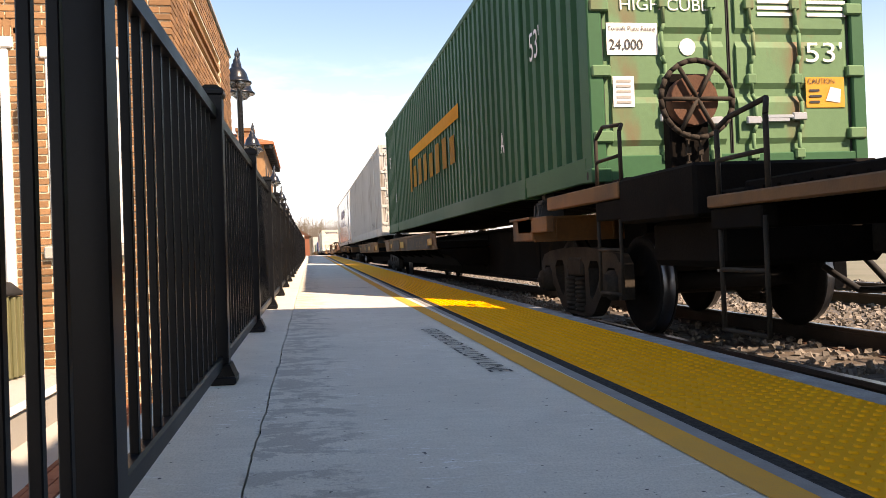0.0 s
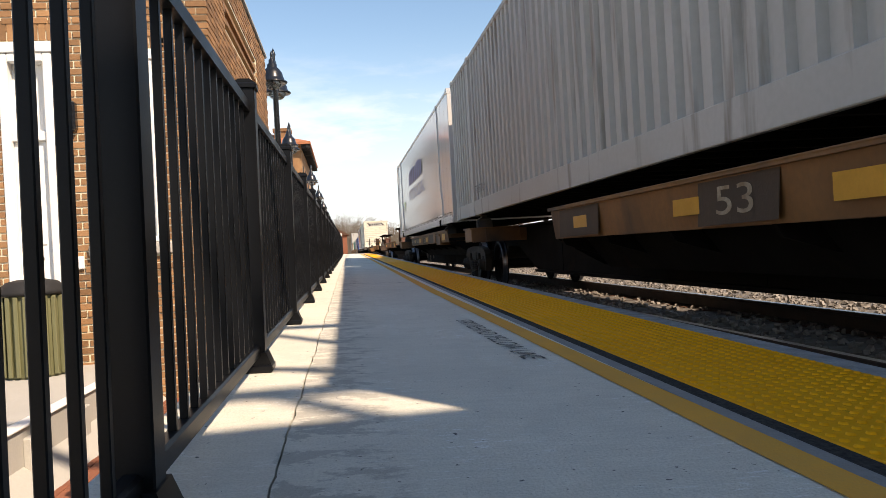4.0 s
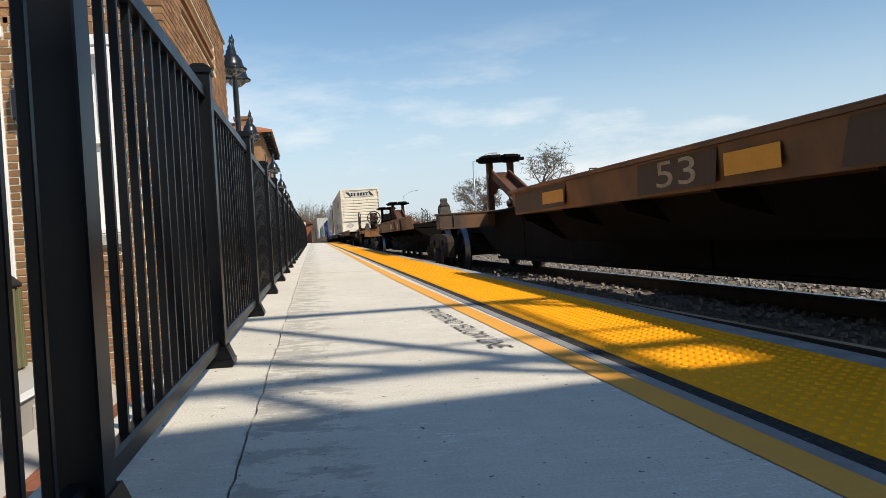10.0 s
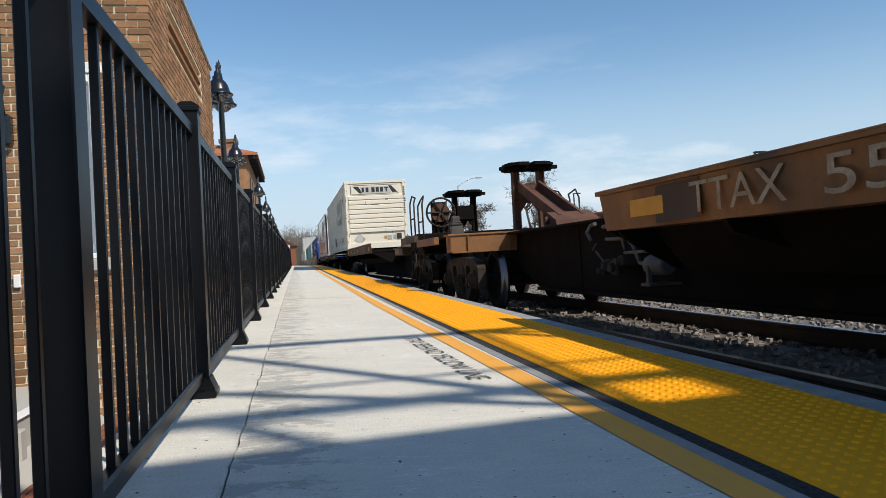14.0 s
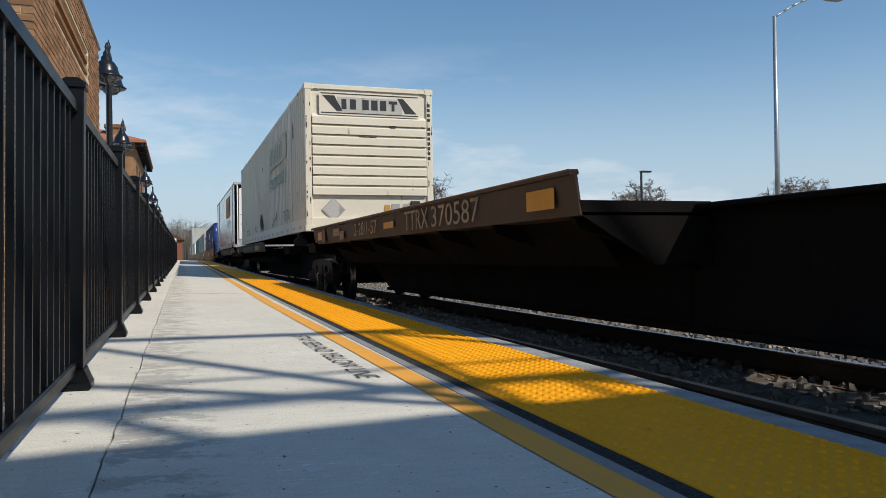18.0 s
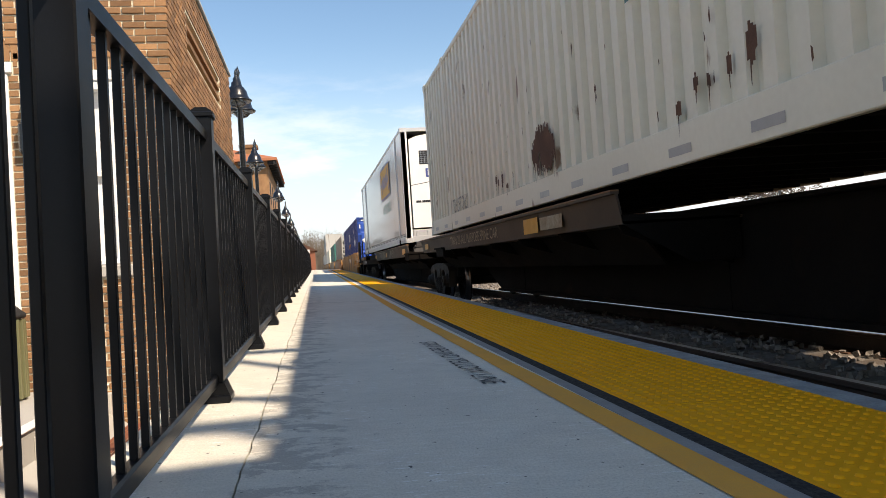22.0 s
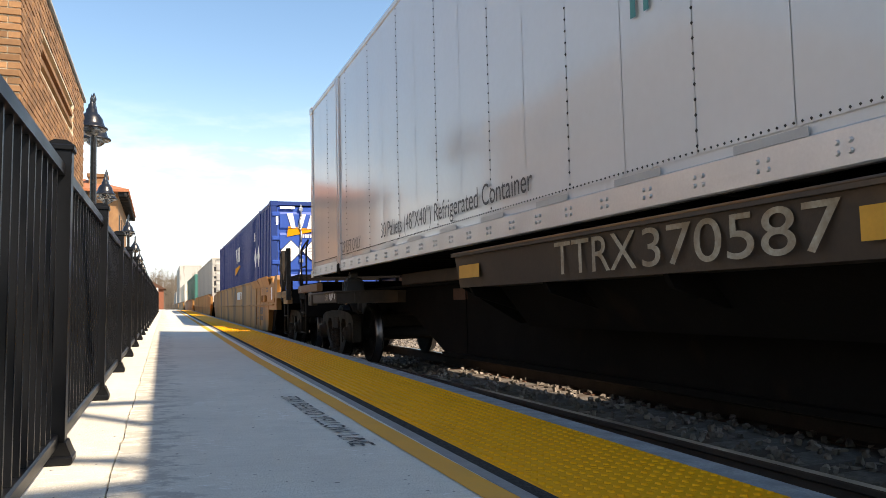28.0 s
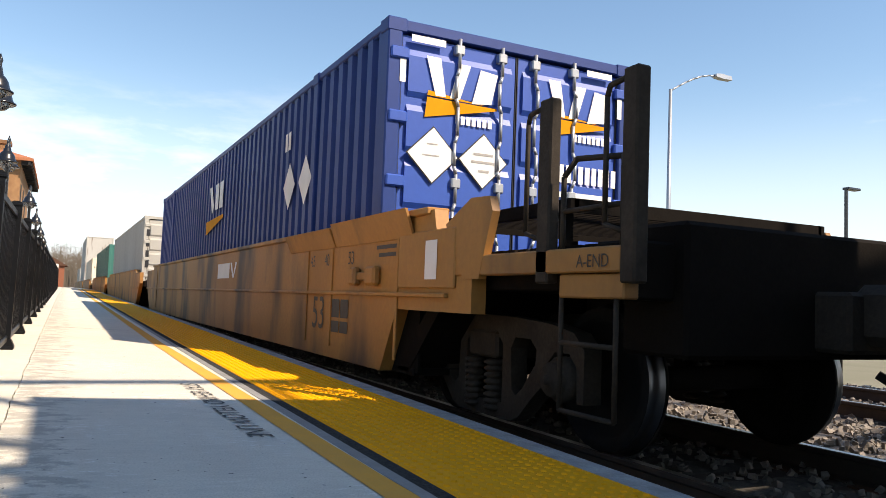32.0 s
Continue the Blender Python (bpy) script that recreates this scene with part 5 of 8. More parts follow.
# ---------------------------------------------------------------- containers
def corrugated(bm, s, X, y0, y1, z0, z1, pitch=0.27, depth=0.058, mi=0):
    """A side wall of upright trapezoid corrugations facing s."""
    cols, y, k = [], y0, 0
    steps = (0.44, 0.08, 0.40, 0.08)
    offs = (0, 0, 1, 1)
    while y < y1 - 1e-6:
        cols.append((y, offs[k % 4]))
        y += steps[k % 4] * pitch
        k += 1
    cols.append((y1, 0))
    prev = None
    for yy, o in cols:
        x = s * (X - depth * o)
        row = (bm.verts.new((x, yy, z0)), bm.verts.new((x, yy, z1)))
        if prev:
            f = bm.faces.new((prev[0], row[0], row[1], prev[1]) if s > 0 else (row[0], prev[0], prev[1], row[1]))
            f.material_index = mi
        prev = row


def casting(bm, x, y, z):
    box(bm, x - 0.09, x + 0.09, y - 0.09, y + 0.09, z - 0.06, z + 0.06, b=0.008)


def container(name, label, u0, u1, z0, H, skin, kind="corrugated", near="plain", far="plain", frame_mat=None, door=None, posts=True, group="", rail=0.16):
    L, W = u1 - u0, 1.30
    c = vehicle(name, label, "shipping container", u0, group)
    fm = frame_mat or skin
    bm = bmesh.new()
    zb, zt = z0 + rail, z0 + H - 0.07
    if kind == "corrugated":
        for s in (-1, 1):
            corrugated(bm, s, W - 0.012, 0.14, L - 0.14, zb, zt)
    else:
        for s in (-1, 1):
            n = max(2, round((L - 0.2) / 0.61))
            w = (L - 0.2) / n
            pb = bmesh.new()
            v = [pb.verts.new((s * (W - 0.0135 + q), yy, z)) for yy, q in ((0.003, 0), (w / 2, 0.002), (w - 0.003, 0)) for z in (zb + 0.06, zt)]
            for k in (0, 2):
                f = pb.faces.new((v[k], v[k + 2], v[k + 3], v[k + 1]) if s > 0 else (v[k + 2], v[k], v[k + 1], v[k + 3]))
                f.smooth = True
            pm_ = mesh_of(pb, "panel", M[skin])
            for i in range(n):
                o = new("panel", pm_)
                o.location, o.parent = (0, 0.10 + w * i, 0), c
            box(bm, s * (W - 0.03), s * (W - 0.019), 0.1, L - 0.1, zb, zt)
    box(bm, -W + 0.02, W - 0.02, 0.10, L - 0.10, zt - 0.02, zt + 0.03)
    body = part("body", bm, M[skin], c)
    bm = bmesh.new()
    for s in (-1, 1):
        box(bm, s * (W - 0.06), s * W, 0.16, L - 0.16, z0 + 0.012, zb + 0.01, b=0.008)
        box(bm, s * (W - 0.07), s * W, 0.16, L - 0.16, zt - 0.01, z0 + H - 0.004, b=0.01)
    box(bm, -W + 0.12, W - 0.12, 0.006, 0.10, z0 + 0.012, zb, b=0.008)
    box(bm, -W + 0.12, W - 0.12, L - 0.10, L - 0.006, z0 + 0.012, zb, b=0.008)
    box(bm, -W + 0.12, W - 0.12, 0.006, 0.10, zt - 0.03, z0 + H - 0.004, b=0.008)
    box(bm, -W + 0.12, W - 0.12, L - 0.10, L - 0.006, zt - 0.03, z0 + H - 0.004, b=0.008)
    part("rail_frame", bm, M["alu"] if kind == "panel" else M[fm], c)
    for s in (-1, 1):
        for yy in (0.0, L - 0.16):
            bm = bmesh.new()
            box(bm, s * (W - 0.13), s * (W + 0.004), yy, yy + 0.16, z0 + 0.02, z0 + H, b=0.012)
            part("corner_post", bm, M[fm], c)
    post_at = [2.05, L - 2.05] if posts is True else list(posts or ())
    ys = [0.085, L - 0.085] + post_at
    for s in (-1, 1):
        for yy in ys:
            for z in (z0 + 0.06, z0 + H - 0.056):
                bm = bmesh.new()
                casting(bm, s * (W - 0.075), yy, z)
                part("corner_casting", bm, M["alu"] if kind == "panel" else M[fm], c)
                if s < 0 and yy < 1 and z < z0 + 1:
                    patch(c, SIDE, (-W - 0.0165, yy, z), [[(0.026 * math.cos(a * 0.7854), 0.038 * math.sin(a * 0.7854)) for a in range(8)]], M["dark"], "casting_hole")
    if posts:
        for s in (-1, 1):
            for yy in post_at:
                bm = bmesh.new()
                box(bm, s * (W - 0.05), s * (W + 0.006), yy - 0.075, yy + 0.075, z0 + 0.05, z0 + H - 0.03, b=0.010)
                part("lift_post", bm, M["alu"] if kind == "panel" else M[fm], c)
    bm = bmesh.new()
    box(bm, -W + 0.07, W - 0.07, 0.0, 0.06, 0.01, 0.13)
    fb_ = mesh_of(bm, "floor_beam", M["grime_shade"])
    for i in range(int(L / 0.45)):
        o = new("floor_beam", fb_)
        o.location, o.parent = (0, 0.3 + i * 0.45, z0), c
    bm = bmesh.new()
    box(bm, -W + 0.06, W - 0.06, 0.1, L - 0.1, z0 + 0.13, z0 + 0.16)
    part("floor", bm, M["grime_shade"], c)
    bm = bmesh.new()
    box(bm, -W + 0.10, W - 0.10, L - 0.08, L - 0.03, zb, zt)
    part("far_end", bm, M[skin], c)
    if near == "ribbed":
        bm = bmesh.new()
        box(bm, -W + 0.12, W - 0.12, 0.045, 0.09, zb - 0.02, zt)
        part("near_end", bm, M[skin], c, "end wall of horizontal ribs")
        n, top = 8, zt - 0.62
        for i in range(n):
            bm = bmesh.new()
            z = z0 + 0.80 + (top - z0 - 0.80) * i / (n - 1)
            prism(bm, [(0.05, z - 0.090), (-0.025, z - 0.088), (-0.025, z + 0.045), (0.05, z + 0.115)], "x", -W + 0.14, W - 0.14)
            part("end_rib", bm, M[skin], c)
    elif near == "plain":
        bm = bmesh.new()
        box(bm, -W + 0.10, W - 0.10, 0.03, 0.08, zb, zt)
        part("near_end", bm, M[skin], c)
    elif near == "doors":
        doors(c, z0, H, M[door or skin], W)
    if kind == "panel":
        rivets(c, L, W, zb, zt)
        bm = bmesh.new()
        box(bm, -W - 0.003, -W, 0.0, 0.42, zb + 0.005, zb + 0.045)
        tape = mesh_of(bm, "reflective_tape", M["greytape"])
        for i in range(int((L - 0.6) / 0.95)):
            o = new("reflective_tape", tape)
            o.location, o.parent = (0, 0.45 + i * 0.95, 0), c
    return c


def rivets(c, L, W, zb, zt):
    rv, rf = [], []
    def rivet(y, z, r=0.008):
        b = len(rv)
        x = -(W - 0.012)
        rv.extend([(x - 0.009, y, z), (x, y - r, z), (x, y, z - r), (x, y + r, z), (x, y, z + r)])
        rf.extend([(b, b + 1, b + 4), (b, b + 2, b + 1), (b, b + 3, b + 2), (b, b + 4, b + 3)])
    n = max(2, round((L - 0.2) / 0.61))
    for i in range(1, n):
        y = 0.10 + (L - 0.2) * i / n
        if i % 2 and L < 14.8:
            continue
        z = zb + 0.1
        while z < zt:
            rivet(y, z, 0.011)
            z += 0.075
    y = 0.15
    while y < L - 0.1:
        rivet(y, zb + 0.075, 0.008)
        y += 0.045
    o = quads("rivets", rv, rf, M["steelgrey"], c)
    tagged(o, kind="stuff")
    bv, bf = [], []
    y = 0.4
    while y < L - 0.3:
        for dy in (-0.03, 0.03):
            for z in (zb - 0.09, zb - 0.05):
                b = len(bv)
                x = -W - 0.001
                for k in range(6):
                    a = k * math.pi / 3
                    bv.append((x, y + dy + 0.013 * math.cos(a), z + 0.013 * math.sin(a)))
                    bv.append((x - 0.010, y + dy + 0.008 * math.cos(a), z + 0.008 * math.sin(a)))
                for k in range(6):
                    bf.append((b + 2 * k, b + 2 * k + 1, b + (2 * k + 3) % 12, b + (2 * k + 2) % 12))
                bf.append(tuple(b + 2 * k + 1 for k in range(6)))
        y += 0.41
    o = quads("rail_bolts", bv, bf, M["alu"], c)
    tagged(o, kind="stuff")


def doors(c, z0, H, dm, W):
    zb, zt = z0 + 0.16, z0 + H - 0.12
    for s in (-1, 1):
        bm = bmesh.new()
        a, b = (0.012, W - 0.14)
        xa, xb = (s * a, s * b)
        box(bm, xa, xb, 0.045, 0.09, zb, zt, b=0.006)
        leaf = part("door", bm, dm, c)
        for gx in (s * 0.002, s * (W - 0.135)):
            bm = bmesh.new()
            box(bm, gx - 0.012, gx + 0.012, 0.036, 0.075, zb, zt, b=0.004)
            part("door_gasket", bm, M["inkblack"], leaf, "black rubber door gasket")
        h = (zt - zb - 0.2) / 5
        bm = bmesh.new()
        prism(bm, [(0.046, 0.0), (0.018, 0.05), (0.018, h - 0.12), (0.046, h - 0.06)], "x", s * 0.06, s * (W - 0.20))
        pressed = mesh_of(bm, "door_panel", dm)
        for k in range(5):
            o = new("door_panel", pressed)
            o.location, o.parent = (0, 0, zb + 0.14 + k * h), leaf
        for k in range(5):
            bm = bmesh.new()
            z = zb + 0.22 + k * (zt - zb - 0.4) / 4
            box(bm, s * (W - 0.19), s * (W - 0.02), -0.022, 0.05, z - 0.05, z + 0.05, b=0.012)
            part("hinge", bm, dm, leaf)
        for x in (0.18, 0.62):
            bm = bmesh.new()
            xx = s * x
            pts, n = [(xx, -0.004, zb - 0.02)], 4
            for q in range(n):
                zq = zb + 0.10 + (zt - zb - 0.2) * (q + 0.5) / n
                pts += [(xx, -0.004, zq - 0.17), (xx + 0.026 * s, -0.012, zq - 0.10), (xx + 0.026 * s, -0.012, zq + 0.10), (xx, -0.004, zq + 0.17)]
            bent(bm, pts + [(xx, -0.004, zt + 0.04)], 0.017, 8)
            part("locking_bar", bm, M["galv"] if dm is M["bluedoor_lit"] else dm, leaf)
            for z in (zb + 0.05, zb + 0.7, zb + 1.35, zt - 0.06):
                bm = bmesh.new()
                box(bm, xx - 0.045, xx + 0.045, -0.022, 0.05, z - 0.045, z + 0.045, b=0.01)
                part("bar_keeper", bm, M["galv"] if dm is M["bluedoor_lit"] else dm, leaf)
            bm = bmesh.new()
            z = zb + 0.34 + (0.03 if x > 0.5 else 0)
            box(bm, xx - 0.02, xx + 0.34 * (1 if x < 0.5 else -1) * s, -0.028, -0.012, z - 0.016, z + 0.016, b=0.005)
            box(bm, xx - 0.07, xx + 0.07, -0.032, 0.0, z - 0.035, z + 0.035, b=0.01)
            part("door_handle", bm, M["galv"], leaf)


# ---- five-unit spine car carrying the green and the two pale containers, last two units empty
A_T = [7.6, 23.7, 40.2, 56.8, 73.2, 89.2]
car_a = vehicle("spine_car", "five-unit articulated orange-brown spine car, two units empty", "railcar", 0.0)
for y, back in zip(A_T, (0, 0.34, 0.34, 0.36, 0.26, 0.42)):
    truck(car_a, y - back)
for i in range(5):
    spine(car_a, A_T[i] + 0.12 - (0.5 if i == 0 else 0), A_T[i + 1] - 0.12 + (0.5 if i == 4 else 0))
end_platform(car_a, 6.35, -1, brake_x=-0.76, tall=False, lo=0.96, hi=1.23)
bm = bmesh.new()
box(bm, -1.47, -0.25, 4.47, 5.55, 0.92, 1.24, b=0.02)
box(bm, -1.30, -0.20, 4.50, 5.40, 0.62, 0.93, b=0.04)
part("end_box", bm, M["grime_shade"], car_a, "black steel end box under the hand brake")
for s in (-1, 1):
    bm = bmesh.new()
    box(bm, s * 1.38, s * 1.46, 7.28, 8.25, 0.92, 1.07, b=0.008)
    part("side_board", bm, M["tan"], car_a)
side_sill(car_a, 13.6, 22.1, 0.80, 1.08, [("", 14.4, 0.5, 0.12, "reflector"), ("TTAX", 16.93, 0.80, 0.19, "fademark"), ("553421", 15.92, 1.2, 0.19, "fademark"), ("", 20.6, 0.30, 0.10, "reflector"), ("", 18.6, 0.7, 0.14, "reflector")], repaint=[(17.3, 3.1), (20.0, 1.2)], splice=False)
side_sill(car_a, 24.4, 32.7, 0.79, 1.085, [("", 25.1, 0.5, 0.14, "reflector"), ("", 27.95, 0.7, 0.13, "reflector"), ("53", 29.05, 0.42, 0.17, "markpaint"), ("", 29.65, 0.38, 0.11, "reflector"), ("", 31.9, 0.4, 0.11, "reflector")], repaint=[(29.3, 0.9), (32.4, 1.2)])
side_sill(car_a, 41.0, 49.6, 0.89, 1.12, [("", 41.8, 0.5, 0.14, "reflector"), ("53", 45.72, 0.43, 0.165, "markpaint"), ("", 45.25, 0.47, 0.12, "reflector"), ("", 47.03, 0.48, 0.11, "reflector"), ("ALL PURPOSE SPINE CAR", 49.3, 2.2, 0.10, "markpaint"), ("", 48.5, 0.34, 0.09, "reflector")], repaint=[(45.95, 0.7), (49.5, 2.3), (44.6, 1.8)])
side_sill(car_a, 57.6, 65.7, 0.91, 1.14, [("", 58.6, 0.8, 0.15, "reflector"), ("53", 62.2, 0.5, 0.16, "markpaint"), ("", 61.4, 0.5, 0.12, "reflector"), ("", 64.6, 0.6, 0.11, "reflector")], repaint=[(62.5, 1.0), (65.6, 1.6), (60.5, 2.2)])
side_sill(car_a, 73.9, 82.25, 0.91, 1.16, [("TTAX", 80.98, 0.85, 0.17, "markpaint"), ("553421", 79.88, 1.3, 0.17, "markpaint"), ("53", 77.66, 0.36, 0.17, "markpaint"), ("", 78.14, 0.48, 0.12, "reflector"), ("", 76.55, 0.20, 0.13, "reflector"), ("", 81.75, 0.45, 0.11, "reflector")], repaint=[(77.85, 0.7), (81.4, 0.5)])
for y, badge in ((8.1, False), (21.3, False), (26.0, False), (38.2, False), (42.6, False), (54.3, False), (70.35, True), (87.55, True)):
    cross_beam(car_a, y + (0.22 if badge else 0), 0.84, 1.09 if badge else 1.07, length=0.27 if badge else 0.7, badge=badge)
hitch(car_a, 71.74)
hitch(car_a, 88.45)
pipes(car_a, 83.8)
end_platform(car_a, 89.2 + 0.5, 1, tall=True)
bm = bmesh.new()
box(bm, -0.58, 0.58, 51.2, 54.3, 1.087, 1.21, b=0.01)
part("spine_riser", bm, M["sillbrown"], car_a, "rusty raised top of the centre beam")
for y, z, w, h in ((53.6, 0.98, 0.42, 0.13), (52.7, 0.94, 0.34, 0.15), (54.1, 0.62, 0.30, 0.20), (53.1, 0.52, 0.22, 0.24), (52.2, 0.60, 0.30, 0.18)):
    patch(car_a, SIDE, (-0.483, y, z - h), [rect(0, 0, w, h)], M["sillbrown"], "paint_patch")

# ---- three-unit spine car behind it
B_T = [92.9, 109.5, 126.3, 143.2]
car_b = vehicle("spine_car", "three-unit articulated brown spine car with two loaded units", "railcar", 0.0)
for y, back in zip(B_T, (0.5, 0.2, 0.2, 0)):
    truck(car_b, y - back)
for i in range(3):
    spine(car_b, B_T[i] + 0.12 - (0.5 if i == 0 else 0), B_T[i + 1] - 0.12 + (0.5 if i == 2 else 0), (0.285, 0.265, 0.25)[i], 3.68 if i == 2 else 2.9)
end_platform(car_b, 91.60, -1, tall=True, col="sillbrown", lo=0.94, hi=1.20)
brake_wheel(car_b, -0.66, 92.25, 1.68, 1)
lettering("B-END", M["inkblack"], car_b, (-1.474, 91.30, 1.095), 0.34, 0.07, SIDE)
patch(car_b, SIDE, (-1.473, 92.20, 1.09), [rect(0, 0, 0.50, 0.10)], M["tan"], "paint_patch")
patch(car_b, SIDE, (-1.464, 93.50, 0.90), [rect(0, 0, 0.66, 0.13)], M["tan"], "paint_patch")
hitch(car_b, 92.95, sign=False, rusty=False, d=1)
end_platform(car_b, 143.2 + 0.35, 1, tall=True, col="tan", lo=0.95, hi=1.17)
side_sill(car_b, 98.7, 107.85, 1.01, 1.25, [("TTRX", 102.25, 0.78, 0.19, "markpaint"), ("370587", 101.37, 1.17, 0.19, "markpaint"), ("2-28/1-57", 104.62, 1.2, 0.16, "markpaint"), ("", 103.1, 0.42, 0.07, "reflector"), ("", 99.35, 0.4, 0.13, "reflector"), ("", 107.38, 0.44, 0.13, "reflector")], col="sillbrown", splice=False)
SX = -1.467
patch(car_b, SIDE, (SX, 105.56, 1.035), [rect(0, 0, 0.27, 0.12)], M["markpaint"], "instruction_plate", "pale stencilled instruction plate")
for k, line in enumerate(("PUSH PEDESTALS", "FOR CONTAINERS", "PULL PEDESTAL", "FOR TRAILERS")):
    lettering(line, M["inkblack"], car_b, (SX - 0.003, 105.55, 1.128 - k * 0.028), 0.25 if k != 3 else 0.22, 0.018, SIDE)
patch(car_b, SIDE, (SX, 106.05, 1.095), [rect(0, 0, 0.47, 0.105)], M["markpaint"], "record_plate", "pale stencilled record grid")
patch(car_b, SIDE, (SX - 0.003, 106.05, 1.095), [rect(0, 0.05, 0.47, 0.055)] + [rect(k * 0.115, 0, k * 0.115 + 0.004, 0.105) for k in range(1, 4)], M["inkblack"], "grid_line")
patch(car_b, SIDE, (SX, 107.02, 1.03), [rect(0, 0, 0.32, 0.19)], M["tan"], "paint_patch")
ring = [(math.cos(a * 0.2618), math.sin(a * 0.2618)) for a in range(25)]
patch(car_b, SIDE, (SX - 0.002, 106.86, 1.125), [[(0.080 * p[0], 0.080 * p[1]), (0.080 * q[0], 0.080 * q[1]), (0.068 * q[0], 0.068 * q[1]), (0.068 * p[0], 0.068 * p[1])] for p, q in zip(ring, ring[1:])], M["inkblack"], "badge_ring")
lettering("20FT", M["inkblack"], car_b, (SX - 0.002, 106.92, 1.095), 0.12, 0.06, SIDE)
side_sill(car_b, 115.8, 125.7, 0.98, 1.20, [("TWIN 28'-ALL PURPOSE SPINE CAR", 122.46, 3.1, 0.135, "markpaint"), ("", 118.23, 0.5, 0.15, "reflector"), ("", 117.66, 0.66, 0.12, "markpaint"), ("", 125.2, 0.4, 0.10, "reflector")], col="sillbrown", splice=False)
side_sill(car_b, 128.0, 137.0, 0.96, 1.20, [("TTRX", 135.34, 0.84, 0.19, "markpaint"), ("370587", 134.45, 1.18, 0.19, "markpaint"), ("2-28/1-57", 132.2, 1.15, 0.19, "markpaint"), ("", 133.2, 0.35, 0.12, "reflector"), ("", 136.9, 0.4, 0.10, "reflector"), ("", 129.0, 0.6, 0.13, "reflector")], col="sillbrown", splice=False)
for y, badge in ((92.97, False), (108.0, True), (111.3, False), (123.6, False), (128.2, False), (142.26, False)):
    cross_beam(car_b, y, 0.87, 1.02, length=1.15 if y < 94 else 1.68 if y > 140 else 0.7, pedestals=True, badge=False, col="grime_shade" if 100 < y < 140 else "sillbrown", seat=0.62 if y < 94 else -0.58 if y > 140 else 0.0)
bm = bmesh.new()
box(bm, -0.58, 0.58, 139.11, 141.3, 1.087, 1.24, b=0.01)
part("spine_riser", bm, M["sillbrown"], car_b, "rusty raised top of the centre beam")
patch(car_b, SIDE, (-0.483, 139.59, 0.87), [rect(0, 0, 0.43, 0.13)], M["rust"], "paint_patch")
lettering("58", M["markpaint"], car_b, (-1.466, 142.14, 0.905), 0.20, 0.11, SIDE)
patch(car_b, SIDE, (-1.4645, 141.87, 0.90), [[(0.0, 0.10), (0.01, 0.04), (0.10, 0.0), (0.19, 0.01), (0.25, 0.05), (0.30, 0.09), (0.28, 0.105)], [(0.33, 0.03), (0.37, 0.015), (0.40, 0.05), (0.38, 0.10), (0.34, 0.08)]], M["speckled"], "paint_patch", "flaking white paint patch")
bm = bmesh.new()
box(bm, -1.475, -1.38, 143.12, 143.40, 0.84, 1.05, b=0.01)
pocket = part("jacking_pad", bm, M["sillbrown"], car_b, "brown steel box with a square hole")
patch(pocket, SIDE, (-1.478, 143.31, 0.90), [rect(0, 0, 0.10, 0.08)], M["dark"], "hole")
lettering("58", M["markpaint"], car_b, (-1.476, 144.20, 1.07), 0.20, 0.08, SIDE)

# ---- loads
CZ = 1.30
green = container("green_container", "green 53-foot corrugated shipping container with rust stains", 6.45, 22.15, CZ, 2.88, "green", "corrugated", near="doors", door="greendoor_lit", rail=0.22)
w1 = container("pale_container", "weathered pale grey corrugated 53-foot shipping container", 24.35, 40.4, CZ, 2.85, "creamlite", "corrugated", near="doors", door="speckled", rail=0.26)
w2 = container("refrigerated_container", "glossy white riveted-panel refrigerated container on a spine car", 41.0, 55.9, CZ, 2.88, "panel", "panel", near="plain", posts=(2.05, 13.55))
jb = container("cream_container", "cream corrugated container with rust holes and ribbed end wall", 109.6, 125.2, CZ, 2.88, "cream", "corrugated", near="ribbed", rail=0.26)
rf = container("refrigerated_container", "glossy white riveted-panel refrigerated container with a cooling unit", 129.3, 143.98, CZ, 2.84, "panel", "panel", near="none", posts=False)
yr = container("blue_container", "dark blue corrugated container with white markings in a well car", 148.9, 164.4, 0.36, 2.88, "blue", "corrugated", near="doors", door="bluedoor_lit")

# ---- markings; positions are along the container from its near end, z from the rail top
def side_words(c, body, m, y_start, z, w, h, out=1.306):
    return lettering(body, M[m], c, (-out, y_start, z), w, h, SIDE)


def slanted_word_shape(c, m, y_start, z, w, h, n, out=1.306, lean=0.0, gap=0.3):
    """A brand name drawn as a row of plain bars."""
    cell = w / n
    outl = [[(i * cell, 0), (i * cell + cell * (1 - gap), 0), (i * cell + cell * (1 - gap) + lean, h * (1.0 if i % 3 else 0.86)), (i * cell + lean, h * (1.0 if i % 3 else 0.86))] for i in range(n)]
    return patch(c, SIDE, (-out, y_start, z), outl, M[m], "brand_shape")


# green: an orange logo in bars under an overline
patch(green, SIDE, (-1.308, 10.95, CZ + 1.38), [rect(0, 0.12, 5.55, 0.34)], M["inkorange"], "brand_shape")
slanted_word_shape(green, "inkochre", 10.4, CZ + 0.86, 4.9, 0.52, 7, 1.308, 0.0, 0.45)
patch(green, SIDE, (-1.308, 10.95, CZ + 0.80), [[(0.0, 0.0), (0.25, 0.0), (0.32, 0.7), (0.0, 0.7)]], M["inkochre"], "brand_shape")
side_words(green, "53'", "inkwhite", 1.62, CZ + 1.40, 0.34, 0.30, 1.309)
side_words(green, "A", "inkwhite", 2.95, CZ + 0.62, 0.16, 0.24, 1.309)
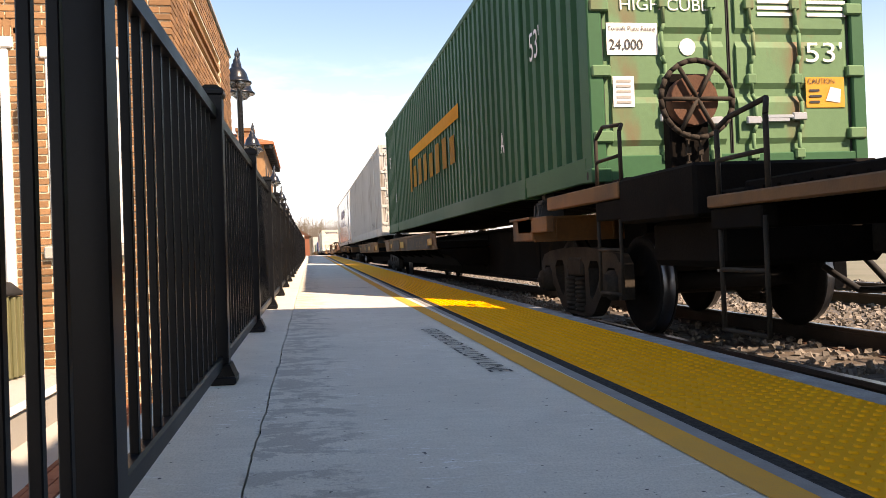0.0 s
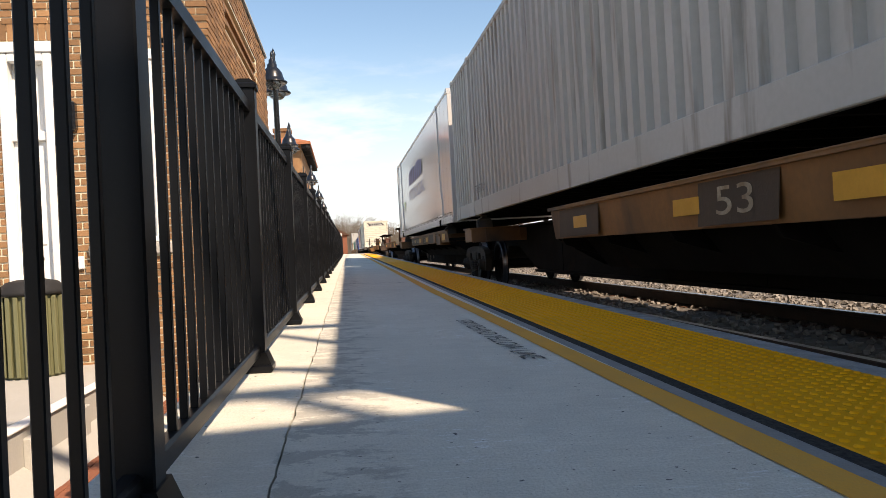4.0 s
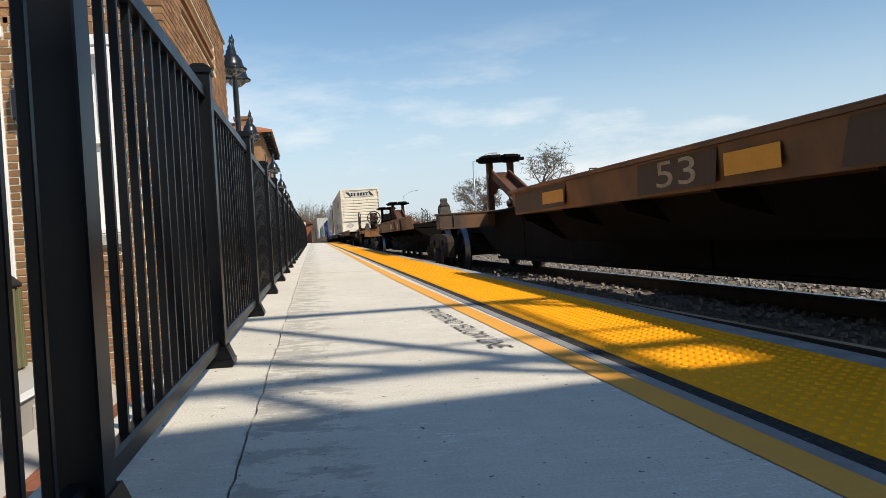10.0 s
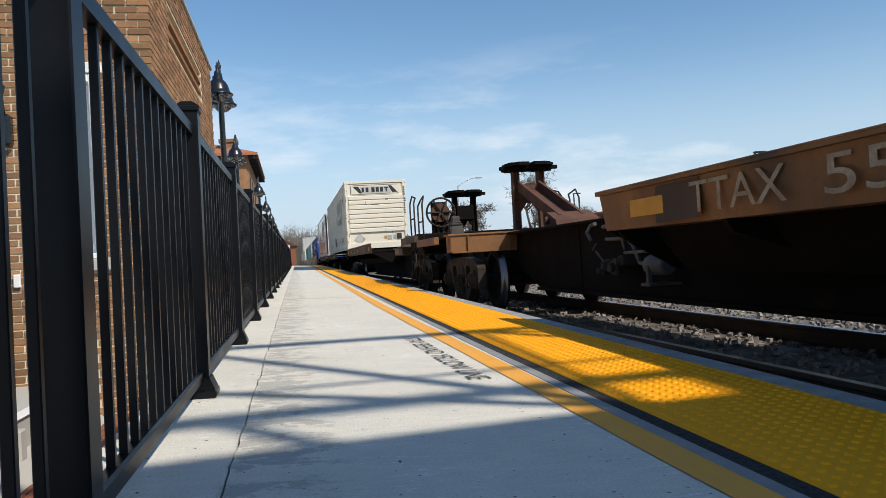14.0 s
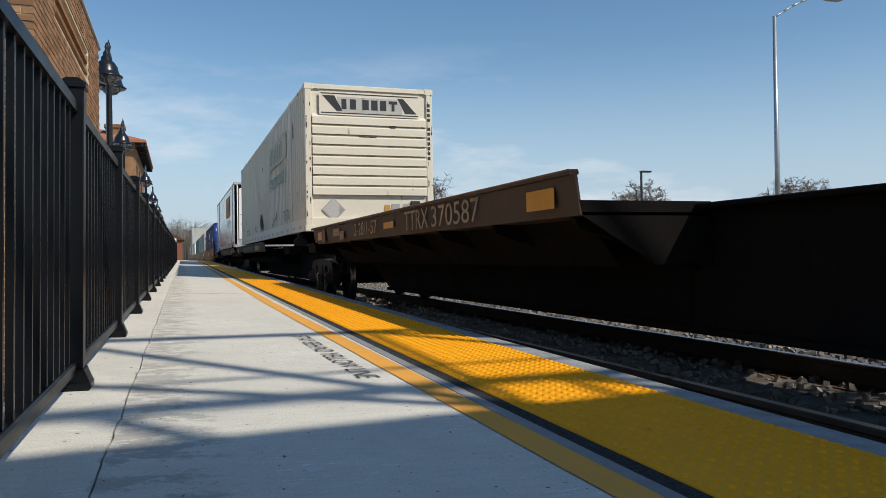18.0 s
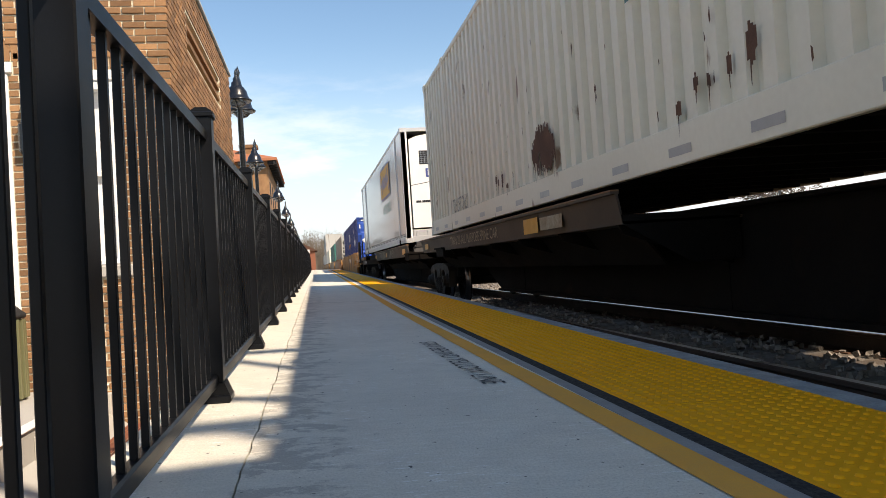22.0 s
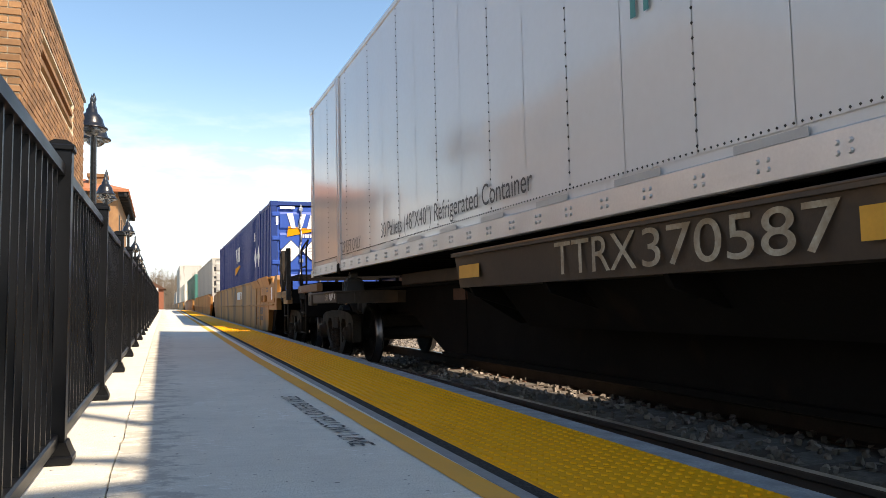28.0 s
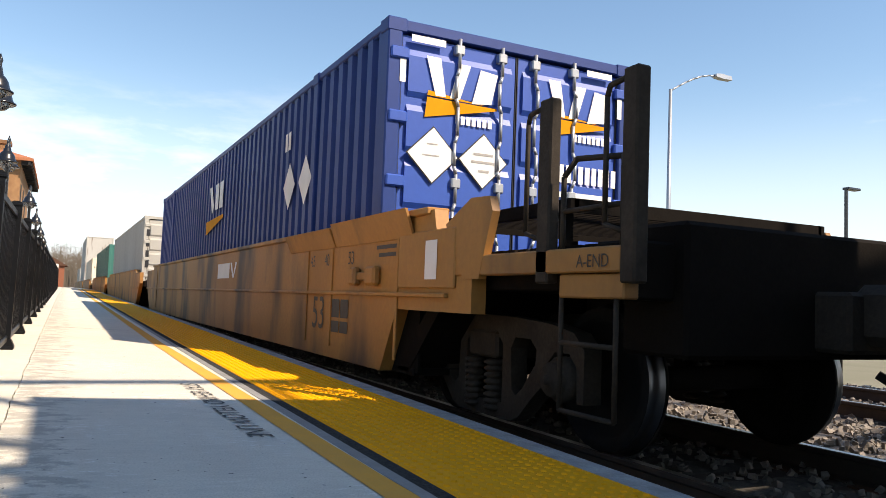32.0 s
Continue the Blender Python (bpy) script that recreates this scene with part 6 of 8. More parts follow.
side_words(green, "53'", "inkwhite", 14.9, CZ + 1.75, 0.30, 0.30, 1.309)
side_words(green, "A", "inkwhite", 13.75, CZ + 0.75, 0.16, 0.24, 1.309)
def end_words(c, body, m, x, z, w, h, y=0.008):
    return lettering(body, M[m], c, (x, y, z), w, h, FRONT)
def end_shape(c, m, x, z, outl, y=0.012, name="marking"):
    return patch(c, FRONT, (x, y, z), outl, M[m], name)
end_words(green, "HIGH CUBE", "inkwhite", -1.00, CZ + 1.45, 0.81, 0.10)
end_shape(green, "inkwhite", -1.13, CZ + 1.07, [rect(0, 0, 0.46, 0.27)], 0.010, "forklift_plate")
end_words(green, "24,000", "inkblack", -1.11, CZ + 1.10, 0.30, 0.10, 0.004)
end_words(green, "Forklift Plate Rating", "inkblack", -1.11, CZ + 1.26, 0.42, 0.05, 0.004)
end_words(green, "53'", "inkwhite", 0.72, CZ + 1.01, 0.36, 0.18, 0.005)
end_shape(green, "reflector", 0.71, CZ + 0.61, [rect(0, 0, 0.38, 0.27)], 0.010, "caution_label")
end_words(green, "CAUTION", "inkblack", 0.73, CZ + 0.82, 0.26, 0.045, 0.004)
end_shape(green, "inkblack", 0.74, CZ + 0.65, [rect(0, 0.10, 0.10, 0.12), rect(0, 0.05, 0.12, 0.07), rect(0, 0, 0.10, 0.02)], 0.004, "text_bar")
end_shape(green, "inkwhite", 0.90, CZ + 0.65, [[(0, 0.02), (0.14, 0.0), (0.15, 0.12), (0.05, 0.14)]], 0.004, "label_drawing")
end_shape(green, "inkwhite", -1.09, CZ + 0.63, [rect(0, 0, 0.19, 0.26)], 0.010, "paper_label")
end_shape(green, "greytape", -1.06, CZ + 0.66, [rect(0, k * 0.045, 0.13, k * 0.045 + 0.02) for k in range(5)], 0.006, "text_bar")
end_shape(green, "inkwhite", -0.40, CZ + 1.14, [[(0.075 * math.cos(a * 0.5236), 0.075 * math.sin(a * 0.5236)) for a in range(12)]], 0.010, "round_label")
for k in range(4):
    end_shape(green, "inkwhite", 0.27, CZ + 1.58 - k * 0.055, [rect(0, 0, 0.36, 0.03), rect(0.48, 0, 0.86, 0.03)], 0.008, "text_bar")


# pale container
side_words(w1, "TOP LIFT ONLY", "inkblack", 3.3, CZ + 0.33, 1.0, 0.16, 1.309)
side_words(w1, "TOP LIFT ONLY", "inkblack", 13.7, CZ + 0.38, 0.9, 0.14, 1.309)
end_shape(w1, "greytape", -1.05, CZ + 0.95, [rect(0, 0, 0.22, 0.2), rect(0.26, 0, 0.46, 0.2)], 0.010)
end_shape(w1, "reflector", -0.50, CZ + 0.92, [rect(0, 0, 0.42, 0.30)], 0.010)
end_words(w1, "CAUTION", "inkblack", -0.48, CZ + 1.15, 0.3, 0.05, 0.004)

# first refrigerated container
side_words(w2, "INTERMODAL", "inkblue", 10.4, CZ + 1.13, 5.1, 0.36)
slanted_word_shape(w2, "inkblue", 10.2, CZ + 1.66, 4.4, 0.50, 7, 1.306, 0.16, 0.22)
side_words(w2, "TOP LIFT ONLY", "inkblack", 3.68, CZ + 0.22, 1.2, 0.16)
side_words(w2, "TOP LIFT ONLY", "inkblack", 13.12, CZ + 0.235, 1.18, 0.135)
side_words(w2, "eco", "inkblack", 13.11, CZ + 0.92, 0.66, 0.18, 1.309)
patch(w2, SIDE, (-1.307, 12.60, CZ + 0.90), [[(0.10, 0.0), (0.34, 0.02), (0.56, 0.16), (0.66, 0.32), (0.42, 0.24), (0.22, 0.12)], [(0.14, 0.12), (0.30, 0.20), (0.62, 0.36), (0.34, 0.35), (0.18, 0.26)], [(-0.40, 0.22), (-0.20, 0.27), (0.14, 0.29), (0.30, 0.36), (0.0, 0.34), (-0.24, 0.31)]], M["leafgreen"], "leaf_shape")
patch(w2, SIDE, (-1.306, 2.3, CZ + 0.58), [[(0, 0), (0.05, 0.02), (0.07, 0.2), (0.02, 0.18)], [(0.1, 0), (0.22, 0.05), (0.24, 0.17), (0.12, 0.2)]], M["inkblue"], "brand_shape")
for yy in (2.05, 13.55):
    bm = bmesh.new()
    prism(bm, [(yy - 0.40, CZ + 0.17), (yy + 0.42, CZ + 0.17), (yy + 0.40, CZ + 0.62), (yy + 0.20, CZ + 0.86), (yy + 0.16, CZ + 2.70), (yy - 0.14, CZ + 2.70), (yy - 0.18, CZ + 0.86), (yy - 0.36, CZ + 0.60)], "x", -1.310, -1.28)
    part("flared_post_panel", bm, M["panel"], w2)
    bm = bmesh.new()
    prism(bm, [(yy - 0.42, CZ + 0.15), (yy + 0.42, CZ + 0.15), (yy + 0.38, CZ + 0.25), (yy - 0.38, CZ + 0.25)], "x", -1.316, -1.28)
    part("doubler_plate", bm, M["alu"], w2, "grey riveted doubler plate")
    for k in range(14):
        bm = bmesh.new()
        rod(bm, (-1.314, yy - 0.37 + k * 0.057, CZ + 0.20), (-1.326, yy - 0.37 + k * 0.057, CZ + 0.20), 0.013, 6, 0.006)
        part("rivet", bm, M["grime_shade"], w2)
    bm = bmesh.new()
    box(bm, -1.34, -1.29, yy - 0.075, yy + 0.075, CZ - 0.02, CZ + 0.14, b=0.02)
    part("lift_shoe", bm, M["grime_shade"], w2, "grey steel lifting shoe")
bm = bmesh.new()
for yy in (14.96, 15.5):
    for s in (-1, 1):
        box(bm, s * 1.22, s * 1.30, yy - 0.06, yy, CZ, CZ + 2.86, b=0.01)
for z in (CZ, CZ + 0.5, CZ + 2.74):
    for s in (-1, 1):
        box(bm, s * 1.24, s * 1.30, 14.9, 15.5, z, z + 0.12, b=0.01)
    box(bm, -1.28, 1.28, 15.44, 15.5, z, z + 0.12, b=0.01)
part("machinery_frame", bm, M["alu"], w2, "open aluminium machinery frame")
bm = bmesh.new()
box(bm, -1.0, 1.0, 14.92, 15.3, CZ + 0.9, CZ + 2.6, b=0.04)
box(bm, -0.9, 0.9, 14.92, 15.35, CZ + 0.15, CZ + 0.8, b=0.05)
part("cooling_unit", bm, M["greytape"], w2)

# cream container
side_words(jb, "TOP LIFT ONLY", "inkblack", 3.35, CZ + 0.34, 1.2, 0.24, 1.309)
side_words(jb, "TOP LIFT ONLY", "inkblack", 13.26, CZ + 0.26, 1.2, 0.22, 1.309)
side_words(jb, "Intermodal", "inkgreen", 6.15, CZ + 1.25, 3.1, 0.42, 1.309)
slanted_word_shape(jb, "markgrey", 5.95, CZ + 1.88, 2.6, 0.40, 8, 1.3094, 0.0, 0.35)
patch(jb, SIDE, (-1.3085, 6.15, CZ + 1.78), [rect(0, 0, 3.4, 0.60)], M["markcream"], "brand_board")
patch(jb, SIDE, (-1.3094, 6.15, CZ + 1.78), [rect(0.03, 0.03 + k * 0.022, 3.37, 0.036 + k * 0.022) for k in (0, 1, 2, 22, 23, 24)], M["markgrey"], "brand_shape")
end_shape(jb, "cream", -1.02, CZ + 2.28, [rect(0, 0, 2.04, 0.46)], -0.010, "name_board")
bd = [rect(0.03, 0.03, 2.01, 0.05), rect(0.03, 0.41, 2.01, 0.43), [(0.06, 0.38), (0.30, 0.38), (0.46, 0.08), (0.34, 0.08)], [(1.98, 0.08), (1.74, 0.08), (1.58, 0.38), (1.70, 0.38)]]
end_shape(jb, "inkblack", -1.02, CZ + 2.28, bd, -0.014, "brand_shape")
end_shape(jb, "creamlite", -0.66, CZ + 2.34, [rect(0, 0, 1.32, 0.30)], -0.013, "brand_plate")
end_shape(jb, "inkblack", -0.58, CZ + 2.40, [rect(0, 0, 0.10, 0.20), rect(0.17, 0, 0.29, 0.20), rect(0.42, 0, 0.55, 0.20), rect(0.60, 0, 0.73, 0.20), rect(0.78, 0, 0.91, 0.20), rect(0.96, 0.14, 1.14, 0.20), rect(1.02, 0, 1.08, 0.14)], -0.017, "brand_shape")
end_shape(jb, "inkblack", -0.22, CZ + 2.02, [rect(0, 0, 0.30, 0.02), rect(0, 0.09, 0.30, 0.11), rect(0.32, -0.01, 0.52, 0.01), rect(0.32, 0.09, 0.52, 0.10), rect(0.62, 0.02, 0.74, 0.10)], -0.012, "label_bar")
end_shape(jb, "inkblack", -0.18, CZ + 1.80, [rect(0, 0.10, 0.22, 0.16), rect(-0.06, 0, 0.30, 0.07)], -0.012, "text_bar")
end_words(jb, "53'", "inkblack", -0.10, CZ + 1.55, 0.14, 0.09, -0.012)
end_words(jb, "STEEL", "inkblack", -0.08, CZ + 1.47, 0.12, 0.045, -0.012)
for k in range(11):
    end_shape(jb, "inkblack", 1.19, CZ + 2.52 - k * 0.10 - (0.08 if k > 3 else 0), [rect(0, 0, 0.06, 0.065)], -0.002, "number_bar")
end_shape(jb, "greytape", -0.76, CZ + 0.42, [[(0, -0.24), (0.24, 0), (0, 0.24), (-0.24, 0)]], 0.030, "placard_holder")
end_shape(jb, "creamlite", -0.76, CZ + 0.42, [[(0, -0.21), (0.21, 0), (0, 0.21), (-0.21, 0)]], 0.026, "placard_plate")
end_shape(jb, "reflector", 0.28, CZ + 0.40, [rect(0, 0, 0.11, 0.12)], 0.030)
end_shape(jb, "greytape", 0.42, CZ + 0.34, [rect(0, 0, 0.17, 0.20), rect(0.24, 0.02, 0.36, 0.20)], 0.030)
bm = bmesh.new()
box(bm, 0.82, 1.02, 0.0, 0.045, CZ + 0.36, CZ + 0.60, b=0.012)
part("document_box", bm, M["inkblack"], jb)
rr = random.Random(11)


def ragged_rust(c, y, z, w, h, m="rust", drip=0.0):
    """A flaked patch of rust: narrow upright strips with uneven ends; drip adds thin runs below."""
    k = max(3, int(w / 0.022))
    for i in range(k):
        q = abs(2 * (i + 0.5) / k - 1)
        top = h * (1 - 0.45 * q ** 2.5) * rr.uniform(0.86, 1.08)
        low = -h * 0.15 * rr.uniform(-1.0, 1.0) + h * 0.3 * q ** 3
        if w > 0.5 and abs(q - 0.32) < 0.06 and i < k / 2:
            low = h * 0.42
        x0, x1 = w * i / k, w * (i + 1.04) / k
        yield [(x0 - y, z + low), (x1 - y, z + low * rr.uniform(0.7, 1.3)), (x1 - y, z + top), (x0 - y, z + top * rr.uniform(0.97, 1.03))]
        if drip and i % 3 == 1:
            yield [(x0 - y, z - drip * rr.uniform(0.5, 1.2)), (x0 - y + 0.007, z - drip * rr.uniform(0.4, 1.0)), (x0 - y + 0.012, z + low), (x0 - y - 0.002, z + low)]


spots = [(4.68, 0.42, 0.10, 0.24), (4.88, 0.42, 0.05, 0.13), (5.26, 0.42, 0.06, 0.10), (5.10, 0.40, 0.04, 0.10), (5.50, 0.30, 0.07, 0.12), (6.84, 0.77, 0.04, 0.07),
         (7.31, 1.25, 0.03, 0.06), (10.31, 0.40, 0.09, 0.12), (10.0, 0.35, 0.08, 0.20), (9.80, 0.30, 0.10, 0.07), (10.2, 0.38, 0.06, 0.10), (9.48, 0.40, 0.03, 0.07)]
for y, z, w, h in spots:
    patch(jb, SIDE, (-1.3088, 0, CZ), list(ragged_rust(jb, y, z, w, h, drip=0.12)), M["rust"], "rust_spot")
patch(jb, SIDE, (-1.3092, 0, CZ), list(ragged_rust(jb, 8.68, 0.34, 0.76, 0.44, drip=0.10)), M["rust"], "rust_patch", "large flaked brown rust patch")
outl = []
for k in range(70):
    yy, z, q = rr.uniform(0.3, 15.2), 0.25 + 2.2 * rr.random() ** 1.6, rr.uniform(0.006, 0.018)
    outl.append([(-yy, z), (-yy + q, z + q), (-yy + q * 0.8, z + q * rr.uniform(2, 7)), (-yy - q * 0.2, z + q * rr.uniform(2, 6))])
tagged(patch(jb, SIDE, (-1.3086, 0, CZ), outl, M["rust"], "rust_specks"), kind="stuff")
for face, edge, count in ((FRONT, -1.285, 26), (FRONT, 1.20, 18), (SIDE, 0.0, 22)):
    chips = []
    for k in range(count):
        z, q, w = rr.uniform(0.05, 2.8), rr.uniform(0.02, 0.12), rr.uniform(0.006, 0.030)
        x0 = rr.choice((0.0, 0.0, 0.08 - w * 0.5))
        x0 = -x0 - w if face is SIDE else x0
        chips.append([(x0, z), (x0 + w * rr.uniform(0.3, 0.7), z - q * 0.1), (x0 + w, z + q * rr.uniform(0.2, 0.6)), (x0 + w * rr.uniform(0.4, 0.9), z + q), (x0, z + q * 0.95)])
    tagged(patch(jb, face, (edge, -0.003, CZ) if face is FRONT else (-1.3065, 0.01, CZ), chips, M["rust"], "rust_chips"), kind="stuff")
n = 16
for i in range(n):
    patch(jb, SIDE, (-1.303, 0.9 + i * 0.95, CZ + 0.07), [rect(0, 0, 0.30, 0.06)], M["greytape"], "reflective_tape")

# second refrigerated container: name in bars, words, cooling unit at the near end
patch(rf, SIDE, (-1.306, 5.85, CZ + 1.50), [rect(0, 0, 2.75, 0.98)], M["inkblue"], "brand_board")
patch(rf, SIDE, (-1.3075, 5.78, CZ + 1.56), [rect(0, 0, 2.61, 0.86)], M["reflector"], "brand_board")
slanted_word_shape(rf, "inkblue", 5.15, CZ + 1.82, 1.5, 0.36, 6, 1.309, 0.0, 0.3)
patch(rf, SIDE, (-1.309, 5.70, CZ + 1.62), [[(0.0, 0.70), (0.12, 0.74), (0.48, 0.06), (0.36, 0.06)], [(2.4, 0.06), (2.3, 0.02), (2.0, 0.70), (2.12, 0.72)]], M["inkblue"], "brand_shape")
side_words(rf, "Intermodal", "inkgreen", 5.4, CZ + 1.04, 2.2, 0.42)
side_words(rf, "TOP LIFT ONLY", "inkblack", 2.72, CZ + 0.20, 1.17, 0.18)
side_words(rf, "30 Pallets (48\"X40\") Refrigerated Container", "inkblack", 10.41, CZ + 0.24, 3.80, 0.225)
side_words(rf, "TOP LIFT ONLY", "inkblack", 12.51, CZ + 0.255, 1.15, 0.155)
for s in (-1, 1):
    for ya, yb, low in ((12.52, 12.60, 0.05), (12.65, 12.73, 0.05), (1.28, 1.40, 0.05)):
        bm = bmesh.new()
        box(bm, s * 1.26, s * 1.312, ya, yb, CZ + low, CZ + 2.80, b=0.01)
        part("lift_post", bm, M["panel"], rf)
    for y in (1.3, 12.62):
        bm = bmesh.new()
        box(bm, s * 1.25, s * 1.325, y - 0.08, y + 0.08, CZ - 0.02, CZ + 0.13, b=0.02)
        part("lift_shoe", bm, M["grime_shade"], rf)
bm = bmesh.new()
arch = [(-1.10 + 2.2 * k / 12, CZ + 2.55 + 0.16 * math.sin(math.pi * k / 12) ** 0.6) for k in range(13)]
prism(bm, [(1.10, CZ + 1.55), (1.10, CZ + 0.36), (-1.10, CZ + 0.36), (-1.10, CZ + 1.55)] + arch, "y", 0.0, 0.10)
unit = part("cooling_unit", bm, M["white"], rf, "white cooling unit with an arched top")
bm = bmesh.new()
for s_ in (-1, 1):
    box(bm, s_ * 1.14, s_ * 1.30, 0.0, 0.10, CZ + 0.02, CZ + 2.82, b=0.012)
box(bm, -1.14, 1.14, 0.01, 0.10, CZ + 2.74, CZ + 2.82, b=0.01)
part("end_frame", bm, M["white"], unit)
bm = bmesh.new()
box(bm, -1.12, 1.12, 0.02, 0.12, CZ + 0.03, CZ + 0.32, b=0.015)
part("lower_panel", bm, M["alu"], unit)
for k in range(8):
    bm = bmesh.new()
    box(bm, -1.05 + k * 0.28, -0.99 + k * 0.28, 0.008, 0.03, CZ + 0.06, CZ + 0.29, b=0.006)
    part("panel_rib", bm, M["alu"], unit)
bm = bmesh.new()
box(bm, -0.86, -0.14, -0.018, 0.01, CZ + 1.93, CZ + 2.26, b=0.01)
grille = part("grille", bm, M["inkblack"], unit)
for k in range(6):
    bm = bmesh.new()
    box(bm, -0.85, -0.15, -0.028, -0.012, CZ + 1.96 + k * 0.05, CZ + 1.968 + k * 0.05)
    part("grille_slat", bm, M["galv"], grille)
for k in range(9):
    bm = bmesh.new()
    box(bm, -0.82 + k * 0.08, -0.812 + k * 0.08, -0.030, -0.016, CZ + 1.94, CZ + 2.25)
    part("grille_bar", bm, M["galv"], grille)
bm = bmesh.new()
corner = [(0.12 * math.cos(a), 0.12 * math.sin(a)) for a in (0, 0.4, 0.8, 1.2, 1.57)]
shape = [(0.92 + x, CZ + 2.38 + y) for x, y in corner] + [(0.06 - y, CZ + 2.38 + x) for x, y in corner] + [(0.06 - x, CZ + 1.58 - y) for x, y in corner] + [(0.92 + y, CZ + 1.58 - x) for x, y in corner]
prism(bm, shape, "y", -0.05, 0.0)
part("mesh_guard", bm, M["greytape"], unit, "grey mesh guard with rounded corners")
bm = bmesh.new()
for k in range(12):
    x0, x1 = -1.1 + 2.2 * k / 12, -1.1 + 2.2 * (k + 1) / 12
    z0, z1 = (CZ + 1.40 + 0.12 * math.sin(math.pi * q / 12) for q in (k, k + 1))
    prism(bm, [(x0, z0), (x1, z1), (x1, z1 + 0.014), (x0, z0 + 0.014)], "y", -0.004, 0.02)
part("panel_gap", bm, M["dark"], unit)
end_shape(rf, "inkblue", -0.72, CZ + 1.60, [rect(0, 0, 0.30, 0.22)], -0.008, "brand_shape")
end_shape(rf, "inkwhite", -0.67, CZ + 1.64, [rect(0, 0, 0.20, 0.14)], -0.011, "brand_shape")
end_shape(rf, "inkblack", -1.0, CZ + 0.98, [rect(0, 0, 0.12, 0.05), rect(0.15, 0, 0.50, 0.05)], -0.008, "number_bar")
end_shape(rf, "inkblack", -0.30, CZ + 2.46, [rect(0, 0, 0.12, 0.10), rect(0.15, 0, 0.27, 0.10), rect(0.30, 0, 0.42, 0.10), rect(0.45, 0, 0.57, 0.10), rect(0.60, 0, 0.72, 0.10)], -0.008, "brand_shape")

# blue container
YZ = 0.36
for x in (-0.94, 0.33):
    z = YZ + 2.24
    end_shape(yr, "inkwhite", x, z, [[(0.10, 0.02), (0.20, 0.02), (0.14, 0.36), (0.0, 0.36)], [(0.24, 0.02), (0.34, 0.02), (0.44, 0.34), (0.32, 0.34)], [(0.46, 0.0), (0.66, 0.02), (0.72, 0.30), (0.54, 0.32)]], 0.004, "brand_shape")
    end_shape(yr, "inkorange", x, z - 0.20, [[(0.02, 0.20), (0.0, 0.02), (0.72, 0.17), (0.72, 0.19)], [(0.03, 0.26), (0.02, 0.215), (0.60, 0.20)]], 0.005, "brand_shape")
    end_shape(yr, "inkwhite", x + 0.30, z - 0.20, [rect(k * 0.055, 0, k * 0.055 + 0.040, 0.075) for k in range(7)], 0.003, "brand_shape")
for x in (-0.85, -0.35):
    end_shape(yr, "inkblack", x, YZ + 1.735, [[(0, -0.255), (0.255, 0), (0, 0.255), (-0.255, 0)]], -0.002, "placard_edge")
    end_shape(yr, "inkwhite", x, YZ + 1.735, [[(0, -0.24), (0.24, 0), (0, 0.24), (-0.24, 0)]], -0.006, "placard")
end_shape(yr, "greytape", -0.35, YZ + 1.735, [rect(-0.12, -0.02, 0.12, 0.0), rect(-0.10, 0.05, 0.10, 0.07), rect(-0.05, -0.10, 0.06, -0.08)], -0.009, "placard_print")
end_shape(yr, "greytape", -0.85, YZ + 1.735, [rect(-0.10, -0.01, 0.06, 0.0), rect(-0.06, 0.09, 0.04, 0.10)], -0.009, "placard_print")
end_shape(yr, "inkwhite", -1.09, YZ + 2.70, [rect(0, 0, 0.33, 0.06), rect(1.86, 0, 2.16, 0.06)], -0.002, "reflective_tape")
end_shape(yr, "inkwhite", -1.19, YZ + 2.33, [rect(0, 0, 0.055, 0.30), rect(2.33, 0, 2.385, 0.30)], -0.006, "reflective_tape")
end_shape(yr, "inkwhite", 0.30, YZ + 1.64, [rect(k * 0.085, 0, k * 0.085 + 0.062, 0.17) for k in range(4)] + [rect(0.40 + k * 0.078, 0, 0.455 + k * 0.078, 0.17) for k in range(6)], 0.003, "number_bar")
for k in range(4):
    end_shape(yr, "inkwhite", 0.30, YZ + 1.50 - k * 0.11, [rect(0, 0, 0.30, 0.05), rect(0.36, 0, 0.80, 0.05)], 0.003, "text_bar")
patch(yr, SIDE, (-1.309, 2.95, YZ + 1.76), [[(0, -0.28), (0.25, 0), (0, 0.28), (-0.25, 0)]], M["inkwhite"], "placard")
patch(yr, SIDE, (-1.309, 2.3, YZ + 1.76), [[(0, -0.28), (0.25, 0), (0, 0.28), (-0.25, 0)]], M["inkwhite"], "placard")
patch(yr, SIDE, (-1.309, 8.5, YZ + 1.85), [[(0.1, 0.5), (0.35, 0.5), (0.6, 0.12), (0.45, 0.0)], rect(0.7, 0.05, 1.0, 0.5), rect(1.1, 0.05, 1.4, 0.5)], M["inkwhite"], "brand_shape")
patch(yr, SIDE, (-1.309, 8.5, YZ + 1.30), [[(-0.1, 0.2), (1.5, 0.42), (1.5, 0.48), (-0.1, 0.44)]], M["inkorange"], "brand_shape")
patch(yr, SIDE, (-1.309, 3.2, YZ + 2.2), [rect(0, 0, 0.10, 0.22), rect(0.14, 0, 0.24, 0.22)], M["inkwhite"], "number_bar")


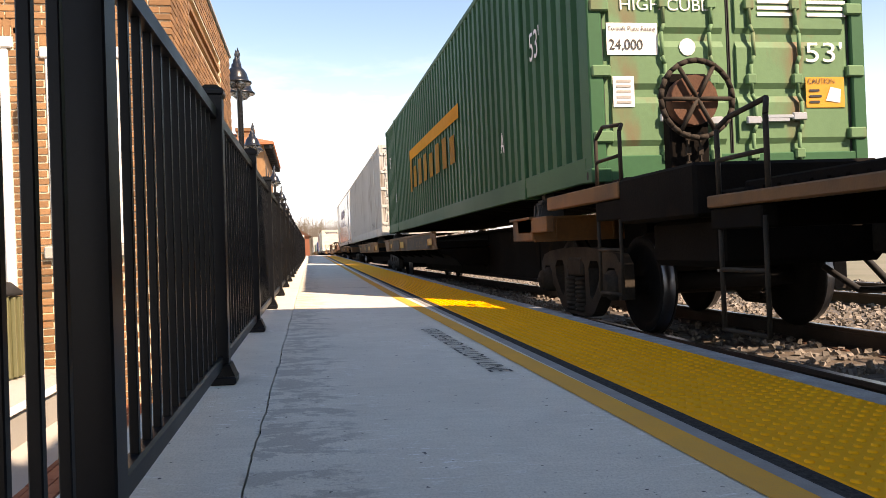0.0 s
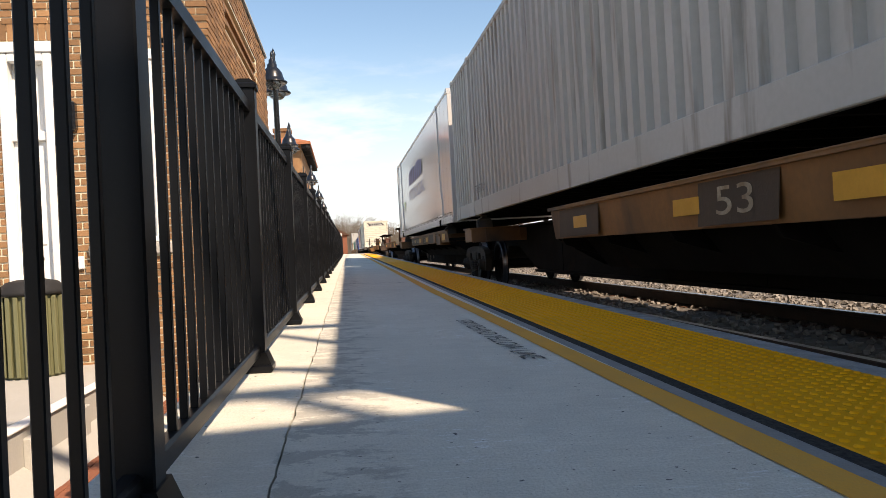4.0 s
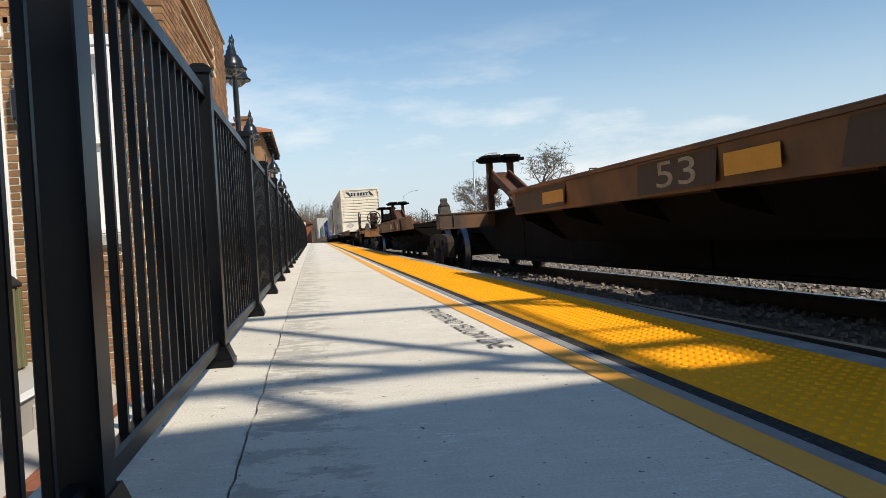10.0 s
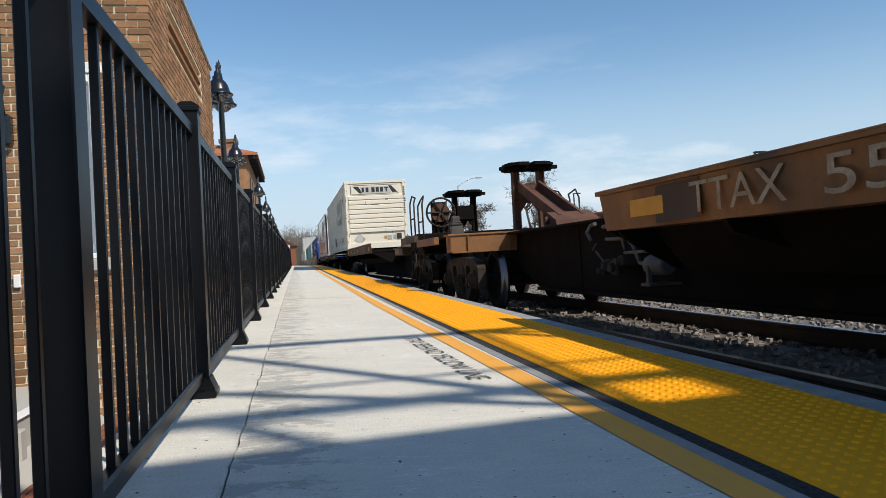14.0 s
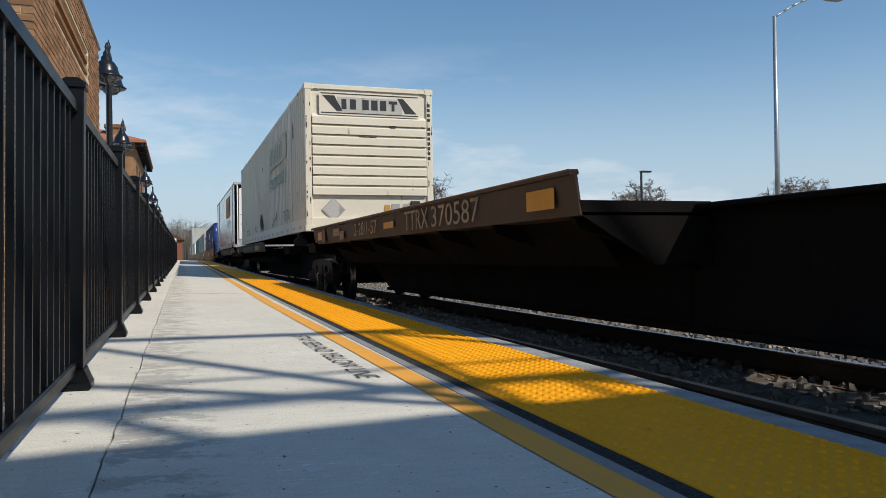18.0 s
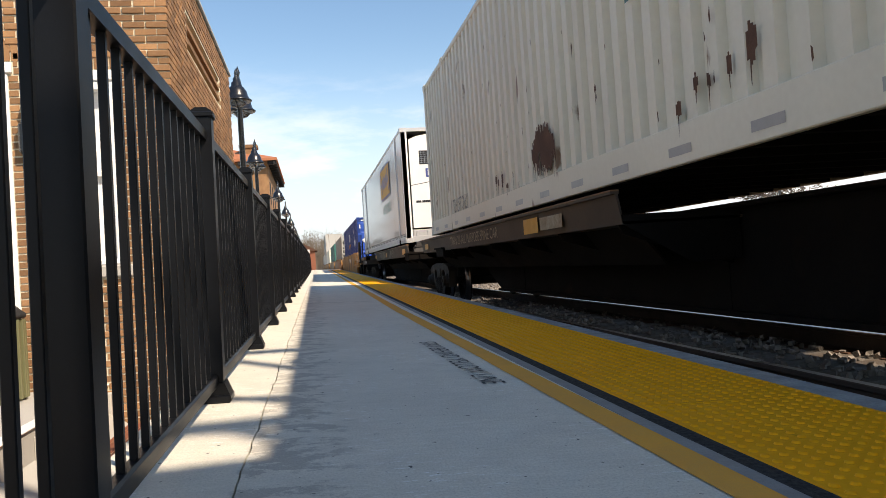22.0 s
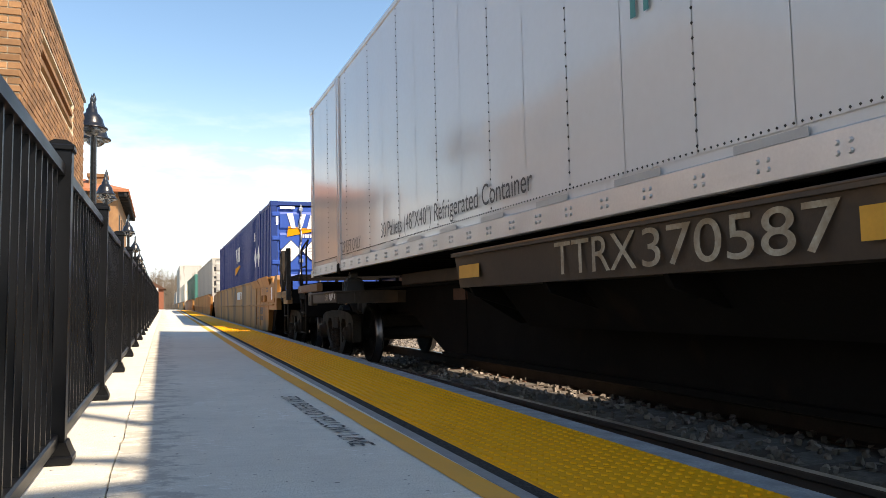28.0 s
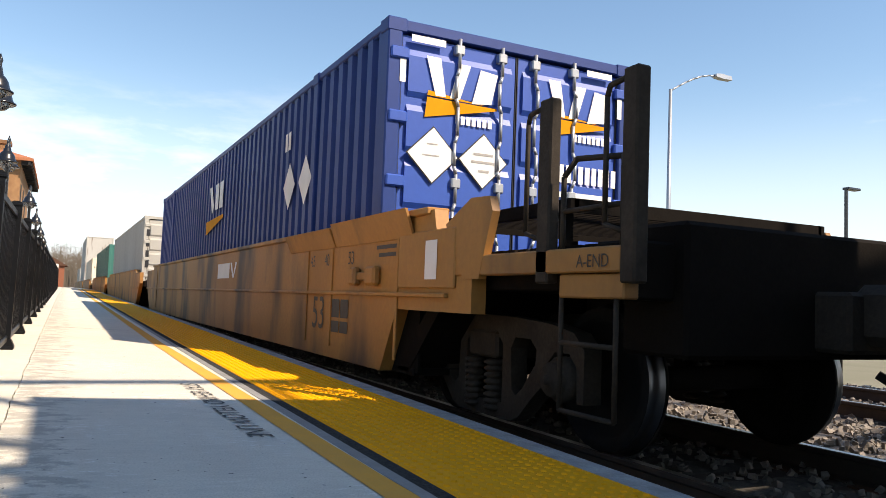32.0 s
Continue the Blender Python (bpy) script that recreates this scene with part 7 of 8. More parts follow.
# ---------------------------------------------------------------- well cars
def well_unit(car, a, b, col="tanbright", detail=False):
    """A deep well between two trucks: side walls with sloping ends, top lip, floor."""
    lo, hi = 0.30, 1.47
    for s in (-1, 1):
        bm = bmesh.new()
        X = 1.46
        side = [(a, 1.02), (a + 0.25, 0.84), (a + 1.0, lo), (b - 1.0, lo), (b - 0.25, 0.84), (b, 1.02), (b, hi - 0.12), (b - 1.5, hi - 0.12), (b - 1.6, hi - 0.02), (a + 1.6, hi - 0.02), (a + 1.5, hi - 0.12), (a, hi - 0.12)]
        if detail:
            side = [(a, 0.77), (a + 1.13, 0.77), (a + 1.40, lo)] + side[3:9] + [(a + 0.55, hi - 0.02), (a + 0.50, hi - 0.18), (a, hi - 0.20)]
        prism(bm, side, "x", s * (X - 0.10), s * X)
        wall = part("well_side", bm, M[col], car, "yellow-orange dented well side")
        bm = bmesh.new()
        box(bm, s * (X - 0.14), s * (X + 0.03), a + (0.6 if detail else 1.6), b - 1.6, hi - 0.05, hi, b=0.008)
        part("top_lip", bm, M[col], wall)
        bm = bmesh.new()
        box(bm, s * X, s * (X + 0.035), a + 0.3, b - 0.3, 0.86, 0.89, b=0.006)
        part("side_ledge", bm, M[col], wall)
        if detail:
            for y in (a + 1.10, a + 2.6, a + 3.35, b - 2.5):
                bm = bmesh.new()
                box(bm, s * X, s * (X + 0.014), y, y + 0.04, lo + 0.1, hi - 0.10, b=0.004)
                part("side_post", bm, M[col], wall)
            for y0, y1, h in ((a + 0.85, a + 2.5, 0.01), (a + 2.53, a + 4.0, -0.025)):
                bm = bmesh.new()
                prism(bm, [(s * (X + 0.085), hi + h), (s * (X + 0.065), hi + h), (s * (X - 0.005), hi - 0.19), (s * (X + 0.015), hi - 0.19)], "y", y0, y1)
                part("guide_flap", bm, M[col], wall)
            bm = bmesh.new()
            prism(bm, [(a - 0.10, 0.98), (a + 0.10, 0.98), (a + 0.35, hi - 0.14), (a + 0.02, hi + 0.0), (a - 0.20, hi - 0.01), (a - 0.24, hi - 0.10)], "x", s * (X - 0.04), s * (X + 0.012))
            part("end_gusset", bm, M[col], wall)
            bm = bmesh.new()
            box(bm, s * X, s * (X + 0.02), a + 0.20, a + 1.08, 0.92, hi - 0.16, b=0.01)
            part("access_plate", bm, M[col], wall)
            bm = bmesh.new()
            box(bm, s * X, s * (X + 0.07), a + 1.45, a + 1.65, 0.94, 1.09, b=0.02)
            box(bm, s * X, s * (X + 0.07), a + 1.88, a + 2.02, 0.94, 1.09, b=0.02)
            box(bm, s * X, s * (X + 0.04), a + 1.62, a + 1.9, 0.98, 1.05, b=0.01)
            part("latch_bracket", bm, M[col], wall)
            if s < 0:
                lettering("53", M["inkblack"], wall, (-X - 0.006, a + 3.15, 0.54), 0.34, 0.30, SIDE)
                for word, y in (("53", 2.2), ("40", 2.85), ("45", 3.28)):
                    lettering(word, M["inkblack"], wall, (-X - 0.006, a + y, 1.12), 0.14, 0.11, SIDE)
                patch(wall, SIDE, (-X - 0.006, a + 2.58, 0.53), [rect(0, 0, 0.20, 0.10), rect(0.23, 0, 0.43, 0.10), rect(0, 0.13, 0.20, 0.29), rect(0.23, 0.13, 0.43, 0.29)], M["inkblack"], "label_bar")
                patch(wall, SIDE, (-X - 0.024, a + 0.62, 0.98), [rect(0, 0, 0.18, 0.26)], M["inkwhite"], "paper_label")
                patch(wall, SIDE, (-X - 0.006, a + 1.55, 1.22), [rect(0, 0, 0.7, 0.03), rect(0.05, -0.06, 0.62, -0.03)], M["inkblack"], "text_bar")
                patch(wall, SIDE, (-X - 0.006, a + 8.2, 1.05), [rect(0, 0, 0.9, 0.22), [(0.95, 0.22), (1.05, 0.22), (1.2, 0.02), (1.14, 0.0)], [(1.3, 0.22), (1.4, 0.22), (1.22, 0.0), (1.16, 0.0)]], M["inkwhite"], "brand_shape")
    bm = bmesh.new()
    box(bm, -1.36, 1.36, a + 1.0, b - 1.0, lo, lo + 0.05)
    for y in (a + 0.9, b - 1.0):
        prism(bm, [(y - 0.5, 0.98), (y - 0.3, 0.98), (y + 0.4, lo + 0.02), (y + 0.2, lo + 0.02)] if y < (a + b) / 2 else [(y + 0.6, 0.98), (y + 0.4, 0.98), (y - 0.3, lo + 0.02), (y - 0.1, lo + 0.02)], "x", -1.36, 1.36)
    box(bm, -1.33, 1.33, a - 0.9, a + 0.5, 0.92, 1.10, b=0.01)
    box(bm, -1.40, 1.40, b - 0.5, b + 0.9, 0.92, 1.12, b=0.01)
    part("well_floor", bm, M["grime_shade"], car)
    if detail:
        # added dark plates, not a known part: they hide the container below the slope
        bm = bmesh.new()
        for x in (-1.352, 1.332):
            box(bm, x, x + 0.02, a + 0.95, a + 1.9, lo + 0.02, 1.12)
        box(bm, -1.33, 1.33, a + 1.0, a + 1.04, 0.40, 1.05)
        part("end_bulkhead", bm, M["grime_shade"], car, "added near-black plates covering the container under the well end")


car_c = vehicle("well_car", "yellow-orange articulated well car carrying containers", "railcar", 0.0)
C_T = [147.5, 166.9, 186.2, 205.5]
for y in C_T:
    truck(car_c, y)
for i in range(3):
    well_unit(car_c, C_T[i] + (1.1 if i else -0.5), C_T[i + 1] - 1.1, detail=i == 0)
end_platform(car_c, 146.42, -1, lo=0.88, hi=1.12, col="tanbright", tall=False, low_board=True)
lettering("A-END", M["inkblack"], car_c, (-1.474, 145.95, 1.025), 0.24, 0.06, SIDE)
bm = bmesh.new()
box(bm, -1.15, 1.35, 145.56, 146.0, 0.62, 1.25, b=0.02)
part("end_box", bm, M["grime_shade"], car_c, "near-black steel end box")
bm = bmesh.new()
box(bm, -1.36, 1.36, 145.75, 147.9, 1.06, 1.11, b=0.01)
part("deck_plate", bm, M["grime_shade"], car_c)
bm = bmesh.new()
for x in (-1.05, 1.05):
    box(bm, x - 0.03, x + 0.03, 146.55, 148.15, 1.38, 1.46)
for y in (146.55, 148.12):
    box(bm, -1.05, 1.05, y, y + 0.03, 1.38, 1.46)
grating = part("grated_deck", bm, M["grime_shade"], car_c, "dark grated walkway deck")
bm = bmesh.new()
box(bm, -1.03, 1.03, 0, 0.02, 1.42, 1.45)
bar = mesh_of(bm, "grating_bar", M["grime_shade"])
for i in range(20):
    o = new("grating_bar", bar)
    o.location, o.parent = (0, 146.6 + i * 0.075, 0), grating
for x in (-1.0, 0.0, 1.0):
    for y in (146.7, 148.0):
        bm = bmesh.new()
        box(bm, x - 0.03, x + 0.03, y - 0.03, y + 0.03, 1.1, 1.40)
        part("deck_leg", bm, M["grime_shade"], grating)
for x0, x1, y0, y1, z1 in ((-1.48, -1.40, 145.53, 145.63, 1.91), (-1.47, -1.40, 146.20, 146.31, 1.91)):
    bm = bmesh.new()
    box(bm, x0, x1, y0, y1, 0.95, z1, b=0.01)
    post = part("upright_post", bm, M["truck"], car_c)
    bm = bmesh.new()
    bent(bm, [(x0 + 0.02, y1, z1 - 0.04), (x0 + 0.02, y1 + 0.11, z1 - 0.05), (x0 + 0.02, y1 + 0.13, z1 - 0.10), (x0 + 0.02, y1 + 0.13, 1.22), (x0 + 0.02, y1, 1.18)], 0.014, 6)
    part("grab_iron", bm, M["truck"], post)
car_d = vehicle("well_car", "second yellow-orange well car further back in the train", "railcar", 0.0)
D_T = [209.4, 228.8, 248.1, 267.4]
for y in D_T:
    truck(car_d, y)
for i in range(3):
    well_unit(car_d, D_T[i] + 1.1, D_T[i + 1] - 1.1)
end_platform(car_d, D_T[0] - 0.95, -1)
loads = [("grey_container", "weathered grey corrugated container in a well car", 169.4, 184.0, 0.36, "grey", "doors"),
         ("teal_container", "dark teal container in a well car", 188.6, 203.4, 0.36, "teal", "plain"),
         ("cream_container", "pale cream container in a well car", 211.4, 226.6, 0.36, "cream", "plain"),
         ("white_container", "white container at the bottom of a stack", 231.0, 246.0, 0.36, "creamlite", "plain"),
         ("white_container", "white container stacked on another", 231.0, 246.0, 3.24, "creamlite", "plain"),
         ("grey_container", "grey container in a far well car", 250.2, 265.0, 0.36, "grey", "plain")]
for nm, lab, a, b, z, m, near in loads:
    cc = container(nm, lab, a, b, z, 2.86, m, "corrugated", near=near, posts=False)
    if a == 169.4:
        end_shape(cc, "reflector", -0.2, z + 0.35, [rect(0, 0, 0.9, 0.55)], -0.004, "marking")
        for k in range(4):
            end_shape(cc, "inkblack", -1.22, z + 2.2 - k * 0.34, [rect(0, 0, 0.10, 0.22)], -0.006, "number_bar")

# ---- the car ahead, rolling out of view: a double-stacked well car
car_z = vehicle("well_car", "orange-brown well car with a double stack of brown containers", "railcar", 0.0)
for y in (0.9, -15.6):
    truck(car_z, y)
well_unit(car_z, -14.5, 1.9, col="tan")
end_platform(car_z, 3.55, 1, lo=0.84, hi=1.03, board=0.07)
bm = bmesh.new()
box(bm, -1.32, 1.32, 1.9, 4.2, 1.02, 1.10, b=0.01)
part("deck_plate", bm, M["grime_shade"], car_z)
for z in (0.36, 3.24):
    container("brown_container", "brown corrugated container in a double stack", -12.75, 2.35, z, 2.86, "rust", "corrugated", near="plain", posts=False)

# ---------------------------------------------------------------- beyond the tracks
def cobra_lamp(x, y, h, arm):
    t = thing("street_light", "tall galvanised street light with a curved arm and cobra head", "street light", "roadside street lights", at=(x, y, -1.02))
    bm = bmesh.new()
    rod(bm, (0, 0, 0), (0, 0, h), 0.11, 12, 0.06)
    box(bm, -0.2, 0.2, -0.2, 0.2, 0, 0.06, b=0.01)
    part("pole", bm, M["galv"], t)
    bm = bmesh.new()
    pts = [(0, 0, h - 0.05)] + [(arm * k / 6, 0, h - 0.05 + 0.95 * math.sin(k / 6 * 1.5)) for k in range(1, 7)]
    bent(bm, pts, 0.035, 8)
    part("arm", bm, M["galv"], t)
    bm = bmesh.new()
    q = h + 0.90
    prism(bm, [(arm - 0.1, q - 0.06), (arm + 0.25, q - 0.10), (arm + 0.75, q - 0.08), (arm + 0.70, q + 0.06), (arm + 0.2, q + 0.09), (arm - 0.1, q + 0.05)], "y", -0.13, 0.13)
    part("lamp_head", bm, M["galv"], t)
def short_lamp(x, y, h):
    t = thing("parking_light", "slim dark parking lot light with a flat square head", "street light", "parking lot lights", at=(x, y, -1.02))
    bm = bmesh.new()
    box(bm, -0.06, 0.06, -0.06, 0.06, 0, h, b=0.01)
    part("pole", bm, M["lampblack"], t)
    bm = bmesh.new()
    box(bm, -0.05, 0.75, -0.16, 0.16, h - 0.05, h + 0.06, b=0.02)
    part("lamp_head", bm, M["lampblack"], t)


def bare_tree(x, y, h, seed, spread=1.0):
    r = random.Random(seed)
    t = thing("bare_tree", "leafless tree with a wide crown of fine twigs", "tree", "bare trees beyond the tracks", at=(x, y, -1.02))
    limbs, twigs = bmesh.new(), []
    def grow(p, d, length, rad, depth):
        q = p + d * length
        if depth < 3:
            rod(limbs, p, q, rad, 5 if depth else 8, rad * 0.68, smooth=True)
        else:
            twigs.append((p, q, rad))
        if depth >= 6:
            return
        n = (5, 4, 4, 4, 3, 3)[depth]
        for k in range(n):
            a = Vector((r.gauss(0, 1), r.gauss(0, 1), r.gauss(0.25, 0.6)))
            e = (d * 0.75 + a.normalized() * (0.8 if depth else 0.75) * spread).normalized()
            start = p + d * length * r.uniform(0.55, 1.0)
            grow(start, e, length * r.uniform(0.55, 0.80), rad * 0.55, depth + 1)
    grow(Vector((0, 0, 0)), Vector((r.uniform(-0.05, 0.05), 0, 1)).normalized(), h * 0.30, h * 0.022, 0)
    part("trunk", limbs, M["bark"], t)
    v, f = [], []
    for p, q, rad in twigs:
        d = (q - p).normalized()
        a = d.orthogonal().normalized() * max(rad, 0.034)
        c = d.cross(a)
        b = len(v)
        v += [p + a, p - a * 0.5 + c * 0.87, p - a * 0.5 - c * 0.87, q]
        f += [(b, b + 1, b + 3), (b + 1, b + 2, b + 3), (b + 2, b, b + 3)]
    quads("crown", v, f, M["bark"], t)
    return t


for y in (22.0, 90.0, 157.0):
    cobra_lamp(20.0, y, 9.75, 2.3)
short_lamp(30.0, 45.4, 7.0)
short_lamp(30.0, 78.2, 7.3)
short_lamp(30.0, 22.0, 7.0)
bare_tree(32.2, 100.0, 16.0, 1, 2.3)
bare_tree(23.6, 101.0, 13.2, 2, 2.2)
bare_tree(40.2, 60.0, 13.8, 3, 2.5)
bare_tree(51.5, 55.5, 13.8, 5, 2.4)
bare_tree(16.5, 150.0, 10.5, 4, 2.1)
bare_tree(38.6, 101.0, 12.8, 6, 2.2)

# far end of the view: wooded rise, brick building, far fence beside the line
def far_woods():
    r = random.Random(21)
    v, f = [], []
    for k in range(2600):
        a = r.uniform(-0.10, 0.34)
        d = r.uniform(330, 460)
        x, y = d * math.sin(a), d * math.cos(a)
        h = r.uniform(7, 12) * (1.25 - 1.6 * abs(a - 0.02))
        h = max(h, 4.0) + 6 * math.exp(-((a - 0.0) / 0.05) ** 2)
        b = len(v)
        w = r.uniform(0.10, 0.25)
        v += [(x - w, y, -0.8), (x + w, y, -0.8), (x, y, h)]
        f.append((b, b + 1, b + 2))
        for q in range(5):
            z = h * r.uniform(0.35, 0.9)
            b = len(v)
            e = r.uniform(-2.4, 2.4)
            v += [(x, y, z), (x, y, z - 0.25), (x + e, y + r.uniform(-1, 1), z + abs(e) * r.uniform(0.4, 1.2))]
            f.append((b, b + 1, b + 2))
    o = quads("far_woods", v, f, M["hill"])
    return tagged(o, "hazy brown leafless woods at the end of the line", "woods", kind="stuff")
far_woods()
fb = thing("far_brick_building", "small red brick building at the far end of the platform", "building", kind="structure")
bm = bmesh.new()
box(bm, -9.0, 1.0, 190, 204, -1.02, 5.0)
part("wall", bm, M["paver"], fb)
bm = bmesh.new()
prism(bm, [(-9.6, 5.0), (1.6, 5.0), (-4.0, 8.2)], "y", 189.5, 204.5)
part("roof", bm, M["rust"], fb)
bm = bmesh.new()
for x in (-7, -4.2, -1.4):
    box(bm, x - 0.5, x + 0.5, 189.94, 190.02, 1.2, 3.0, b=0.02)
part("window", bm, M["white"], fb)
sg = thing("platform_sign", "white sign on a slim post at the end of the platform", "sign", at=(-0.4, 70.0, -1.02))
bm = bmesh.new()
rod(bm, (0, 0, 0), (0, 0, 3.2), 0.04, 8)
part("post", bm, M["galv"], sg)
bm = bmesh.new()
box(bm, -0.3, 0.3, -0.03, 0.0, 2.7, 3.3, b=0.01)
part("board", bm, M["white"], sg)
# the fence goes on past the last lamps, dark against the light
bm = bmesh.new()
FY = 26 * PITCH + POST_Y
for i in range(160):
    box(bm, -0.015, 0.015, i * 0.5, i * 0.5 + 0.03, 0.05, 1.02)
box(bm, -0.025, 0.025, 0, 80, 0.99, 1.04)
box(bm, -0.025, 0.025, 0, 80, 0.06, 0.10)
for i in range(44):
    box(bm, -0.04, 0.04, i * PITCH, i * PITCH + 0.08, -0.6, 1.10)
far_fence = tagged(new("far_fence", mesh_of(bm, "far_fence", M["black"])), "continuing black picket fence far down the platform", "fence", kind="structure")
far_fence.matrix_basis = pose(*laid(PX, FY))

# ---------------------------------------------------------------- truss footbridge behind the viewpoint, whose shadow lies across the platform
bridge = thing("footbridge", "steel truss footbridge over the tracks behind the viewpoint", "footbridge", kind="structure")
BY, BZ, BH = -2.62, 6.5, 2.85
bridge.matrix_basis = Matrix.Translation((4.66, BY, 0)) @ Matrix.Rotation(0.19, 4, "Z") @ Matrix.Translation((-4.66, -BY, 0))
bm = bmesh.new()
box(bm, -8, 30, BY - 2.2, BY, BZ - 0.35, BZ, b=0.02)
part("deck", bm, M["walk"], bridge)
for y in (BY - 0.06, BY - 2.14):
    bm = bmesh.new()
    box(bm, -8, 30, y - 0.055, y + 0.055, BZ + BH - 0.06, BZ + BH + 0.06, b=0.01)
    box(bm, -8, 30, y - 0.02, y + 0.02, BZ + 1.08, BZ + 1.12, b=0.008)
    part("top_chord", bm, M["galv"], bridge)
    for i in range(20):
        x = -8 + i * 1.9
        bm = bmesh.new()
        box(bm, x - 0.04, x + 0.04, y - 0.04, y + 0.04, BZ, BZ + BH)
        part("upright", bm, M["galv"], bridge)
        bm = bmesh.new()
        prism(bm, [(x - 0.04, BZ), (x + 0.04, BZ), (x + 1.94, BZ + BH), (x + 1.86, BZ + BH)] if i % 2 else [(x - 0.04, BZ + BH), (x + 0.04, BZ + BH), (x + 1.94, BZ), (x + 1.86, BZ)], "y", y - 0.03, y + 0.03)
        part("diagonal", bm, M["galv"], bridge)
for x in (-6.5, 9.5, 28):
    bm = bmesh.new()
    box(bm, x - 0.25, x + 0.25, BY - 1.6, BY - 0.6, -1.02, BZ - 0.3, b=0.02)
    part("pier", bm, M["walk"], bridge)

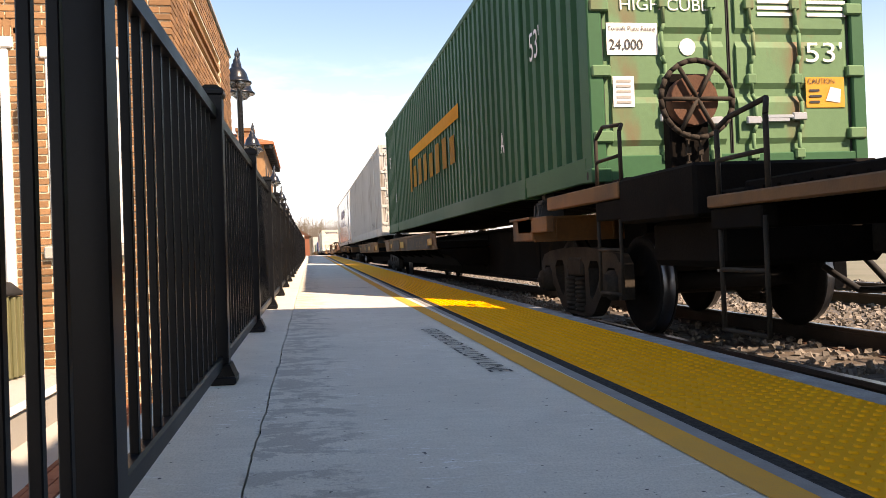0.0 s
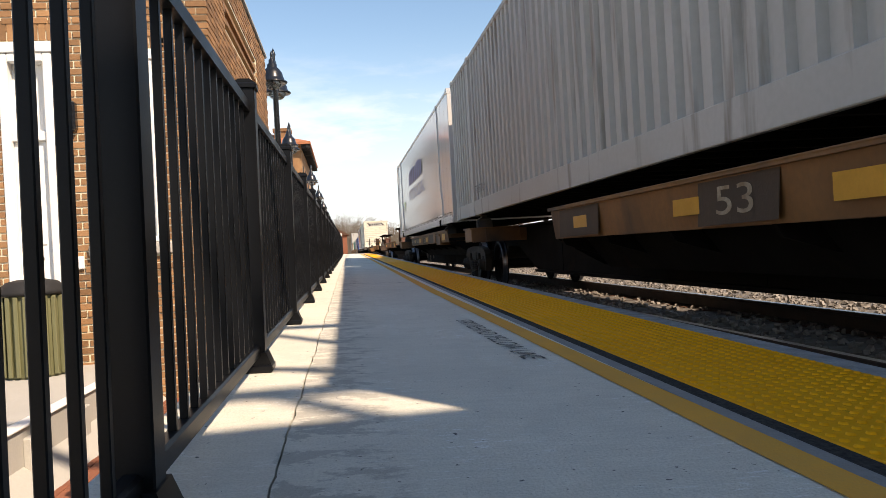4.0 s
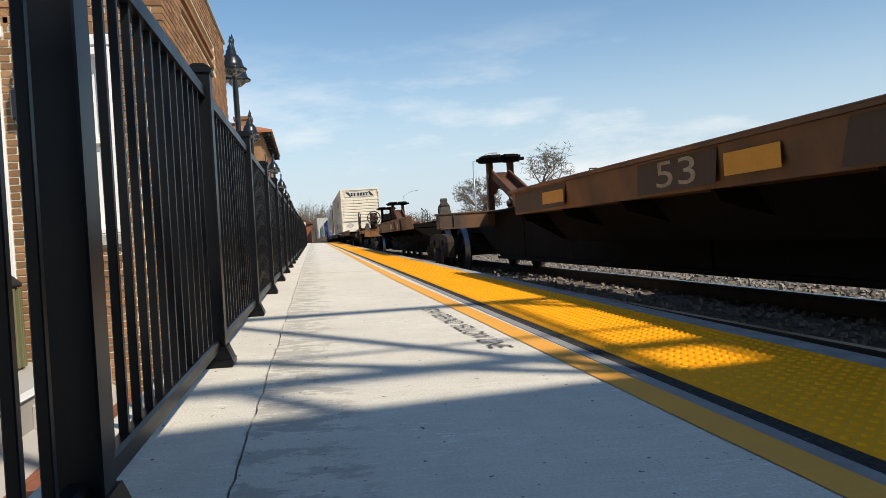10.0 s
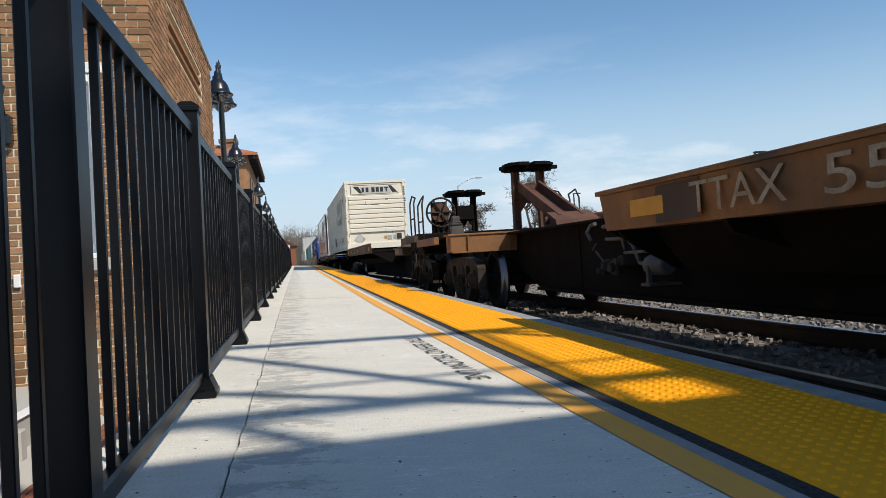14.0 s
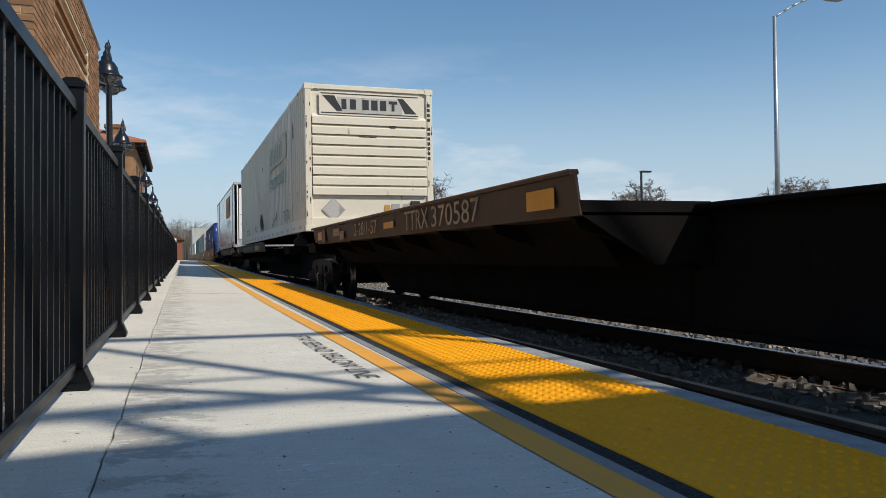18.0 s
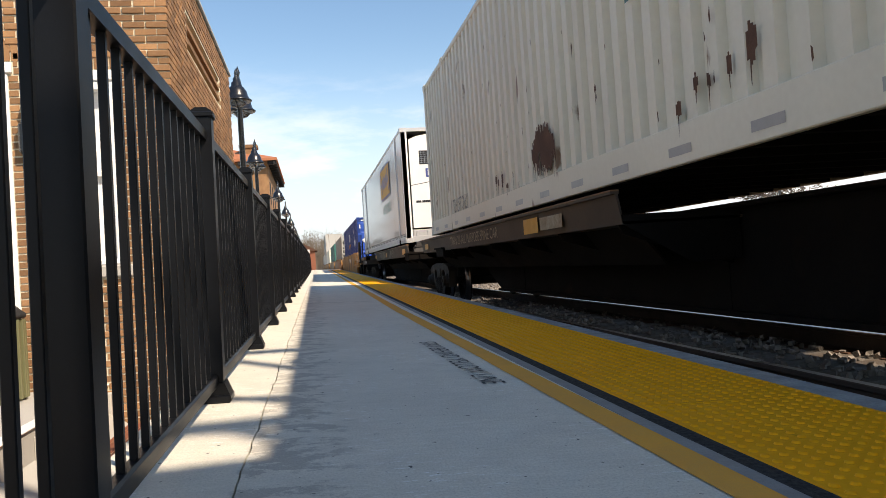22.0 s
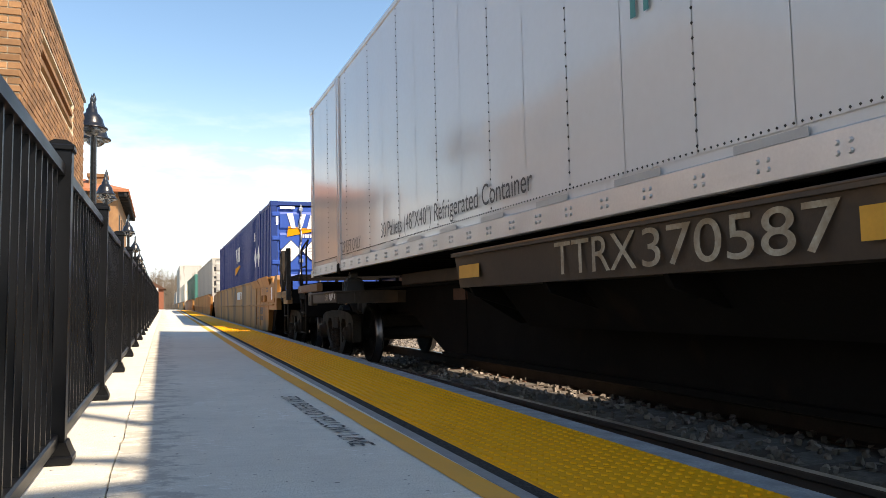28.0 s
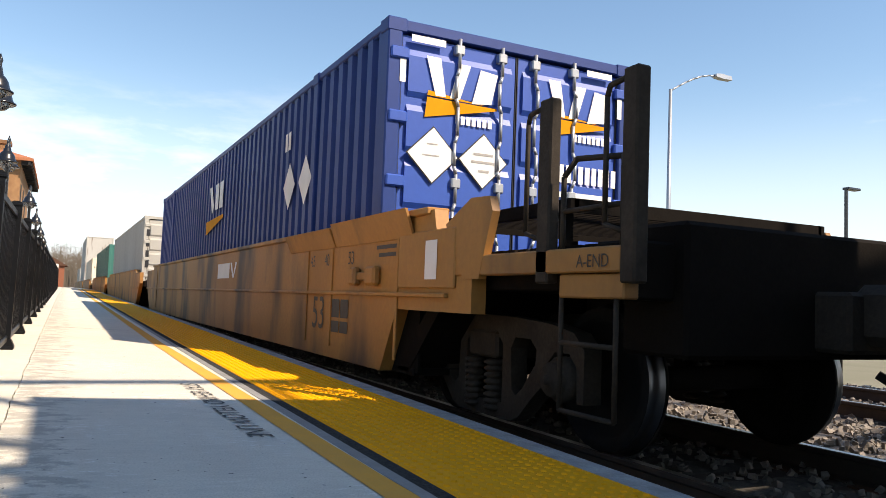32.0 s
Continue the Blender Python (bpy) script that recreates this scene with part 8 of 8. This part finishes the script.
# ---------------------------------------------------------------- bricks and pavers, last
def brick_wall():
    bl, bh, py, pz = 0.190, 0.055, 0.2032, 0.0677
    bm = bmesh.new()
    box(bm, -bl / 2, bl / 2, -0.012, 0.05, -bh / 2, bh / 2, b=0.004)
    me = mesh_of(bm, "brick", M["brick"])
    r = random.Random(8)
    v, f = [], []
    def add(c, e1, e2, n, d, deep=0.02):
        """A brick face proud of the mortar: centre, half edges along the wall and up, outward normal."""
        b = len(v)
        for k, g in ((-deep, 1.0), (d, 0.965)):
            for s1, s2 in ((-1, -1), (1, -1), (1, 1), (-1, 1)):
                v.append(c + n * k + e1 * s1 * g + e2 * s2 * (g if k < 0 else g * 0.97))
        f.extend([(b + 4, b + 5, b + 6, b + 7), (b, b + 1, b + 5, b + 4), (b + 1, b + 2, b + 6, b + 5), (b + 2, b + 3, b + 7, b + 6), (b + 3, b, b + 4, b + 7)])
    picked = 0
    up = Vector((0, 0, bh / 2))
    rows = int((DT - DB) / pz)
    for k in range(rows):
        z = DB + pz * (k + 0.5)
        x = DX - bl / 2 - 0.001 - (py / 2 if k % 2 else 0)
        if k % 2:
            add(Vector((DX - bl / 4 - 0.001, DY + 0.002, z)), Vector((bl / 4, 0, 0)), up, Vector((0, -1, 0)), 0.004)
        while x > -8.9:
            spans = [(x - bl / 2, x + bl / 2)]
            for o in openings:
                if o[2] - (0.15 if o[2] > 0 else 0.07) < z < o[3] + 0.22:
                    e = 0.045 if z > o[3] else 0.0
                    spans = [q for p in spans for q in ((p[0], min(p[1], o[0] - e - 0.005)), (max(p[0], o[1] + e + 0.005), p[1])) if q[1] - q[0] > 0.02 and (p[1] > o[0] - e and p[0] < o[1] + e or q == p)]
            spans = list(dict.fromkeys(spans))
            whole = len(spans) == 1 and spans[0][1] - spans[0][0] > bl - 0.001
            if not whole:
                for p in spans:
                    add(Vector(((p[0] + p[1]) / 2, DY + 0.002, z)), Vector(((p[1] - p[0]) / 2, 0, 0)), up, Vector((0, -1, 0)), 0.003)
            if whole:
                d = r.uniform(0.0, 0.006)
                if -3.9 < x and 0.0 < z < 3.2 and picked < 300 and k % 2 == 0:
                    o = new("brick", me)
                    o.location, o.parent = (x, DY + 0.006 - d, z), depot
                    picked += 1
                else:
                    add(Vector((x, DY + 0.002, z)), Vector((bl / 2, 0, 0)), up, Vector((0, -1, 0)), d)
            x -= py
        y = DY + bl / 2 + (py / 2 if k % 2 else 0)
        if k % 2:
            add(Vector((DX - 0.002, DY + bl / 4, z)), Vector((0, bl / 4, 0)), up, Vector((1, 0, 0)), 0.004)
        groove = GZ0 - 0.02 < z < GZ1 + 0.02
        while y < DEND - 0.08:
            if not (groove and GY0 - 0.05 < y < GY1 + 0.05):
                add(Vector((DX - 0.002, y, z)), Vector((0, bl / 2, 0)), up, Vector((1, 0, 0)), r.uniform(0.0, 0.006))
            y += py
    for o in openings:
        x = o[0] - 0.04
        while x < o[1] + 0.04:
            add(Vector((x + 0.0285, DY + 0.002, o[3] + 0.108 + 0.1)), Vector((0.0285, 0, 0)), Vector((0, 0, 0.097)), Vector((0, -1, 0)), 0.003)
            x += 0.0677
    tagged(quads("far_bricks", v, f, M["brick"], depot), kind="stuff")
brick_wall()


def pavers():
    bm = bmesh.new()
    box(bm, -0.048, 0.048, -0.098, 0.098, -0.02, 0.0, b=0.004)
    me = mesh_of(bm, "paver", M["paver"])
    walk_ = thing("brick_walk", "reddish brick paving in the lower walk behind the fence", "pavement", kind="structure")
    v, f, count = [], [], 0
    for j in range(13):
        for i in range(130):
            x, y = -1.84 + j * 0.102, -1.0 + i * 0.202 + (0.101 if j % 2 else 0)
            if 1.8 < y < 6.6 and count < 300:
                o = new("paver", me)
                o.location, o.parent = (x, y, -0.825 + random.uniform(-0.002, 0.002)), walk_
                count += 1
            else:
                b = len(v)
                v += [(x - 0.048, y - 0.098, -0.826), (x + 0.048, y - 0.098, -0.826), (x + 0.048, y + 0.098, -0.826), (x - 0.048, y + 0.098, -0.826)]
                f.append((b, b + 1, b + 2, b + 3))
    tagged(quads("far_pavers", v, f, M["paver"], walk_), kind="stuff")
pavers()


# ---------------------------------------------------------------- movement
def motions():
    steps = [i * 1.0 for i in range(33)]
    for ob, u in MOVERS:
        walk(ob, [(t, pose(TRACK_X, u - travelled(t), RAIL_Z)) for t in steps])
    fine = [i * 0.1 for i in range(321)]
    for w, y in WHEELSETS:
        base = w.location.copy()
        near = y < 150
        rows = fine if near else steps
        if not near:
            continue
        walk(w, [(t, Matrix.Translation(base) @ Matrix.Rotation(travelled(t) / 0.42, 4, "X")) for t in rows])


motions()
